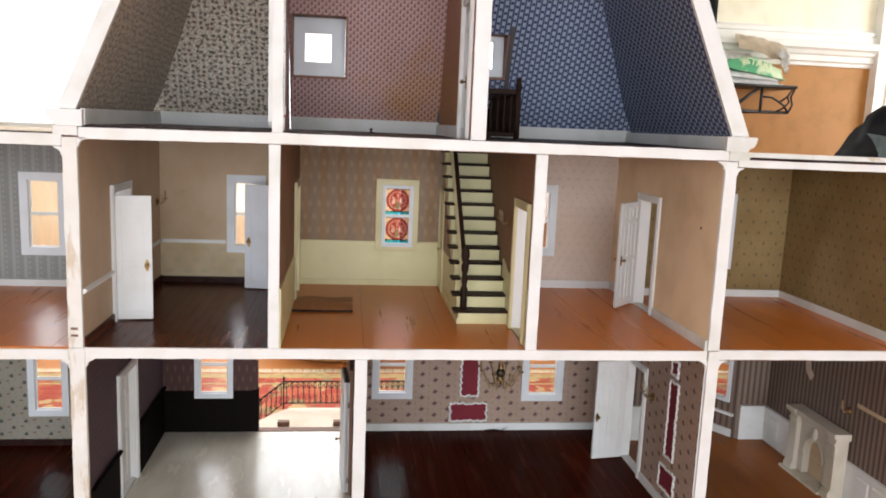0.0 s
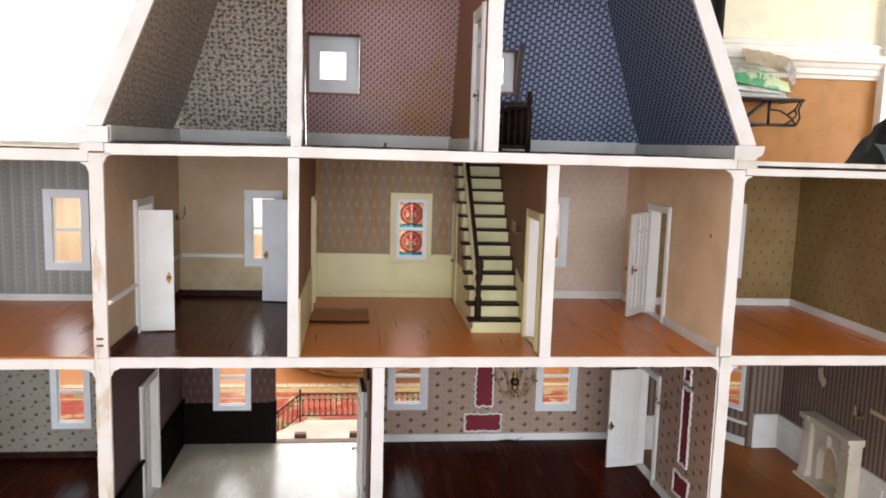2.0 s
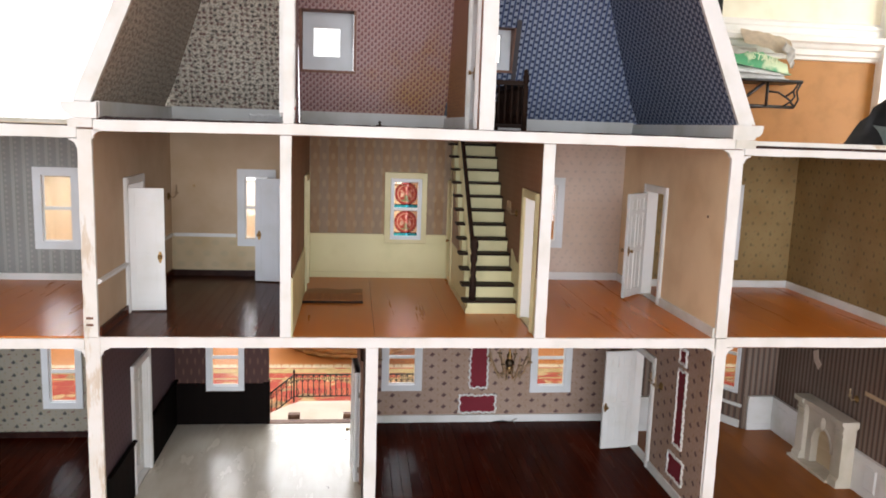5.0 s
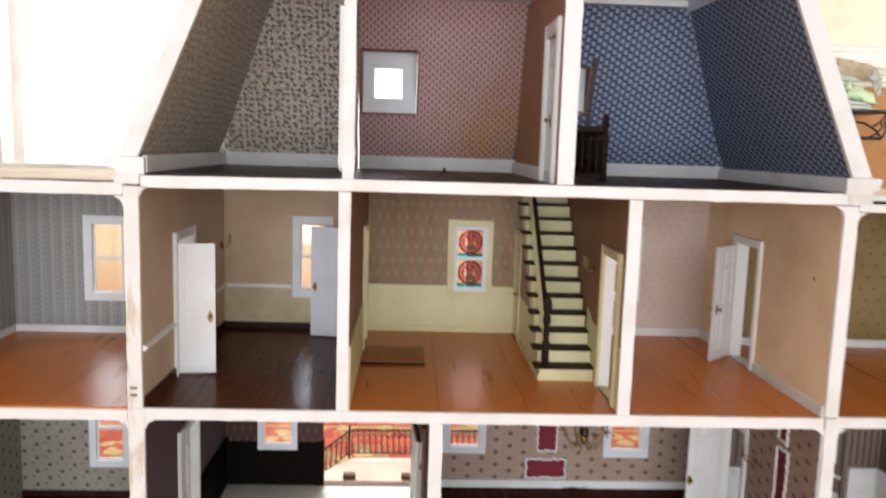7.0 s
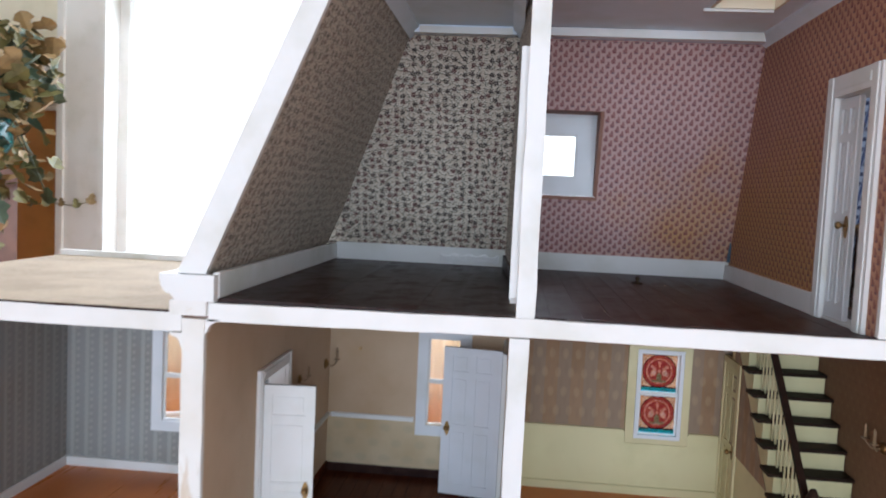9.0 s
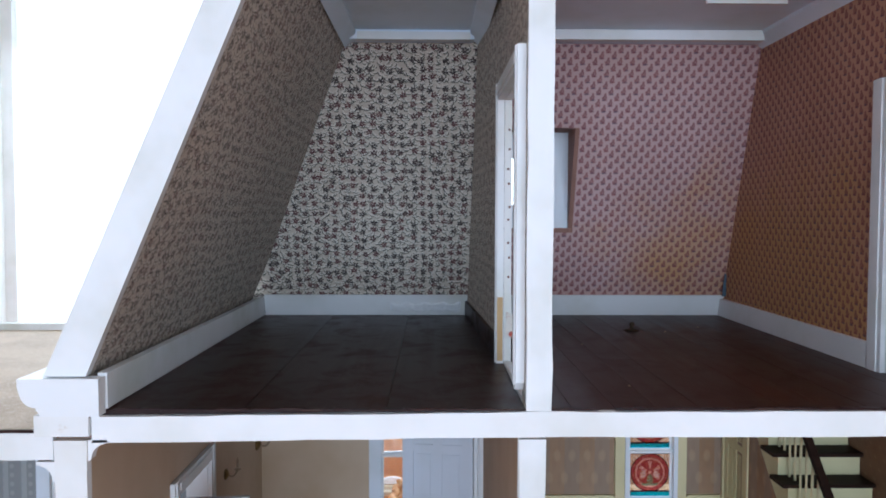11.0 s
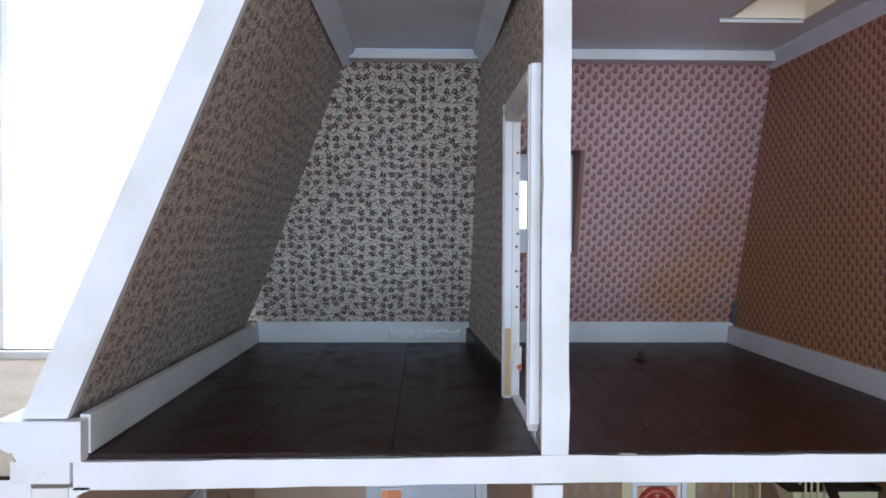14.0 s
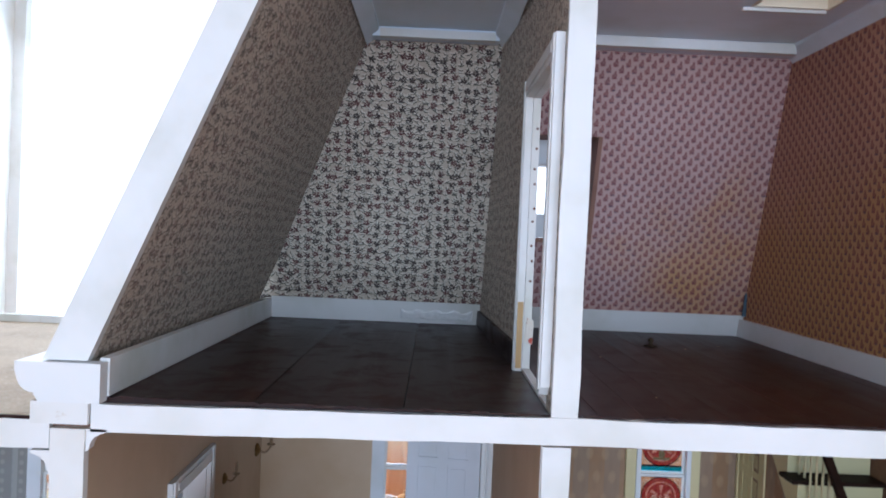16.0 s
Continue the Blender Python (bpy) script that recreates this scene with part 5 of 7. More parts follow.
# Cream box of the ceiling hatch.
bm = bmesh.new()
for a, b, c, d in ((0.1662, 0.1687, 0.1202, 0.1818), (0.2218, 0.2243, 0.1202, 0.1818), (0.1687, 0.2218, 0.1202, 0.1227), (0.1687, 0.2218, 0.1793, 0.1818)):
    box(bm, a, b, c, d, ZC - 0.0004, ZC + 0.030)
structure("trim_hatch", bm, painted("cream_hatch_paint", (0.84, 0.77, 0.62), 0.6, 0.10, (0.42, 0.27, 0.13), 0.66, 60.0), "cream wooden lining of the attic hatch", "trim", 0.0003)
for nm, x0, x1, y0, y1 in (("front", 0.156, 0.237, 0.1140, 0.1175), ("rear", 0.161, 0.2225, 0.1830, 0.1865)):
    board("trim_hatch_" + nm, x0, x1, y0, y1, ZC - 0.0026, ZC - 0.0001, WHITE, "narrow white strip beside the attic hatch", "trim", 0.0004)

bm = bmesh.new()
tube(bm, [(0.1905, 0.1228, ZC + 0.004), (0.1845, 0.142, ZC + 0.006), (0.1790, 0.1792, ZC + 0.012)], 0.0009, 6)
tagged(part("stick", bm, STAIR), "thin dark stick lying across the attic hatch", "stick")


# ---------------------------------------------------------------- doors
def door_leaf(bm, w, h, t, cols=2, rows=(0.07, 0.44, 0.48, 0.80, 0.84, 0.95)):
    """Stiles, rails and sunk panels."""
    st = min(0.011, w * 0.17)
    box(bm, 0, w, t * 0.28, t * 0.72, 0, h)
    for a, b in ((0, st), (w - st, w)) + (((w / 2 - st / 2.4, w / 2 + st / 2.4),) if cols == 2 else ()):
        box(bm, a, b, 0, t, 0, h)
    cuts = [0.0] + list(rows) + [1.0]
    spans = [(st, w / 2 - st / 2.4), (w / 2 + st / 2.4, w - st)] if cols == 2 else [(st, w - st)]
    for sa, sb in spans:
        for i in range(0, len(cuts), 2):
            box(bm, sa, sb, 0.00005, t - 0.00005, cuts[i] * h, cuts[i + 1] * h)
        for i in range(1, len(cuts) - 1, 2):
            k = 0.0026
            box(bm, sa + k, sb - k, t * 0.1, t * 0.9, cuts[i] * h + k, cuts[i + 1] * h - k)


def handle(root, x, z, t, both=True):
    for s, y in ((-1, 0.0),) + (((1, t),) if both else ()):
        bm = bmesh.new()
        pts = [(0.0026 * math.cos(a) * (1 + 0.35 * math.cos(2 * a) ** 2), 0.0085 * math.sin(a)) for a in [k * math.pi / 8 for k in range(16)]]
        prism(bm, [(x + p, z + q) for p, q in pts], "y", *sorted((y, y + s * 0.0009)))
        plate = part("handle_plate", bm, BRASS, root, "aged brass plate")
        bm = bmesh.new()
        lathe(bm, [(0.0010, 0), (0.0010, 0.003), (0.0026, 0.0042), (0.0030, 0.0056), (0.0022, 0.0070), (0.0008, 0.0074)],
              Matrix.Translation((x, y + s * 0.0009, z + 0.001)) @ Matrix.Rotation(radians(90 * -s) if s > 0 else radians(90), 4, "X"))
        part("knob", bm, BRASS, plate, "brass knob")


def hinges(root, t, zs, mat):
    for z in zs:
        bm = bmesh.new()
        lathe(bm, [(0.0014, z - 0.005), (0.0014, z + 0.005)], Matrix.Translation((0.0, -0.0006, 0)), 8)
        box(bm, 0.0, 0.006, -0.0004, 0.0, z - 0.005, z + 0.005)
        box(bm, -0.0013, -0.0001, -0.0008, 0.0046, z - 0.0045, z + 0.0045)
        part("hinge", bm, mat, root, "small metal hinge")


def door(name, w, h, t, at, ang, label, mat=None, cols=2, knob=0.85, rows=(0.07, 0.44, 0.48, 0.80, 0.84, 0.95), kz=0.47, hinge=None):
    root = thing(name, label, "door", pose(at[0], at[1], at[2], 0, 0, ang), "", "structure")
    bm = bmesh.new()
    door_leaf(bm, w, h, t, cols, rows)
    part("leaf", bm, mat or DOOR_WHITE, root)
    handle(root, w * knob, h * kz, t)
    if hinge:
        hinges(root, t, hinge, metal_grey)
    return root


metal_grey = metal("dull_steel", (0.34, 0.31, 0.27), 0.5)


def casing_y(name, x, s, hole, z0, label, mat=DOOR_WHITE, wide=0.0105, lining=None, proud=0.0035, foot=None, broken=0.0):
    """Door casing on one face of a side wall; lining: the wall's other face, for the jambs."""
    y0, y1, _, z1 = hole
    root = thing(name, label, "door frame", None, "", "structure")
    xa, xb = sorted((x + s * 0.0002, x + s * proud))
    for nm, a, b, c, d in (("jamb", y0 - wide, y0 + 0.0008, z0, z1 + wide), ("jamb", y1 - 0.0008, y1 + wide, z0, z1 + wide), ("head", y0 + 0.0008, y1 - 0.0008, z1 - 0.0008, z1 + wide)):
        bm = bmesh.new()
        k = wide * 0.3
        if broken and nm == "jamb" and a < y0:
            c += broken
            prism(bm, [(a, c + 0.0045), (a + 0.2 * wide, c + 0.0040), (a + 0.45 * wide, c), (a + 0.7 * wide, c + 0.0012), (b, c - 0.0010), (b, d), (a, d)], "x", xa, xb)
            c += 0.003
        else:
            box(bm, xa, xb, a, b, c, d)
        if nm == "jamb":
            box(bm, *sorted((x + s * proud, x + s * (proud + 0.0009))), a + k, b - k, c, d)
        else:
            box(bm, *sorted((x + s * proud, x + s * (proud + 0.0009))), a, b, c + k, d - k)
        part(nm, bm, mat, root, "", 0.0004)
    if lining is not None:
        la, lb = sorted((x, lining))
        for nm, a, b, c, d in (("lining", y0, y0 + 0.0012, z0, z1), ("lining", y1 - 0.0012, y1, z0, z1), ("lining", y0 + 0.0012, y1 - 0.0012, z1 - 0.0012, z1)):
            bm = bmesh.new()
            box(bm, la, lb, a, b, c, d)
            part(nm, bm, foot if foot and a == y1 - 0.0012 else mat, root)
        bm = bmesh.new()
        box(bm, la, lb, y0 + 0.0012, y1 - 0.0012, z0, z0 + 0.002)
        part("threshold", bm, mat, root)
    return root


casing_y("door_frame_1", -0.225, 1, D2L, Z2, "white door casing in the tan bedroom", lining=-0.239)
casing_y("door_frame_2", -0.239, -1, D2L, Z2, "white door casing in the grey wing room")
door("door_1", 0.0475, 0.176, 0.0045, (-0.2215, 0.1315, Z2 + 0.002), 6, "white panelled door standing open in the tan bedroom", cols=1, knob=0.86, kz=0.44)
casing_y("door_frame_3", 0.0, -1, D2H, Z2, "white door casing between the bedroom and the landing", lining=0.014)
casing_y("door_frame_4", 0.014, 1, D2H, Z2, "cream door casing on the landing", CREAM_TRIM)
door("door_2", 0.070, 0.178, 0.0045, (-0.0045, 0.3475, Z2 + 0.002), 171, "pale white panelled door standing open in the tan bedroom", painted("bluish_white_door", (0.66, 0.68, 0.73), 0.4, 0.05), knob=0.90, kz=0.45)
casing_y("door_frame_5", 0.3415, -1, D2S, Z2, "cream door casing at the foot of the stairs", CREAM_TRIM, lining=0.352, foot=DOOR_WHITE)
casing_y("door_frame_6", 0.352, 1, D2S, Z2, "white door casing in the pale room")
casing_y("door_frame_7", 0.594, -1, D2R, Z2, "white door casing in the pale room", lining=0.609)
casing_y("door_frame_8", 0.609, 1, D2R, Z2, "white door casing in the gold wing room")
door("door_3", 0.066, 0.175, 0.0045, (0.5900, 0.2845, Z2 + 0.003), 224, "white panelled door standing open in the pale room", knob=0.90, kz=0.45)
casing_y("door_frame_9", -0.225, 1, D1L, Z1, "white door casing in the dark hall", lining=-0.239)
door("door_4", 0.079, 0.184, 0.0045, (-0.2375, 0.2205, Z1 + 0.002), 262, "worn white door standing ajar in the dark hall", OLD, knob=0.88)
casing_y("door_frame_10", 0.594, -1, D1R, Z1, "white door casing in the dining room", lining=0.609)
door("door_5", 0.0565, 0.178, 0.0045, (0.5905, 0.2790, Z1 + 0.002), 188, "white panelled door standing open in the dining room", knob=0.92, kz=0.43)
casing_y("door_frame_11", 0.112, -1, D1D, Z1, "dark brown door casing in the hall", BROWN_EDGE, lining=0.128)
door("door_6", 0.076, 0.178, 0.0105, (0.1095, 0.1560, Z1 + 0.002), 94, "white door folded back in the hall with two metal hinges", DOOR_WHITE, knob=0.90, kz=0.33, hinge=(0.020, 0.142))
SET_OVER = Matrix.Translation((0.0040, 0.0, 0.0))
casing_y("door_frame_12", 0.0, -1, DA1, ZA, "white attic door casing without a door", WHITE, 0.0105, 0.0050, 0.0050, OLD, 0.0085).matrix_world = SET_OVER
casing_y("door_frame_14", 0.251, -1, DA2, ZA, "white attic door casing", WHITE, 0.0155, 0.267)
casing_y("door_frame_15", 0.267, 1, DA2, ZA, "white attic door casing", WHITE, 0.010)
# Leaf about half the opening's width, so a gap shows from the camera.
door("door_7", 0.0335, 0.172, 0.0045, (0.2516, 0.0938, ZA + 0.0025), 271, "greyish white six-panel attic door standing ajar", painted("greyish_door_paint", (0.68, 0.69, 0.71), 0.45, 0.05), knob=0.86, kz=0.42)
# Bare yellowish wood at the foot of the attic door jamb.
bm = bmesh.new()
box(bm, -0.0046, -0.0008, 0.1262, 0.1268, ZA + 0.002, ZA + 0.046)
structure("trim_jamb_foot", bm, RAW_EDGE, "bare yellowish wood at the foot of a door jamb", "trim").matrix_world = SET_OVER
bm = bmesh.new()
for i in range(9):
    z = ZA + 0.060 + i * 0.0125 + 0.002 * math.sin(i * 2.7)
    lathe(bm, [(0.0009, 0.0), (0.0009, 0.0003), (0.0004, 0.0004)], Matrix.Translation((0.0030 + 0.0005 * math.sin(i * 1.9), 0.1266, z)) @ Matrix.Rotation(radians(90), 4, "X"), 7)
structure("trim_jamb_nail_marks", bm, BROWN_EDGE, "small brown nail marks on a white door jamb", "trim").matrix_world = SET_OVER
bm = bmesh.new()
prism(bm, [(0.0008, ZA + 0.020), (0.0060, ZA + 0.018), (0.0064, ZA + 0.034), (0.0020, ZA + 0.036)], "y", 0.1252, 0.1266)
structure("trim_jamb_paper_rest", bm, painted("torn_label_paper", (0.78, 0.72, 0.66), 0.7, 0.1, (0.45, 0.08, 0.05), 0.55, 160.0), "torn white and red paper rest on a door jamb", "trim").matrix_world = SET_OVER

# Entrance: dark jambs and a sill.
entry = thing("door_frame_16", "dark wooden jambs of the open entrance to the porch", "door frame", None, "", "structure")
for a, b, c, d in ((-0.0665, -0.0560, Z1, 0.1715), (0.1040, 0.1110, Z1, 0.285)):
    bm = bmesh.new()
    box(bm, a, b, BACK - 0.0042, BACK + 0.012, c, d)
    part("jamb", bm, DADO_BLACK if a < 0 else BROWN_EDGE, entry, "", 0.0005)
bm = bmesh.new()
box(bm, -0.060, 0.104, BACK - 0.003, BACK + 0.014, Z1 - 0.002, Z1 + 0.0012)
part("sill", bm, BROWN_EDGE, entry, "thin brown sill")


# ---------------------------------------------------------------- staircase
stairs = thing("staircase", "dollhouse staircase with dark treads and cream risers", "staircase", Matrix.Translation((0, 0, Z2)))
RISE, RUN, SX0, SX1, SY = 0.02075, 0.0207, 0.2680, 0.3395, 0.133
for i in range(12):
    y, z = SY + i * RUN, i * RISE
    bm = bmesh.new()
    box(bm, SX0 - 0.0005, SX1, y, y + 0.003, z, z + RISE - 0.003)
    part("riser", bm, CREAM, stairs, "cream painted riser")
    bm = bmesh.new()
    box(bm, SX0 - 0.0095, SX1, y - 0.0055, y + RUN + 0.001, z + RISE - 0.0032, z + RISE)
    part("tread", bm, STAIR, stairs, "dark brown tread", 0.0009)
bm = bmesh.new()
out = [(SY, 0.0)]
for i in range(12):
    out += [(SY + i * RUN, (i + 1) * RISE - 0.0033), (SY + (i + 1) * RUN, (i + 1) * RISE - 0.0033)]
out += [(SY + 12 * RUN, 0.0)]
prism(bm, out, "x", SX0 - 0.0025, SX0 - 0.0006)
part("side_panel", bm, CREAM, stairs, "cream panelled side under the stairs")
bm = bmesh.new()
prism(bm, [(SY + 0.10, 0.078), (SY + 0.225, 0.20), (SY + 0.235, 0.20), (SY + 0.235, 0.078)], "x", SX0 - 0.0032, SX0 - 0.0026)
part("upper_panel", bm, P_HALL, stairs, "brown papered field under the stairs")
bm = bmesh.new()
box(bm, SX0 - 0.0048, SX0 - 0.0026, SY, SY + 0.195, 0.0, 0.008)
part("skirting", bm, CREAM_TRIM, stairs)
newel = bmesh.new()
lathe(newel, [(0.0052, 0.0), (0.0052, 0.022), (0.0038, 0.024), (0.0060, 0.030), (0.0036, 0.036), (0.0050, 0.045), (0.0034, 0.054), (0.0056, 0.060), (0.0056, 0.068), (0.0036, 0.070), (0.0066, 0.080), (0.0062, 0.088), (0.0026, 0.096)],
      Matrix.Translation((0.2735, SY + 0.006, RISE)), 14)
part("newel_post", newel, STAIR, stairs, "dark turned newel post")
bm = bmesh.new()
a, b = Vector((0.2735, SY + 0.008, RISE + 0.068)), Vector((0.2735, SY + 0.008 + 0.205, RISE + 0.068 + 0.2055))
prism(bm, [(a.y, a.z - 0.0035), (b.y, b.z - 0.0035), (b.y, b.z + 0.0035), (a.y, a.z + 0.0035)], "x", 0.2705, 0.2765)
part("handrail", bm, STAIR, stairs, "dark sloping handrail", 0.0012)
for i in range(1, 11):
    for k in (0.25, 0.75):
        y = SY + (i + k) * RUN
        z = (i + 1) * RISE
        top = a.z + (y - a.y) - 0.002
        bm = bmesh.new()
        h = top - z
        lathe(bm, [(0.0013, z), (0.0013, z + h * 0.12), (0.0017, z + h * 0.18), (0.0010, z + h * 0.3), (0.0013, z + h * 0.6), (0.0011, top)], Matrix.Translation((0.2735, y, 0)), 6)
        part("baluster", bm, CREAM_TRIM, stairs, "cream turned baluster")

# Cupboard door under the stairs, at the back.
closet = thing("door_8", "cream closed closet door under the stairs with panels", "door", pose(SX0 - 0.0035, BACK - 0.006, Z2 + 0.002, 0, 0, -90), "", "structure")
bm = bmesh.new()
door_leaf(bm, 0.056, 0.172, 0.003, 2)
part("leaf", bm, CREAM, closet)
handle(closet, 0.049, 0.075, 0.003, False)
bm = bmesh.new()
for p, q in ((-0.004, 0.0), (0.056, 0.062)):
    box(bm, p, q, -0.0015, 0.003, -0.002, 0.180)
box(bm, 0.0, 0.056, -0.0015, 0.003, 0.1725, 0.180)
part("casing", bm, CREAM_TRIM, closet)

# Dark strip on the leaning wall beside the blue room's window.
bm = bmesh.new()
prism(bm, [(roof_back(z) - d, z) for z, d in ((0.700, 0.0), (0.828, 0.0), (0.828, 0.0030), (0.700, 0.0030))], "x", 0.3612, 0.3690)
tagged(part("wood_strip", bm, plain("grey_brown_strip", (0.085, 0.075, 0.080), 0.6), None, "", 0.0004), "dark wooden strip on the blue papered wall beside the window", "strip")

# Balustrade round the stairwell in the blue attic room.
rail = thing("balustrade", "dark wooden balustrade round the attic stairwell", "railing", Matrix.Translation((0.3415, 0.147, ZA)))
for y in (0.0, 0.232):
    bm = bmesh.new()
    lathe(bm, [(0.0052, 0), (0.0052, 0.062), (0.0040, 0.064), (0.0040, 0.068), (0.0055, 0.072), (0.0055, 0.080), (0.0040, 0.083), (0.0046, 0.087), (0.0015, 0.090)], Matrix.Translation((0, y, 0)) @ Matrix.Rotation(radians(45), 4, "Z"), 4)
    part("post", bm, STAIR, rail, "dark square post with a knob")
bm = bmesh.new()
lathe(bm, [(0.0052, 0), (0.0052, 0.062), (0.0040, 0.064), (0.0040, 0.068), (0.0055, 0.072), (0.0055, 0.080), (0.0015, 0.084)], Matrix.Translation((-0.0705, 0, 0)) @ Matrix.Rotation(radians(45), 4, "Z"), 4)
part("post", bm, STAIR, rail, "dark square post with a knob")
for z0, z1, w in ((0.004, 0.010, 0.003), (0.066, 0.073, 0.004)):
    for x0, x1, y0, y1 in ((-w, w, 0.004, 0.228), (-0.0665, -0.004, -w, w)):
        bm = bmesh.new()
        box(bm, x0, x1, y0, y1, z0, z1)
        part("rail", bm, STAIR, rail, "", 0.0008)
spots = [(0, 0.013 + i * 0.0120) for i in range(18)] + [(-0.0595 + i * 0.0098, 0) for i in range(6)]
for x, y in spots:
    bm = bmesh.new()
    lathe(bm, [(0.0017, 0.010), (0.0017, 0.018), (0.0026, 0.022), (0.0013, 0.030), (0.0019, 0.046), (0.0013, 0.058), (0.0017, 0.066)], Matrix.Translation((x, y, 0)), 6)
    part("baluster", bm, STAIR, rail)


# ---------------------------------------------------------------- lamps and fittings


def sconce(m, label, arms=2, size=1.0):
    """Brass wall lamp; its back is at x = 0 and it reaches along +x."""
    root = thing("wall_sconce", label, "wall lamp", m @ Matrix.Scale(size, 4), "brass wall sconces")
    bm = bmesh.new()
    lathe(bm, [(0.0012, -0.0002), (0.0060, 0.0), (0.0060, 0.0012), (0.0030, 0.0030), (0.0012, 0.0040)], Matrix.Rotation(radians(90), 4, "Y"), 12)
    part("backplate", bm, BRASS, root, "round brass plate")
    for s in ((-1, 1) if arms == 2 else (0,)):
        bm = bmesh.new()
        pts = [(0.003 + 0.010 * t, s * 0.009 * t, -0.004 * math.sin(math.pi * t) + 0.004 * t) for t in [k / 8 for k in range(9)]]
        tube(bm, pts, 0.0009, 6)
        arm = part("arm", bm, DULL_BRASS, root, "curved brass arm")
        e = pts[-1]
        bm = bmesh.new()
        lathe(bm, [(0.0008, 0), (0.0035, 0.0012), (0.0038, 0.002), (0.0016, 0.0024)], Matrix.Translation(e), 10)
        part("cup", bm, DULL_BRASS, arm)
        bm = bmesh.new()
        lathe(bm, [(0.0014, 0.0022), (0.0014, 0.012), (0.0005, 0.0150)], Matrix.Translation(e), 8)
        part("candle", bm, DULL_BRASS, arm, "brass candle tube")
    return root


sconce(Matrix.Translation((-0.2245, 0.382, 0.513)), "small aged brass sconce on the tan bedroom wall", 1, 1.1)
sconce(Matrix.Translation((-0.2245, 0.262, 0.522)), "small aged brass sconce above the bedroom door", 1, 0.8)
sconce(Matrix.Translation((0.3413, 0.164, 0.521)) @ Matrix.Rotation(math.pi, 4, "Z"), "brass candle sconce beside the stairs", 2, 1.0)
sconce(Matrix.Translation((0.5935, 0.162, 0.244)) @ Matrix.Rotation(math.pi, 4, "Z"), "brass two-candle sconce in the dining room", 2, 1.15)
sconce(Matrix.Translation((0.1285, 0.335, 0.232)), "brass candle sconce beside the dining room window", 2, 1.2)
sconce(Matrix.Translation((0.9045, 0.118, 0.236)) @ Matrix.Rotation(math.pi, 4, "Z"), "brass sconce above the fireplace wall", 1, 1.0)
sconce(Matrix.Translation((-0.0840, BACK - 0.0005, 0.292)) @ Matrix.Rotation(radians(-90), 4, "Z"), "small dark sconce in the maroon hall", 1, 0.8)

# A nail hole patch and a hook on papered walls.
bm = bmesh.new()
lathe(bm, [(0.0022, 0), (0.0022, 0.0006), (0.0008, 0.001)], Matrix.Translation((0.5938, 0.050, 0.534)) @ Matrix.Rotation(radians(-90), 4, "Y"), 9)
tagged(part("socket", bm, BROWN_EDGE), "tiny brown socket on the peach wall", "socket")
bm = bmesh.new()
lathe(bm, [(0.0020, 0), (0.0020, 0.0005), (0.0008, 0.001)], Matrix.Translation((-0.186, BACK - 0.0003, 0.530)) @ Matrix.Rotation(radians(90), 4, "X"), 9)
tagged(part("socket", bm, RAW_EDGE), "tiny tan socket on the bedroom wall", "socket")

chandelier = thing("chandelier", "aged brass chandelier with eight arms hanging in the dining room", "chandelier", Matrix.Translation((0.349, 0.20, 0.356)))
bm = bmesh.new()
lathe(bm, [(0.0006, -0.104), (0.0035, -0.101), (0.0062, -0.096), (0.0042, -0.088), (0.0022, -0.081), (0.0050, -0.074), (0.0020, -0.066), (0.0010, -0.060), (0.0010, -0.004), (0.0065, -0.003), (0.0065, -0.0002)], None, 14)
part("stem", bm, BRASS, chandelier, "turned brass stem")
bm = bmesh.new()
lathe(bm, [(0.0005, -0.0926), (0.0045, -0.0910), (0.0072, -0.0865), (0.0072, -0.0825), (0.0045, -0.0780), (0.0005, -0.0764)], None, 14)
part("globe", bm, BRONZE, chandelier, "dark bronze globe")
for k in range(8):
    a = 2 * math.pi * k / 8 + 0.3
    ca, sa = math.cos(a), math.sin(a)
    pts = []
    for i in range(13):
        t = i / 12
        r = 0.004 + 0.030 * t
        z = -0.092 - 0.018 * math.sin(math.pi * min(1, t * 1.15)) + 0.012 * t
        pts.append((r * ca, r * sa, z))
    bm = bmesh.new()
    tube(bm, pts, 0.0014, 6)
    arm = part("arm", bm, DULL_BRASS, chandelier, "curved brass arm")
    e = pts[-1]
    bm = bmesh.new()
    lathe(bm, [(0.0010, -0.001), (0.0042, 0.001), (0.0046, 0.0024), (0.0015, 0.003)], Matrix.Translation(e), 10)
    part("cup", bm, DULL_BRASS, arm)
    bm = bmesh.new()
    lathe(bm, [(0.0014, 0.003), (0.0014, 0.013), (0.0004, 0.017)], Matrix.Translation(e), 8)
    part("candle", bm, DULL_BRASS, arm, "brass candle tube")
    bm = bmesh.new()
    for q in range(4):
        t = 3 + 3 * q
        lathe(bm, [(0.0002, -0.0065), (0.0016, -0.0045), (0.0009, -0.001), (0.0003, 0.0)], Matrix.Translation(pts[t]), 6)
    part("pendant", bm, DULL_BRASS, arm, "small hanging drops")


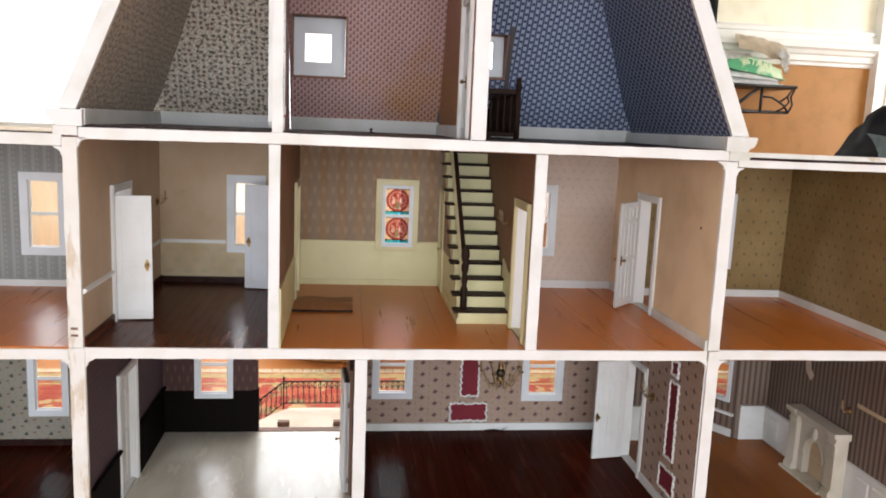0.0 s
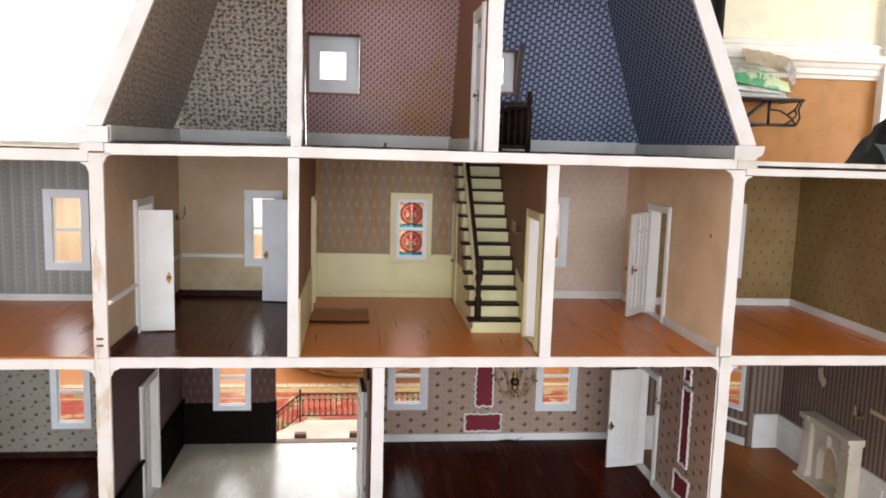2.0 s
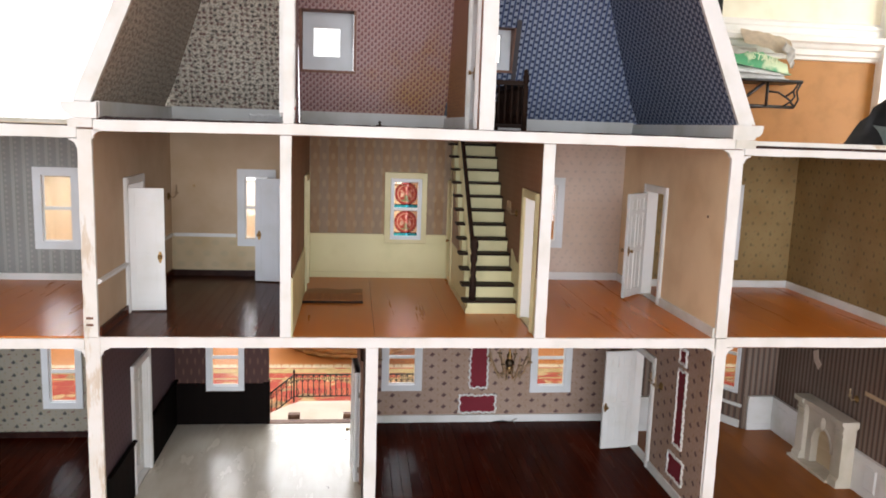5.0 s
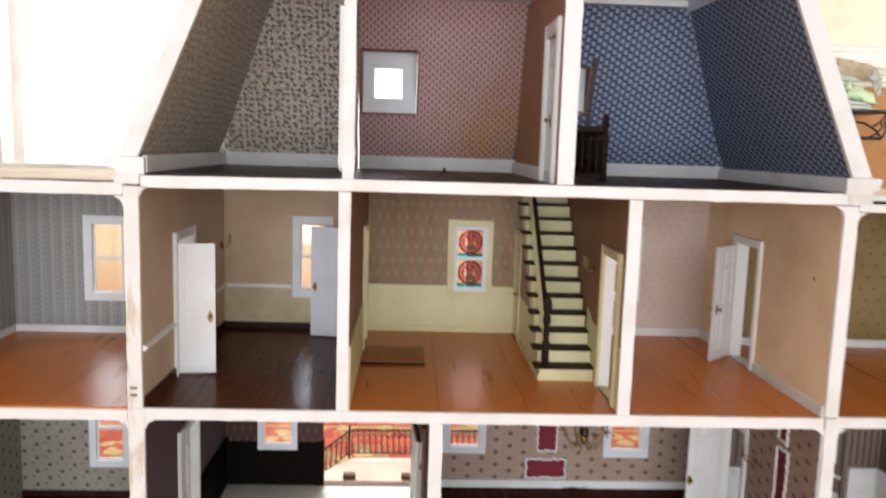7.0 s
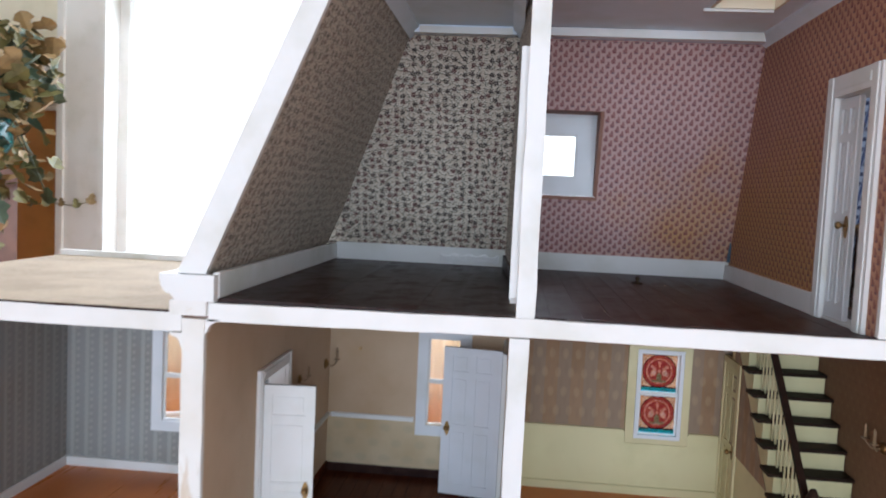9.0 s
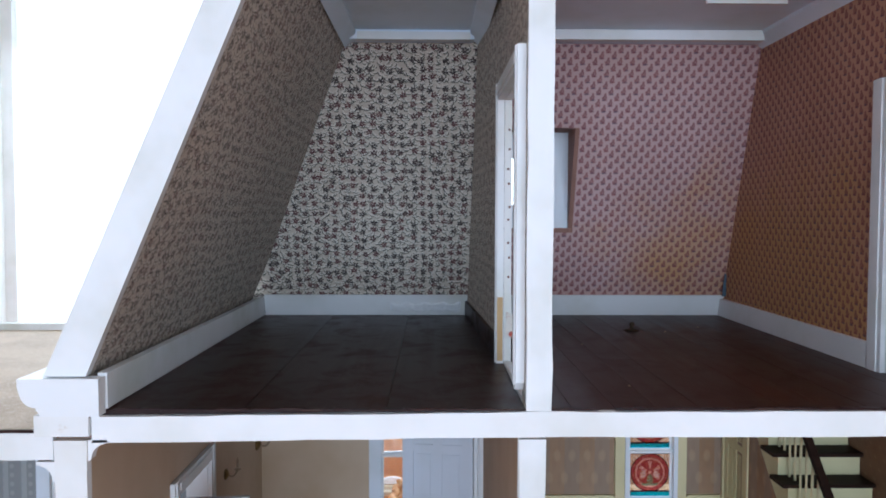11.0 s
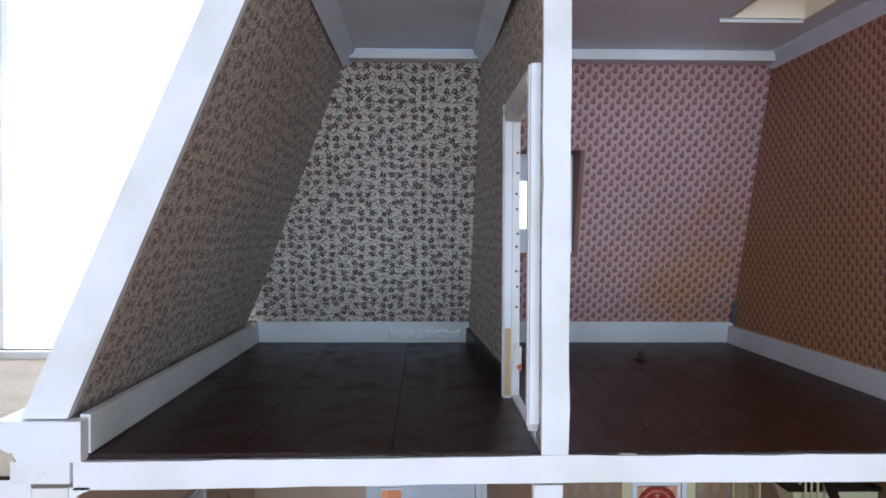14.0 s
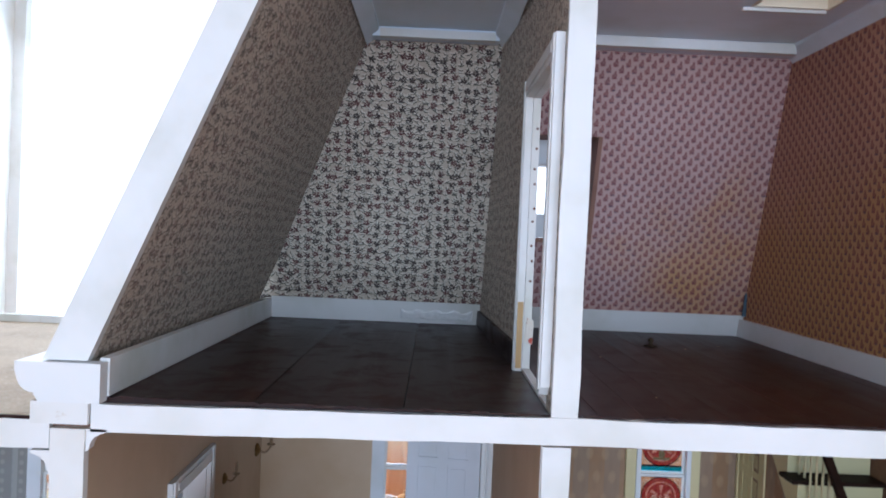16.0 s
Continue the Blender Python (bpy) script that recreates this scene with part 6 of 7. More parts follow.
# ---------------------------------------------------------------- crimson panels with scalloped white mouldings
def red_panel(m, w, h, label):
    root = thing("wall_panel", label, "wall panel", m, "crimson wall panels")
    bm = bmesh.new()
    box(bm, 0, w, -0.0012, -0.0002, 0, h)
    part("field", bm, RED, root, "crimson paper field")
    for nm, p, q, n in (("moulding", (0, 0), (w, 0), w), ("moulding", (w, 0), (w, h), h), ("moulding", (w, h), (0, h), w), ("moulding", (0, h), (0, 0), h)):
        k = max(8, int(n / 0.002))
        d = Vector((q[0] - p[0], 0, q[1] - p[1]))
        nrm = Vector((-d.z, 0, d.x)).normalized()
        pts, rs = [], []
        for i in range(k + 1):
            t = i / k
            wob = 0.0011 * math.sin(t * n / 0.0125 * 2 * math.pi) + 0.0016 * math.exp(-((t - 0.5) * n / 0.006) ** 2)
            pts.append(Vector((p[0], -0.0018, p[1])) + d * t + nrm * wob)
            rs.append(0.0019 + 0.0005 * math.sin(t * n / 0.006 * 2 * math.pi))
        bm = bmesh.new()
        tube(bm, pts, rs, 6)
        part(nm, bm, WHITE, root, "scalloped white moulding")
    return root


red_panel(Matrix.Translation((0.318, BACK, 0.157)), 0.034, 0.143, "tall crimson panel in a scalloped white moulding")
red_panel(Matrix.Translation((0.299, BACK, 0.108)), 0.071, 0.035, "low crimson panel in a scalloped white moulding")
for y, z, w, h, size in ((0.100, 0.173, 0.030, 0.122, "tall"), (0.114, 0.119, 0.055, 0.037, "low"), (0.100, 0.304, 0.025, 0.024, "small")):
    red_panel(Matrix.Translation((0.594, y, z)) @ Matrix.Rotation(radians(-90), 4, "Z"), w, h, size + " crimson panel in a scalloped white moulding")

# Dark twig on the dining room baseboard.
bm = bmesh.new()
tube(bm, [(0.365, 0.400, Z1 + 0.0012), (0.385, 0.402, Z1 + 0.002), (0.398, 0.399, Z1 + 0.0012), (0.412, 0.402, Z1 + 0.007)], [0.0008, 0.0012, 0.0009, 0.0004], 6)
tagged(part("loose_wire", bm, IRON), "short dark bent wire lying against the baseboard", "wire")

# ---------------------------------------------------------------- fireplace in the striped wing room
STONE = painted("white_plaster_mantel", (0.60, 0.54, 0.45), 0.55, 0.12)
fire = thing("fireplace", "white plaster fireplace mantel with an arched opening", "fireplace", pose(0.9005, 0.1665, Z1, 0, 0, -90) @ Matrix.Diagonal((0.945, 0.92, 1.075, 1.0)))
# Local x runs along the wall, -y stands out into the room.
bm = bmesh.new()
box(bm, -0.074, 0.046, -0.034, 0.0, 0.0, 0.004)
part("hearth", bm, STONE, fire, "white hearth slab", 0.0008)
for s in (-1, 1):
    x = s * 0.057
    bm = bmesh.new()
    steps = ((0.0290, 0.0, 0.012), (0.0270, 0.012, 0.016), (0.0245, 0.016, 0.076), (0.0258, 0.076, 0.0785), (0.0245, 0.0785, 0.086), (0.0268, 0.086, 0.089), (0.0250, 0.089, 0.0955))
    prism(bm, [(0.0, 0.0)] + [p for y, z0, z1 in steps for p in ((-y, z0), (-y, z1))] + [(0.0, 0.0955)], "x", x - 0.0112, x + 0.0112)
    part("pilaster", bm, STONE, fire, "white pilaster with a moulded capital", 0.0007)
bm = bmesh.new()
arch = [(-0.0455, 0.094), (-0.0455, 0.005), (-0.030, 0.005), (-0.030, 0.040)]
arch += [(-0.030 * math.cos(t), 0.040 + 0.032 * math.sin(t)) for t in [k * math.pi / 12 for k in range(1, 12)]]
arch += [(0.030, 0.040), (0.030, 0.005), (0.0455, 0.005), (0.0455, 0.094)]
prism(bm, arch, "y", -0.016, -0.002)
part("arch", bm, STONE, fire, "arched white surround", 0.0006)
bm = bmesh.new()
tube(bm, [(-0.030 * math.cos(t), -0.017, 0.040 + 0.032 * math.sin(t)) for t in [k * math.pi / 16 for k in range(0, 17)]], 0.0022, 8)
part("arch_moulding", bm, STONE, fire)
bm = bmesh.new()
lathe(bm, [(0.002, 0), (0.005, 0.004), (0.006, 0.012), (0.004, 0.020), (0.002, 0.022)], Matrix.Translation((0, -0.017, 0.067)), 10)
part("keystone", bm, STONE, fire)
bm = bmesh.new()
cove = [(0.0, 0.0860), (-0.0170, 0.0860), (-0.0172, 0.0890), (-0.0180, 0.0920), (-0.0205, 0.0945), (-0.0245, 0.0960), (-0.0245, 0.0975), (-0.0290, 0.0985), (-0.0290, 0.1060), (0.0, 0.1060)]
prism(bm, cove, "x", -0.0460, 0.0460)
part("mantel_shelf", bm, STONE, fire, "stepped white mantel shelf", 0.0007)
for s in (-1, 1):
    bm = bmesh.new()
    ends = ((0.0, 0.0957, 0.0975), (0.0025, 0.0975, 0.0995), (0.0050, 0.0995, 0.1060))
    prism(bm, [(0.0, 0.0957)] + [p for o, z0, z1 in ends for p in ((-0.0270 - o, z0), (-0.0270 - o, z1))] + [(0.0, 0.1060)], "x", *sorted((s * 0.0461, s * 0.0735)))
    part("end_block", bm, STONE, fire, "stepped white shelf end", 0.0005)
bm = bmesh.new()
box(bm, -0.030, 0.030, -0.0022, -0.0004, 0.005, 0.075)
part("fireback", bm, RAW, fire, "tan back of the fire opening")
# Torn pale patch and a strip left on the striped wall.
bm = bmesh.new()
prism(bm, [(0.232, 0.285), (0.246, 0.278), (0.240, 0.262), (0.226, 0.250), (0.218, 0.262), (0.228, 0.270)], "x", 0.9038, 0.9046)
tagged(part("paper_scrap", bm, P_PALE), "torn pale paper patch on the striped wall", "paper")
bm = bmesh.new()
box(bm, 0.9030, 0.9046, 0.030, 0.098, 0.250, 0.256)
tagged(part("wood_strip", bm, RAW, None, "", 0.0003), "narrow pale wooden strip on the striped wall", "strip")

# ---------------------------------------------------------------- loose things in the rooms
mat = thing("floor_mat", "small brown wooden mat with a dark ribbed half", "mat", Matrix.Translation((0.0135, 0.200, Z2)))
RIBS = wood("dark_ribbed_veneer", (0.40, 0.140, 0.045), (0.58, 0.235, 0.080), 0.5, "y", 1.0, 0.0, 0.15)
for i in range(22):
    xa = 0.0003 + i * 0.00436
    lift = 0.0012 * math.sin(i * 0.31) ** 2
    bm = bmesh.new()
    box(bm, xa, xa + 0.0043, -0.0015 + 0.0016 * math.sin(i * 0.4), 0.049 + 0.0012 * math.sin(i * 0.23), 0.0002, 0.0030 + lift)
    part("slat", bm, RIBS, mat, "ribbed brown slat", 0.0003)
bm = bmesh.new()
prev = None
for i in range(13):
    t = i / 12
    z = 0.0024 + 0.0016 * math.sin(t * 5.0) ** 2
    ring_ = [bm.verts.new(p) for p in ((0.096 * t, 0.0495, z - 0.002), (0.0965 * t, 0.087 + 0.002 * math.sin(t * 6), z - 0.002), (0.0965 * t, 0.087 + 0.002 * math.sin(t * 6), z), (0.096 * t, 0.0495, z))]
    if prev:
        for q in range(4):
            bm.faces.new((prev[q], ring_[q], ring_[(q + 1) % 4], prev[(q + 1) % 4]))
    if i in (0, 12):
        bm.faces.new(ring_)
    prev = ring_
part("sheet", bm, wood("tan_veneer", (0.34, 0.125, 0.035), (0.56, 0.26, 0.09), 0.5, "x", 1.0, 0.0, 0.2), mat, "tan curled veneer sheet")
bm = bmesh.new()
box(bm, 0.0004, 0.0962, -0.0052, -0.0032, 0.0002, 0.0034)
part("edge", bm, STAIR, mat, "dark front edge", 0.0004)

# Small brass stub, specks and a blue scrap in the pink attic room.
bm = bmesh.new()
lathe(bm, [(0.0062, 0), (0.0062, 0.0008), (0.0024, 0.0014), (0.0013, 0.0032), (0.0026, 0.0050), (0.0022, 0.0066), (0.0006, 0.0076)], Matrix.Translation((0.133, 0.281, ZA + 0.0002)), 14)
tagged(part("lamp_base", bm, BRONZE), "tiny brass lamp base lying on the attic floor", "lamp base")
bm = bmesh.new()
for i in range(4):
    r = random.Random(i + 3)
    x, y, s = r.uniform(0.02, 0.245), r.uniform(0.02, 0.36), r.uniform(0.0003, 0.0009)
    box(bm, x - s, x + s, y - s * 0.5, y + s * 0.5, ZA + 0.0001, ZA + 0.0005)
tagged(part("floor_debris", bm, RAW), "pale specks of debris on the attic floor", "debris", "", "stuff")
bm = bmesh.new()
prism(bm, [(0.2485, ZA + 0.021), (0.2525, ZA + 0.021), (0.2525, ZA + 0.044), (0.2510, ZA + 0.044)], "y", 0.374, 0.3755)
tagged(part("paper_scrap", bm, plain("blue_grey_scrap", (0.07, 0.11, 0.15), 0.6)), "thin blue-grey paper scrap in the attic corner", "paper")
bm = bmesh.new()
prism(bm, [(0.140, ZA + 0.016), (0.147, ZA + 0.016), (0.147, ZA + 0.034), (0.140, ZA + 0.030)], "x", 0.2519, 0.2525)
tagged(part("paper_scrap", bm, P_PALE), "pale torn patch on the pink attic wall", "paper")

# ---------------------------------------------------------------- porch
porch = thing("porch", "cream painted dollhouse porch deck with steps", "porch", Matrix.Translation((0, 0, 0)))
DECK = painted("cream_porch_paint", (0.74, 0.62, 0.47), 0.5, 0.06)
bm = bmesh.new()
prism(bm, [(-0.075, 0.4185), (0.260, 0.4185), (0.260, 0.560), (-0.010, 0.556), (-0.040, 0.525), (-0.075, 0.475)], "z", 0.0, 0.078)
part("deck", bm, DECK, porch, "cream porch deck", 0.0008)
for i in range(4):
    bm = bmesh.new()
    box(bm, -0.099 - i * 0.024, -0.0755 - i * 0.024, 0.422, 0.475, 0.0, 0.062 - i * 0.016)
    part("step", bm, DECK, porch, "cream porch step", 0.0006)
railing = thing("porch_railing", "black wrought iron railing round the porch", "railing", Matrix.Translation((0, 0, 0.078)))


def iron_run(p, q, n, lift):
    p, q = Vector(p), Vector(q)
    for h, r in ((0.058, 0.0016), (0.012, 0.0013)):
        bm = bmesh.new()
        tube(bm, [p + Vector((0, 0, h)), q + Vector((0, 0, h))], r, 6)
        part("rail", bm, IRON, railing, "thin iron rail")
    for i in range(n):
        t = (i + 0.5) / n
        c = p.lerp(q, t)
        bm = bmesh.new()
        w = (q - p) / n * 0.36
        tube(bm, [c + Vector((0, 0, 0.012)), c + Vector((0, 0, 0.058))], 0.0010, 5)
        loop = [c + w * math.cos(a) * s + Vector((0, 0, 0.050 + 0.006 * math.sin(a))) for a in [k * math.pi / 6 for k in range(12)] for s in (1,)]
        tube(bm, loop, 0.0008, 4, closed=True)
        curl = [c + w * math.sin(a) + Vector((0, 0, 0.030 - 0.018 * a / math.pi)) for a in [k * math.pi / 6 for k in range(7)]]
        tube(bm, curl, 0.0008, 4)
        part("baluster", bm, IRON, railing, "scrolled iron baluster")


iron_run((-0.022, 0.552, 0.0), (0.250, 0.556, 0.0), 24, 0)
iron_run((-0.022, 0.552, 0.0), (-0.070, 0.540, -0.036), 5, 1)
for p, h in (((-0.022, 0.552), 0.066), ((0.250, 0.556), 0.064), ((0.110, 0.554), 0.062)):
    bm = bmesh.new()
    lathe(bm, [(0.0016, 0.0), (0.0016, h - 0.004), (0.0024, h - 0.003), (0.0020, h), (0.0006, h + 0.003)], Matrix.Translation((*p, 0)), 8)
    part("post", bm, IRON, railing, "iron post")
bm = bmesh.new()
lathe(bm, [(0.0016, -0.062), (0.0016, 0.024), (0.0024, 0.025), (0.0006, 0.030)], Matrix.Translation((-0.070, 0.540, 0)), 8)
part("post", bm, IRON, railing, "iron post")
for x, l in ((-0.026, "small brown wooden block on the porch by the sill"), (0.080, "small brown wooden block on the porch by the sill")):
    bm = bmesh.new()
    box(bm, x, x + 0.022, 0.458, 0.470, 0.078, 0.087)
    box(bm, x + 0.002, x + 0.020, 0.4565, 0.458, 0.0795, 0.084)
    tagged(part("wooden_block", bm, BROWN_EDGE, None, "", 0.0006), l, "block", "porch blocks")

# ---------------------------------------------------------------- floor boards, last of the dollhouse
planks(slab_3, [(-0.2205, 0.0060, 0.0, 0.394)], 0.076, 0.0002, ZA, EBONY, 3, 0)
planks(slab_3, [(0.0063, 0.2575, 0.0, 0.394)], 0.0235, 0.00010, ZA, ROSEWOOD, 4, 1)
planks(slab_3, [(0.2580, 0.5945, 0.0, 0.394)], 0.0235, 0.00010, ZA, ROSEWOOD, 5, 1, (0.266, 0.337, 0.155, 0.385))
planks(slab_2, [(-0.2245, -0.0005, 0.0, BACK)], 0.0160, 0.0001, Z2, WALNUT, 6, 2)
planks(slab_2, [(0.0145, 0.3405, 0.0, BACK), (0.3525, 0.5935, 0.0, BACK)], 0.1080, 0.0003, Z2, OAK, 7)
planks(slab_2, [(-0.5445, -0.2395, 0.0, WBACK), (0.6095, 0.9045, 0.0, WBACK)], 0.1080, 0.0003, Z2, OAK, 8)
planks(slab_1, [(-0.5445, -0.2395, 0.0, WBACK), (0.1285, 0.5935, 0.0, BACK)], 0.0155, 0.0001, Z1, MAHOGANY, 9, 1)
planks(slab_1, [(0.6095, 0.9045, 0.0, WBACK)], 0.1080, 0.0003, Z1, SHADED_OAK, 10)
bm = bmesh.new()
box(bm, -0.2245, 0.1115, 0.0, BACK, Z1 - 0.0028, Z1)
tagged(part("floor_covering", bm, PALE, slab_1), "worn white glossy floor covering in the hall")

# ---------------------------------------------------------------- the room round the dollhouse
WALL_Y = 1.65
ORANGE = painted("orange_brown_wall_paint", (0.42, 0.185, 0.038), 0.45, 0.08)
GREIGE = painted("pale_greige_wall_paint", (0.66, 0.64, 0.60), 0.6, 0.04)
IVORY = painted("ivory_wall_paint", (0.86, 0.81, 0.63), 0.6, 0.04)
ROOM_TRIM = painted("cream_white_woodwork", (0.82, 0.81, 0.76), 0.4, 0.04)
ROOM_WHITE = painted("white_room_ceiling", (0.80, 0.79, 0.76), 0.7, 0.03)
WINX0, WINX1, WINZ0, WINZ1 = -1.20, 0.62, 0.56, 2.05


def room_wall(name, axis, a0, a1, c0, c1, holes, label, cut, lower=ORANGE):
    bm = bmesh.new()
    panel(bm, axis, a0, a1, 0.0, cut, c0, c1, [h for h in holes if h[2] < cut], (0, 0, 2))
    if cut < 2.5:
        panel(bm, axis, a0, a1, cut, 2.55, c0, c1, holes, (1, 1, 2))
    return structure(name, bm, [lower, IVORY, ROOM_TRIM], label)


room_wall("wall_north", "x", -2.6, 2.6, WALL_Y, WALL_Y + 0.14, [(WINX0, WINX1, WINZ0, WINZ1), (WINX0, 0.28, 0.026, WINZ0)], "room wall painted orange-brown below and ivory above", 0.92)
# Unseen walls, made pale for the light they bounce into the house.
room_wall("wall_south", "x", -2.6, 2.6, -3.14, -3.0, [(-1.50, 1.50, 0.07, 1.37)], "room wall facing the dollhouse's open side, with a window", 2.55, GREIGE)
room_wall("wall_west", "y", -3.0, WALL_Y, -2.6, -2.46, [], "plain greige room wall", 2.55, GREIGE)
room_wall("wall_east", "y", -3.0, WALL_Y, 2.46, 2.6, [(0.6, 1.3, 0.0, 2.05)], "plain greige room wall", 2.55, GREIGE)
bm = bmesh.new()
box(bm, -2.6, 2.6, -3.14, WALL_Y + 0.14, 2.55, 2.6)
structure("ceiling", bm, ROOM_WHITE, "white room ceiling", "ceiling")
ROOM_FLOOR = wood("room_floor_boards", (0.42, 0.15, 0.035), (0.58, 0.24, 0.07), 0.35, "x", 0.12)
bm = bmesh.new()
box(bm, -2.6, 2.6, -3.0, WALL_Y, -0.05, 0.0)
structure("floor", bm, ROOM_FLOOR, "brown wooden floor of the room", "floor")
SKYGLOW = bpy.data.materials.new("overcast_sky_backdrop")
SKYGLOW.use_nodes = True
em = SKYGLOW.node_tree.nodes.new("ShaderNodeEmission")
em.inputs[0].default_value, em.inputs[1].default_value = (0.97, 0.985, 1.0, 1), 3.0
SKYGLOW.node_tree.links.new(em.outputs[0], SKYGLOW.node_tree.nodes["Material Output"].inputs[0])
bm = bmesh.new()
quad(bm, [(-4, 3.2, -0.5), (4, 3.2, -0.5), (4, 3.2, 4.5), (-4, 3.2, 4.5)])
structure("backdrop", bm, SKYGLOW, "bright white overcast sky outside the window", "sky")

# Moulded chair rail, baseboard and the window's woodwork.
RAIL = [(0.0, 0.920), (-0.010, 0.922), (-0.012, 0.933), (-0.020, 0.938), (-0.020, 0.956), (-0.027, 0.961), (-0.032, 0.973), (-0.042, 0.980), (-0.044, 0.996), (-0.037, 1.004),
        (-0.020, 1.006), (-0.018, 1.026), (-0.022, 1.031), (-0.018, 1.043), (-0.008, 1.046), (0.0, 1.053)]
for tag, x0, x1 in (("right", 1.335, 1.935), ("left", -2.46, -1.350)):
    bm = bmesh.new()
    prism(bm, [(WALL_Y + p, z) for p, z in RAIL], "x", x0, x1)
    structure("trim_chair_rail_" + tag, bm, ROOM_TRIM, "white moulded chair rail on the room wall", "chair rail")
bm = bmesh.new()
prism(bm, [(WALL_Y, 0.0), (WALL_Y - 0.016, 0.0), (WALL_Y - 0.016, 0.010), (WALL_Y - 0.010, 0.014), (WALL_Y - 0.006, 0.022), (WALL_Y, 0.024)], "x", -2.46, 2.46)
structure("baseboard", bm, painted("cream_baseboard_paint", (0.82, 0.72, 0.50), 0.45, 0.05), "low cream baseboard of the room", "baseboard")
big = thing("window", "large bright room window with cream casing", "window", None, "", "structure")
W = 0.105
for nm, a, b, c, d in (("casing", WINX0 - W - 0.04, WINX0, 0.05, WINZ1 + W), ("casing", WINX1, WINX1 + W, WINZ0, WINZ1 + W), ("head", WINX0, WINX1, WINZ1, WINZ1 + W)):
    bm = bmesh.new()
    box(bm, a, b, WALL_Y - 0.018, WALL_Y, c, d)
    k = 0.02
    if nm == "casing":
        box(bm, a, a + k, WALL_Y - 0.028, WALL_Y - 0.018, c, d)
        box(bm, b - k, b, WALL_Y - 0.024, WALL_Y - 0.018, c, d)
    part(nm, bm, ROOM_TRIM, big, "", 0.002)
bm = bmesh.new()
box(bm, WINX0 - W - 0.02, 0.28, WALL_Y + 0.001, WALL_Y + 0.14, 0.022, 0.027)
box(bm, 0.28, WINX1 + W + 0.02, WALL_Y - 0.035, WALL_Y + 0.14, WINZ0 - 0.025, WINZ0)
part("sill", bm, ROOM_TRIM, big, "", 0.003)
# Assumed curtain for the glow; its orange foot paints in warm light.
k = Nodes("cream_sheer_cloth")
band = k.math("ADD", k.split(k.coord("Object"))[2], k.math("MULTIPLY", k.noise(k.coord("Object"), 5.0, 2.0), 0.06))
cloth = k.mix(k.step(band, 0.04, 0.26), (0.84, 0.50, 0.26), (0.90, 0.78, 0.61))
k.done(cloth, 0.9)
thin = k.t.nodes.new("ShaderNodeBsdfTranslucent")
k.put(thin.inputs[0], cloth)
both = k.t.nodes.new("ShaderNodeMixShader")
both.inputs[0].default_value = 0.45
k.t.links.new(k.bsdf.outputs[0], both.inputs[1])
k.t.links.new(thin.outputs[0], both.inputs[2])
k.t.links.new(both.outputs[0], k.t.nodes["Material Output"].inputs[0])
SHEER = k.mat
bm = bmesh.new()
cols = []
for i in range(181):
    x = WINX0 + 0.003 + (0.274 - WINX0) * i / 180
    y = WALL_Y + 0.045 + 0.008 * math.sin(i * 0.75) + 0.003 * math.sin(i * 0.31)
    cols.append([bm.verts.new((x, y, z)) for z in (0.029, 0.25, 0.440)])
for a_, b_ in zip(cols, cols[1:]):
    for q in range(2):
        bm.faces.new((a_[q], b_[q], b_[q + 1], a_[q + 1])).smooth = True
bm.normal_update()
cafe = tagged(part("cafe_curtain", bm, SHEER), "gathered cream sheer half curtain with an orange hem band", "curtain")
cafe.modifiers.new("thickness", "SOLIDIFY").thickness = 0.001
bm = bmesh.new()
tube(bm, [(WINX0 + 0.001, WALL_Y + 0.045, 0.442), (0.278, WALL_Y + 0.045, 0.442)], 0.003, 8)
part("curtain_rod", bm, BRASS, big, "thin brass rod")
for x in (WINX0 + 0.015, (WINX0 + WINX1) / 2, WINX1 - 0.015):
    bm = bmesh.new()
    box(bm, x - 0.015, x + 0.015, WALL_Y + 0.06, WALL_Y + 0.09, 0.05 if x < 0.28 else WINZ0, WINZ1)
    part("mullion", bm, ROOM_TRIM, big)
for i in range(2):
    bm = bmesh.new()
    xa = WINX0 + 0.03 if i == 0 else (WINX0 + WINX1) / 2 + 0.015
    box(bm, xa, xa + 0.865, WALL_Y + 0.072, WALL_Y + 0.076, WINZ0, WINZ1)
    pane = part("pane", bm, GLASS, big)
    pane.visible_shadow = False
# White door casing at the end of the wall, and the dark frame edge by the roof.
bm = bmesh.new()
box(bm, 1.935, 2.05, WALL_Y - 0.030, WALL_Y, 0.0, 2.1)
box(bm, 1.935, 1.955, WALL_Y - 0.040, WALL_Y - 0.030, 0.0, 2.1)
box(bm, 1.985, 2.005, WALL_Y - 0.037, WALL_Y - 0.030, 0.0, 2.1)
structure("trim_door_casing", bm, ROOM_TRIM, "white moulded door casing on the room wall", "door casing", 0.002)
CURTAIN = plain("dark_green_cloth", (0.030, 0.036, 0.033), 0.8)
bm = bmesh.new()
rows = []
for i in range(33):
    x = 1.12 + 0.21 * i / 32
    y = WALL_Y - 0.045 + 0.012 * math.sin(i * 1.25)
    rows.append([bm.verts.new((x, y, 0.80)), bm.verts.new((x, y + 0.004 * math.sin(i), 1.5)), bm.verts.new((x, y, 2.2))])
for a_, b_ in zip(rows, rows[1:]):
    for k in range(2):
        bm.faces.new((a_[k], b_[k], b_[k + 1], a_[k + 1])).smooth = True
bmesh.ops.solidify(bm, geom=bm.faces[:], thickness=0.004)
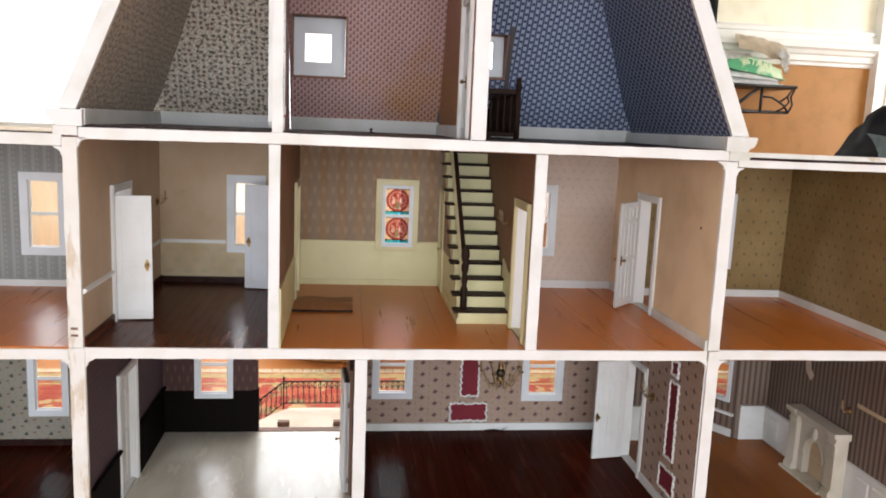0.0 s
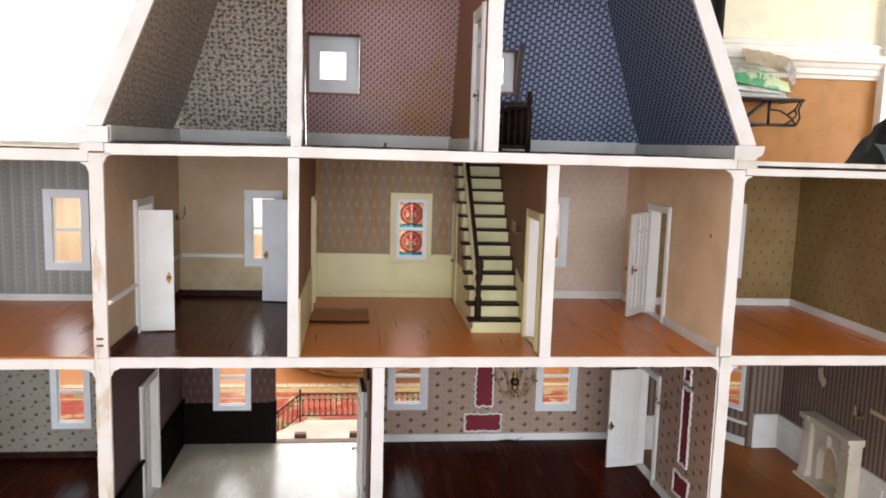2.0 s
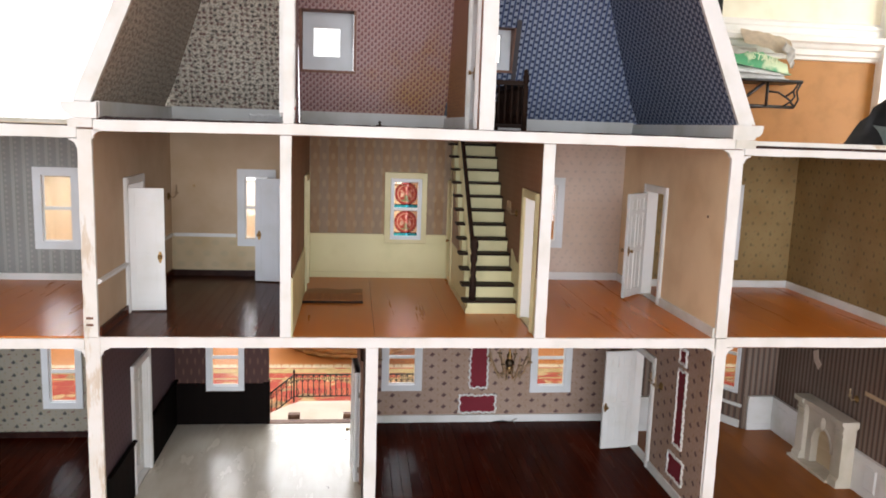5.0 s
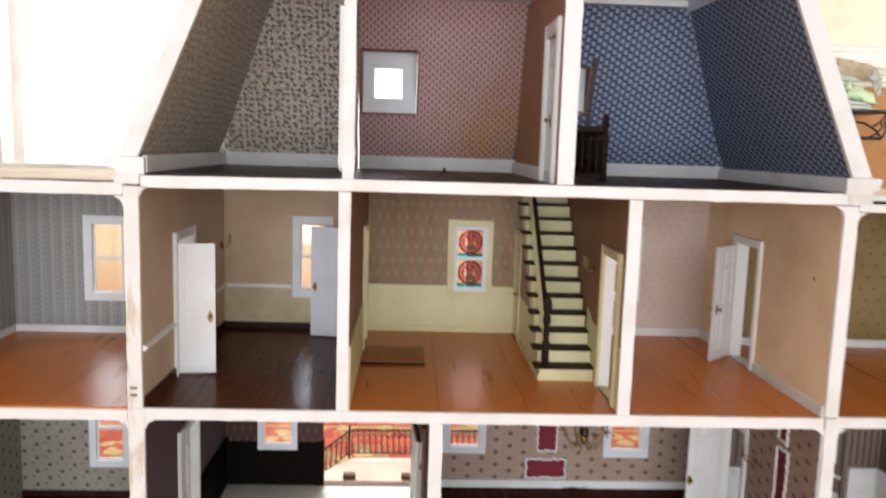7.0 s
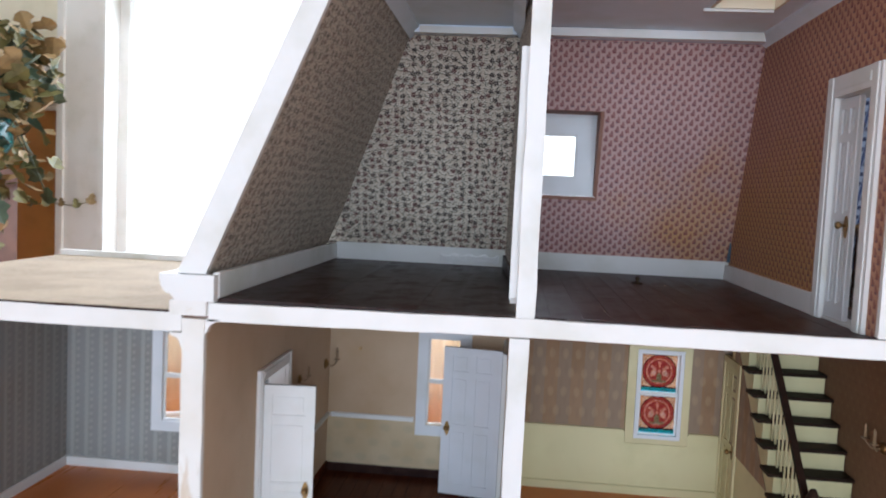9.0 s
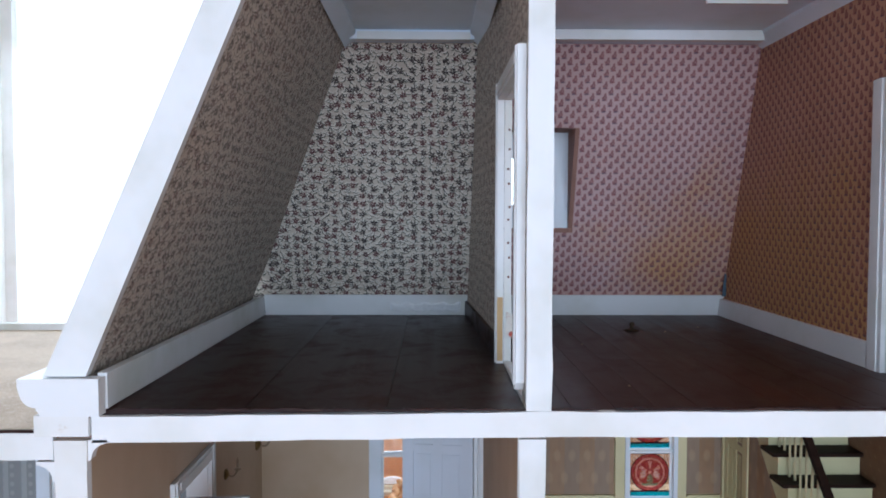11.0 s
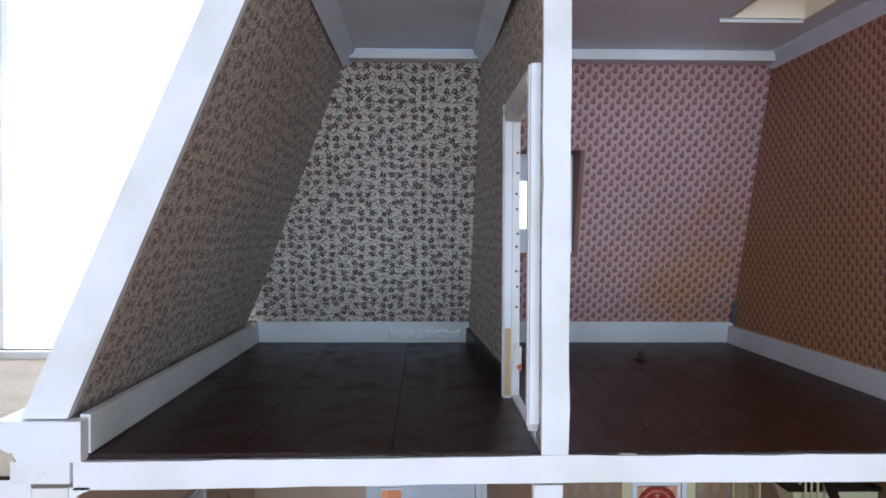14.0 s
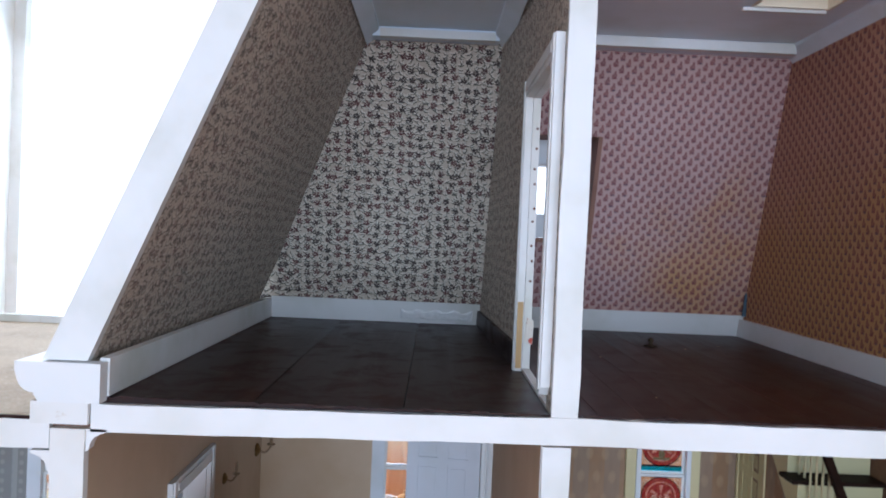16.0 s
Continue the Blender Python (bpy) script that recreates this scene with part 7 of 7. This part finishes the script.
tagged(part("curtain", bm, CURTAIN), "narrow dark green curtain hanging beside the window", "curtain")

# ---------------------------------------------------------------- rug
def rug_material():
    k = Nodes("oriental_rug_pile")
    uv, obj = k.coord("UV"), k.coord("Object")
    wob = k.t.nodes.new("ShaderNodeVectorMath")
    wob.operation = "ADD"
    nz = k.t.nodes.new("ShaderNodeTexNoise")
    nz.inputs["Scale"].default_value = 40.0
    k.put(nz.inputs["Vector"], uv)
    sc = k.t.nodes.new("ShaderNodeVectorMath")
    sc.operation = "SCALE"
    k.put(sc.inputs[0], nz.outputs["Color"])
    sc.inputs["Scale"].default_value = 0.022
    k.put(wob.inputs[0], uv)
    k.put(wob.inputs[1], sc.outputs[0])
    v = wob.outputs[0]
    cell = k.voronoi(v, 26.0, "F1", 1)
    r, g, b = k.split(cell)
    col = k.mix(k.step(r, 0.45, 0.5), (0.42, 0.055, 0.030), (0.50, 0.10, 0.045))
    col = k.mix(k.math("MULTIPLY", k.step(g, 0.68, 0.72), k.step(k.voronoi(v, 26.0), 0.62, 0.50)), col, (0.58, 0.40, 0.18))
    col = k.mix(k.math("MULTIPLY", k.step(b, 0.82, 0.86), 0.9), col, (0.30, 0.22, 0.10))
    col = k.mix(k.math("MULTIPLY", k.math("LESS_THAN", k.voronoi(v, 26.0, "DISTANCE_TO_EDGE"), 0.05), 0.3), col, (0.50, 0.28, 0.10))
    fine = k.noise(obj, 160.0, 3.0)
    k.bump(fine, 0.5, 0.004)
    return k.done(k.mix(k.math("MULTIPLY", fine, 0.35), col, (0.10, 0.03, 0.02)), 0.95)


RUG = rug_material()
rug = thing("rug", "red and gold oriental rug on the room floor", "rug")
bm = bmesh.new()
box(bm, -1.3, 1.6, 0.50, 1.00, 0.0, 0.007)
part("carpet", bm, RUG, rug, "", 0.002)
bm = bmesh.new()
for y0, y1 in ((0.955, 0.990), (0.905, 0.915)):
    box(bm, -1.28, 1.58, y0, y1, 0.007, 0.0074)
part("border", bm, plain("gold_rug_border", (0.50, 0.36, 0.15), 0.95, 0.2, 90.0), rug, "gold border band")
bm = bmesh.new()
for i in range(400):
    x = -1.3 + 2.9 * (i + 0.5) / 400
    dx = 0.002 * math.sin(i * 2.3)
    prism(bm, [(x - 0.0034, 1.0), (x + 0.0034, 1.0), (x + 0.0034 + dx, 1.035 + dx), (x - 0.0034 + dx, 1.035 - dx)], "z", 0.0, 0.005)
part("fringe", bm, plain("cream_rug_fringe", (0.72, 0.60, 0.40), 0.9, 0.15, 80.0), rug, "cream cotton fringe")

# Low plinth under the dollhouse.
bm = bmesh.new()
box(bm, -0.545, 0.905, 0.01, 0.34, 0.0, 0.0715)
tagged(part("plinth", bm, BROWN_EDGE, None, "", 0.002), "low brown wooden plinth under the dollhouse", "plinth")

# ---------------------------------------------------------------- basket behind the porch
WICKER = wood("orange_wicker", (0.36, 0.15, 0.045), (0.66, 0.36, 0.13), 0.5, "x", 0.6)
basket = thing("basket", "woven orange wicker basket standing on the room floor", "basket", Matrix.Translation((0.095, 1.285, 0.0)) @ Matrix.Scale(1.22, 4))
bm = bmesh.new()
for j in range(9):
    z, r = 0.006 + j * 0.0125, 0.150 + 0.004 * j
    pts = [((r + 0.004 * math.sin(i * math.pi / 2 + (j % 2) * math.pi / 2)) * math.cos(2 * math.pi * i / 96), (r + 0.004 * math.sin(i * math.pi / 2 + (j % 2) * math.pi / 2)) * math.sin(2 * math.pi * i / 96), z) for i in range(96)]
    tube(bm, pts, 0.0065, 6, closed=True)
part("weave", bm, WICKER, basket, "woven wicker side")
for i in range(24):
    a = 2 * math.pi * i / 24
    bm = bmesh.new()
    tube(bm, [(0.149 * math.cos(a), 0.149 * math.sin(a), 0.003), (0.184 * math.cos(a), 0.184 * math.sin(a), 0.118)], 0.004, 6)
    part("stake", bm, WICKER, basket)
bm = bmesh.new()
lathe(bm, [(0.145, 0.0), (0.150, 0.002), (0.150, 0.006), (0.145, 0.008)], None, 40)
part("bottom", bm, WICKER, basket)

# ---------------------------------------------------------------- iron wall shelf with papers and a bag
SHELF = Matrix.Translation((1.408, WALL_Y, -0.160)) @ Matrix.Scale(1.25, 4)
shelf = thing("wall_shelf", "black wrought iron wall shelf on scrolled brackets", "shelf", SHELF)
bm = bmesh.new()
box(bm, -0.16, 0.135, -0.115, -0.002, 0.792, 0.798)
part("board", bm, IRON, shelf, "thin black iron board", 0.002)
bm = bmesh.new()
tube(bm, [(-0.16, -0.118, 0.795), (0.136, -0.118, 0.795), (0.138, -0.002, 0.795)], 0.0045, 8)
part("edge", bm, IRON, shelf)
bm = bmesh.new()
tube(bm, [(-0.16, -0.105, 0.728), (0.125, -0.105, 0.728)], 0.0045, 8)
part("lower_rail", bm, IRON, shelf)
for x in (-0.12, 0.045):
    bm = bmesh.new()
    tube(bm, [(x, -0.108, 0.728), (x, -0.108, 0.792)], 0.0042, 8)
    tube(bm, [(x, -0.004, 0.728), (x, -0.108, 0.728)], 0.0042, 8)
    part("bracket", bm, IRON, shelf)
bm = bmesh.new()
tube(bm, [(-0.04, -0.107, 0.730), (0.035, -0.107, 0.790)], 0.0048, 8)
part("brace", bm, IRON, shelf)
for k, pts in enumerate(([(0.045, -0.108, 0.768), (0.075, -0.110, 0.766), (0.098, -0.110, 0.754), (0.112, -0.110, 0.745)],
                         [(0.125, -0.108, 0.728), (0.134, -0.110, 0.748), (0.128, -0.110, 0.770), (0.138, -0.110, 0.792)],
                         [(0.098, -0.110, 0.756), (0.118, -0.110, 0.770), (0.130, -0.110, 0.790)], [(0.092, -0.110, 0.730), (0.112, -0.110, 0.742), (0.124, -0.110, 0.756), (0.118, -0.110, 0.770)],
                         [(0.112, -0.110, 0.742), (0.120, -0.110, 0.734), (0.126, -0.110, 0.730)])):
    bm = bmesh.new()
    tube(bm, pts, 0.0028, 6)
    part("scroll", bm, IRON, shelf, "thin bent iron scroll")

PAPER = plain("newsprint", (0.74, 0.63, 0.48), 0.8, 0.10, 60.0)
GREYP = plain("grey_plastic_bag", (0.52, 0.53, 0.52), 0.35, 0.15, 50.0)


def cushion(bm, w, d, h, seed, crease=0.25):
    """A slack bag or a bundle: a rounded box pushed about by noise."""
    n, k = 14, 8
    grid = {}
    for i in range(n + 1):
        for j in range(k + 1):
            u, v = i / n * 2 - 1, j / k * 2 - 1
            e = max(0.0, (1 - abs(u) ** 5) * (1 - abs(v) ** 5)) ** 0.35
            z = noise.noise(Vector((u * 2 + seed, v * 2, seed))) * crease + noise.noise(Vector((u * 6 + seed, v * 5, 3.0))) * crease * 0.35
            grid[i, j] = (u * w / 2, v * d / 2, e * h * (0.75 + z), 0.0 if e > 0 else 0.0)
    top = {k_: bm.verts.new((x, y, max(0.001, z) + 0.002)) for k_, (x, y, z, _) in grid.items()}
    low = {k_: bm.verts.new((x, y, 0.0)) for k_, (x, y, z, _) in grid.items()}
    for i in range(n):
        for j in range(k):
            bm.faces.new((top[i, j], top[i + 1, j], top[i + 1, j + 1], top[i, j + 1])).smooth = True
            bm.faces.new((low[i, j], low[i, j + 1], low[i + 1, j + 1], low[i + 1, j]))
    rim = [(i, 0) for i in range(n)] + [(n, j) for j in range(k)] + [(i, k) for i in range(n, 0, -1)] + [(0, j) for j in range(k, 0, -1)]
    for a_, b_ in zip(rim, rim[1:] + rim[:1]):
        bm.faces.new((low[a_], low[b_], top[b_], top[a_]))


def on_shelf(x, y, z, rx=0, ry=0, rz=0):
    return SHELF @ pose(x, y, z, rx, ry, rz)


bm = bmesh.new()
cushion(bm, 0.27, 0.11, 0.026, 1.0, 0.5)
ob = tagged(part("plastic_bag", bm, GREYP), "flat grey-white plastic bag lying on the iron shelf", "bag")
ob.matrix_world = on_shelf(-0.035, -0.060, 0.7985)
bm = bmesh.new()
cushion(bm, 0.215, 0.10, 0.024, 13.0, 0.5)
ob = tagged(part("plastic_bag", bm, plain("white_plastic_bag", (0.66, 0.68, 0.66), 0.3, 0.12, 40.0)), "crumpled white plastic bag lying on a grey one", "bag")
ob.matrix_world = on_shelf(-0.020, -0.062, 0.8155, 0, 3, 0)
k = Nodes("green_print_bag")
g = k.noise(k.coord("Object"), 22.0, 3.0)
GREENBAG = k.done(k.mix(k.step(g, 0.46, 0.60), (0.075, 0.34, 0.16), (0.55, 0.66, 0.42)), 0.35)
bm = bmesh.new()
cushion(bm, 0.175, 0.10, 0.048, 5.0, 0.35)
ob = thing("produce_bag", "green printed plastic bag on the iron shelf", "bag", on_shelf(0.020, -0.062, 0.8260, 0, 9, 0))
part("film", bm, GREENBAG, ob)
word = bpy.data.curves.new("print", "FONT")
word.body, word.size, word.extrude, word.align_x = "START", 0.024, 0.0004, "CENTER"
bm = bmesh.new()
tmp = bpy.data.objects.new("print_source", word)
flat = bpy.data.meshes.new_from_object(tmp)
bm.from_mesh(flat)
bpy.data.objects.remove(tmp)
for vert in bm.verts:
    vert.co = Vector((vert.co.x * 1.15 + 0.005, -0.0515 - vert.co.z, vert.co.y + 0.020))
part("print", bm, plain("pale_green_print", (0.74, 0.82, 0.55), 0.5), ob, "pale green printed lettering")


def crumpled(seed, w, d, drop, wave, thick, folds):
    """A sheet or wad of paper with folds across it, falling to one side."""
    bm = bmesh.new()
    rows = []
    for i in range(21):
        t = i / 20
        row = []
        for q in range(9):
            y = (q / 8 - 0.5) * d
            z = -drop * t * t + wave * math.sin(t * folds + q * 0.5 + seed) + wave * 1.3 * noise.noise(Vector((t * 7 + seed, y * 45, seed)))
            row.append(bm.verts.new(((t - 0.5) * w + wave * 0.6 * noise.noise(Vector((t * 3, y * 60, seed + 4))), y, z)))
        rows.append(row)
    for a_, b_ in zip(rows, rows[1:]):
        for q in range(8):
            bm.faces.new((a_[q], b_[q], b_[q + 1], a_[q + 1])).smooth = q % 3 != 1
    bmesh.ops.solidify(bm, geom=bm.faces[:], thickness=thick)
    return bm


ob = tagged(part("envelope", crumpled(3.0, 0.10, 0.045, 0.008, 0.003, 0.004, 5), plain("cream_envelope", (0.80, 0.78, 0.72), 0.7)), "crumpled white envelope on the bags of the shelf", "paper")
ob.matrix_world = on_shelf(-0.022, -0.092, 0.868, 48, -6, 4)
ob = tagged(part("newspaper", crumpled(1.0, 0.150, 0.058, 0.010, 0.004, 0.030, 4), PAPER), "thick folded tan newspaper lying on the bags of the shelf", "newspaper")
ob.matrix_world = on_shelf(0.050, -0.078, 0.902, 52, 8, 0)
ob = tagged(part("newspaper", crumpled(6.0, 0.060, 0.050, 0.016, 0.005, 0.005, 7), plain("white_newsprint", (0.74, 0.72, 0.68), 0.8, 0.12, 90.0)), "crumpled white newspaper corner hanging off the pile", "newspaper")
ob.matrix_world = on_shelf(0.108, -0.098, 0.872, 55, 40, 0)

# Black bag on a chest behind the wing.
CHEST = wood("brown_chest_wood", (0.10, 0.045, 0.02), (0.22, 0.10, 0.045), 0.4, "x", 0.3)
chest = thing("chest", "brown wooden chest behind the dollhouse wing", "chest", Matrix.Translation((1.42, 0.70, 0.0)))
bm = bmesh.new()
box(bm, -0.30, 0.30, -0.16, 0.16, 0.03, 0.50)
part("body", bm, CHEST, chest, "", 0.004)
bm = bmesh.new()
box(bm, -0.31, 0.31, -0.17, 0.17, 0.50, 0.52)
part("lid", bm, CHEST, chest, "", 0.004)
for sx in (-0.27, 0.27):
    for sy in (-0.13, 0.13):
        bm = bmesh.new()
        lathe(bm, [(0.02, 0.0), (0.026, 0.010), (0.018, 0.030)], Matrix.Translation((sx, sy, 0)), 12)
        part("foot", bm, CHEST, chest)
bag = thing("holdall", "slack black fabric bag with a grey flap and red tag", "bag", Matrix.Translation((1.412, 0.70, 0.52)) @ Matrix.Diagonal((0.98, 1.0, 1.09, 1.0)))
bm = bmesh.new()
n, m_ = 28, 12
ring = []
for j in range(m_ + 1):
    t = j / m_
    r = 0.16 * (1 - t ** 2.6) ** 0.5 + 0.002
    z = 0.205 * t
    ring.append([bm.verts.new((r * 1.25 * math.cos(2 * math.pi * i / n) * (1 + 0.17 * noise.noise(Vector((i * 0.5, t * 4, 1)))), r * 0.8 * math.sin(2 * math.pi * i / n), z + 0.034 * noise.noise(Vector((i * 0.6, t * 5, 4))) * t)) for i in range(n)])
for a_, b_ in zip(ring, ring[1:]):
    for i in range(n):
        bm.faces.new((a_[i], a_[(i + 1) % n], b_[(i + 1) % n], b_[i])).smooth = True
bm.faces.new(ring[0][::-1])
bm.faces.new(ring[-1])
NYLON = plain("black_nylon", (0.006, 0.006, 0.007), 0.55, 0.3, 70.0)
NYLON.node_tree.nodes["Principled BSDF"].inputs["Specular IOR Level"].default_value = 0.12
part("body", bm, NYLON, bag)


def bag_patch(outline_x, outline_z, lift):
    """A strip of cloth laid on the front of the bag. outline: from and to, in metres."""
    bm = bmesh.new()
    grid = []
    for i in range(9):
        row = []
        for q in range(7):
            x = outline_x[0] + (outline_x[1] - outline_x[0]) * i / 8
            z = outline_z[0] + (outline_z[1] - outline_z[0]) * q / 6 - 0.25 * (x - outline_x[0])
            r = 0.16 * (1 - (z / 0.205) ** 2.6) ** 0.5
            row.append(bm.verts.new((x, -0.8 * math.sqrt(max(r * r - (x / 1.25) ** 2, 0.0004)) - lift - 0.004 * noise.noise(Vector((x * 40, z * 40, 1))), z)))
        grid.append(row)
    for a_, b_ in zip(grid, grid[1:]):
        for q in range(6):
            bm.faces.new((a_[q], b_[q], b_[q + 1], a_[q + 1])).smooth = True
    bmesh.ops.solidify(bm, geom=bm.faces[:], thickness=0.006)
    return bm


part("flap", bag_patch((-0.150, -0.05), (0.075, 0.150), 0.012), plain("grey_nylon", (0.16, 0.20, 0.20), 0.5), bag, "grey cloth flap")
part("tag", bag_patch((-0.100, -0.05), (0.045, 0.068), 0.014), plain("red_tag", (0.50, 0.04, 0.03), 0.5), bag, "red tag")

# ---------------------------------------------------------------- foliage beside the window
LEAF_A = plain("olive_leaf", (0.17, 0.15, 0.045), 0.55, 0.25, 30.0)
LEAF_B = plain("dark_green_leaf", (0.055, 0.085, 0.045), 0.5, 0.25, 30.0)
LEAF_C = plain("tan_dry_leaf", (0.33, 0.22, 0.09), 0.6, 0.25, 30.0)
TEAL = plain("teal_glaze", (0.010, 0.13, 0.13), 0.2, 0.2, 12.0)
CLAY = plain("brown_clay", (0.14, 0.055, 0.030), 0.6, 0.2, 25.0)


def ivy_leaf(bm, c, size, turn, mi):
    """A five-lobed leaf, folded along its middle rib."""
    pts = [(0, -0.5, 0), (0.32, -0.38, 0.06), (0.55, -0.05, 0.09), (0.28, 0.12, 0.05), (0.30, 0.42, 0.06), (0, 0.72, 0.0), (-0.30, 0.42, 0.06), (-0.28, 0.12, 0.05), (-0.55, -0.05, 0.09), (-0.32, -0.38, 0.06)]
    v = [bm.verts.new(Vector(c) + turn @ (Vector(p) * size)) for p in pts]
    o = bm.verts.new(Vector(c) + turn @ (Vector((0, 0.05, -0.05)) * size))
    for i in range(10):
        bm.faces.new((v[i], v[(i + 1) % 10], o)).material_index = mi


def plant(at, label, pot_mat, pot, count, spread, seed, leaf_size, droop):
    root = thing("potted_plant", label, "plant", Matrix.Translation(at), "plants by the window")
    bm = bmesh.new()
    lathe(bm, pot, None, 24)
    part("pot", bm, pot_mat, root)
    rnd = random.Random(seed)
    top = pot[-1][1]
    bm, st = bmesh.new(), bmesh.new()
    for i in range(count):
        a, h = rnd.uniform(0, 2 * math.pi), rnd.random()
        r = spread * math.sqrt(rnd.random())
        z = top + (0.24 * h if rnd.random() > droop else -0.22 * h * (r > 0.09))
        c = Vector((r * math.cos(a), r * math.sin(a) * 0.8, z))
        turn = Euler((rnd.uniform(-1.3, 1.3), rnd.uniform(-1.0, 1.0), rnd.uniform(0, 6.28))).to_matrix()
        ivy_leaf(bm, c, leaf_size * rnd.uniform(0.6, 1.3), turn, rnd.choice((0, 0, 1, 2, 2)))
        if i % 9 == 0:
            tube(st, [(0.02 * math.cos(a), 0.02 * math.sin(a), top - 0.02), (r * 0.6 * math.cos(a), r * 0.5 * math.sin(a), max(top + 0.02, z * 0.6 + top * 0.4)), tuple(c)], 0.0022, 5)
    part("foliage", bm, [LEAF_A, LEAF_B, LEAF_C], root, "olive and tan lobed leaves")
    part("stem", st, LEAF_B, root)
    return root


stand = thing("plant_stand", "dark wooden plant stand beside the window", "plant stand", Matrix.Translation((-1.46, 1.20, 0.0)))
bm = bmesh.new()
box(bm, -0.20, 0.20, -0.14, 0.14, 0.45, 0.47)
part("top", bm, STAIR, stand, "", 0.003)
for sx in (-0.18, 0.18):
    for sy in (-0.12, 0.12):
        bm = bmesh.new()
        box(bm, sx - 0.014, sx + 0.014, sy - 0.014, sy + 0.014, 0.0, 0.45)
        part("leg", bm, STAIR, stand, "", 0.002)
bm = bmesh.new()
box(bm, -0.19, 0.19, 0.02, 0.135, 0.47, 0.74)
part("riser", bm, CLAY, stand, "brown back step", 0.003)
plant((-1.405, 1.275, 0.74), "teal glazed pot with a large olive leafed plant", TEAL, [(0.07, 0.0), (0.11, 0.02), (0.135, 0.06), (0.14, 0.11), (0.12, 0.135), (0.115, 0.13)], 760, 0.25, 21, 0.046, 0.22)
plant((-1.405, 1.145, 0.47), "brown clay pot with bushy olive ivy", CLAY, [(0.06, 0.0), (0.08, 0.03), (0.095, 0.09), (0.098, 0.11), (0.09, 0.108)], 620, 0.22, 22, 0.040, 0.25)
# A sprig of ivy that reaches across the window casing.
bm = bmesh.new()
rnd = random.Random(8)
tube(bm, [(-1.42, 1.60, 0.640), (-1.34, 1.602, 0.650), (-1.28, 1.60, 0.645), (-1.215, 1.60, 0.660)], 0.0016, 5)
for x, z, s in ((-1.40, 0.645, 0.026), (-1.36, 0.650, 0.028), (-1.31, 0.652, 0.024), (-1.265, 0.650, 0.026), (-1.22, 0.664, 0.030)):
    ivy_leaf(bm, (x, 1.597, z), s, Euler((1.4 + rnd.uniform(-0.3, 0.3), rnd.uniform(-0.4, 0.4), rnd.uniform(-1, 1))).to_matrix(), rnd.choice((0, 2)))
tagged(part("ivy_sprig", bm, [LEAF_A, LEAF_B, LEAF_C]), "thin ivy sprig across the window casing", "plant")
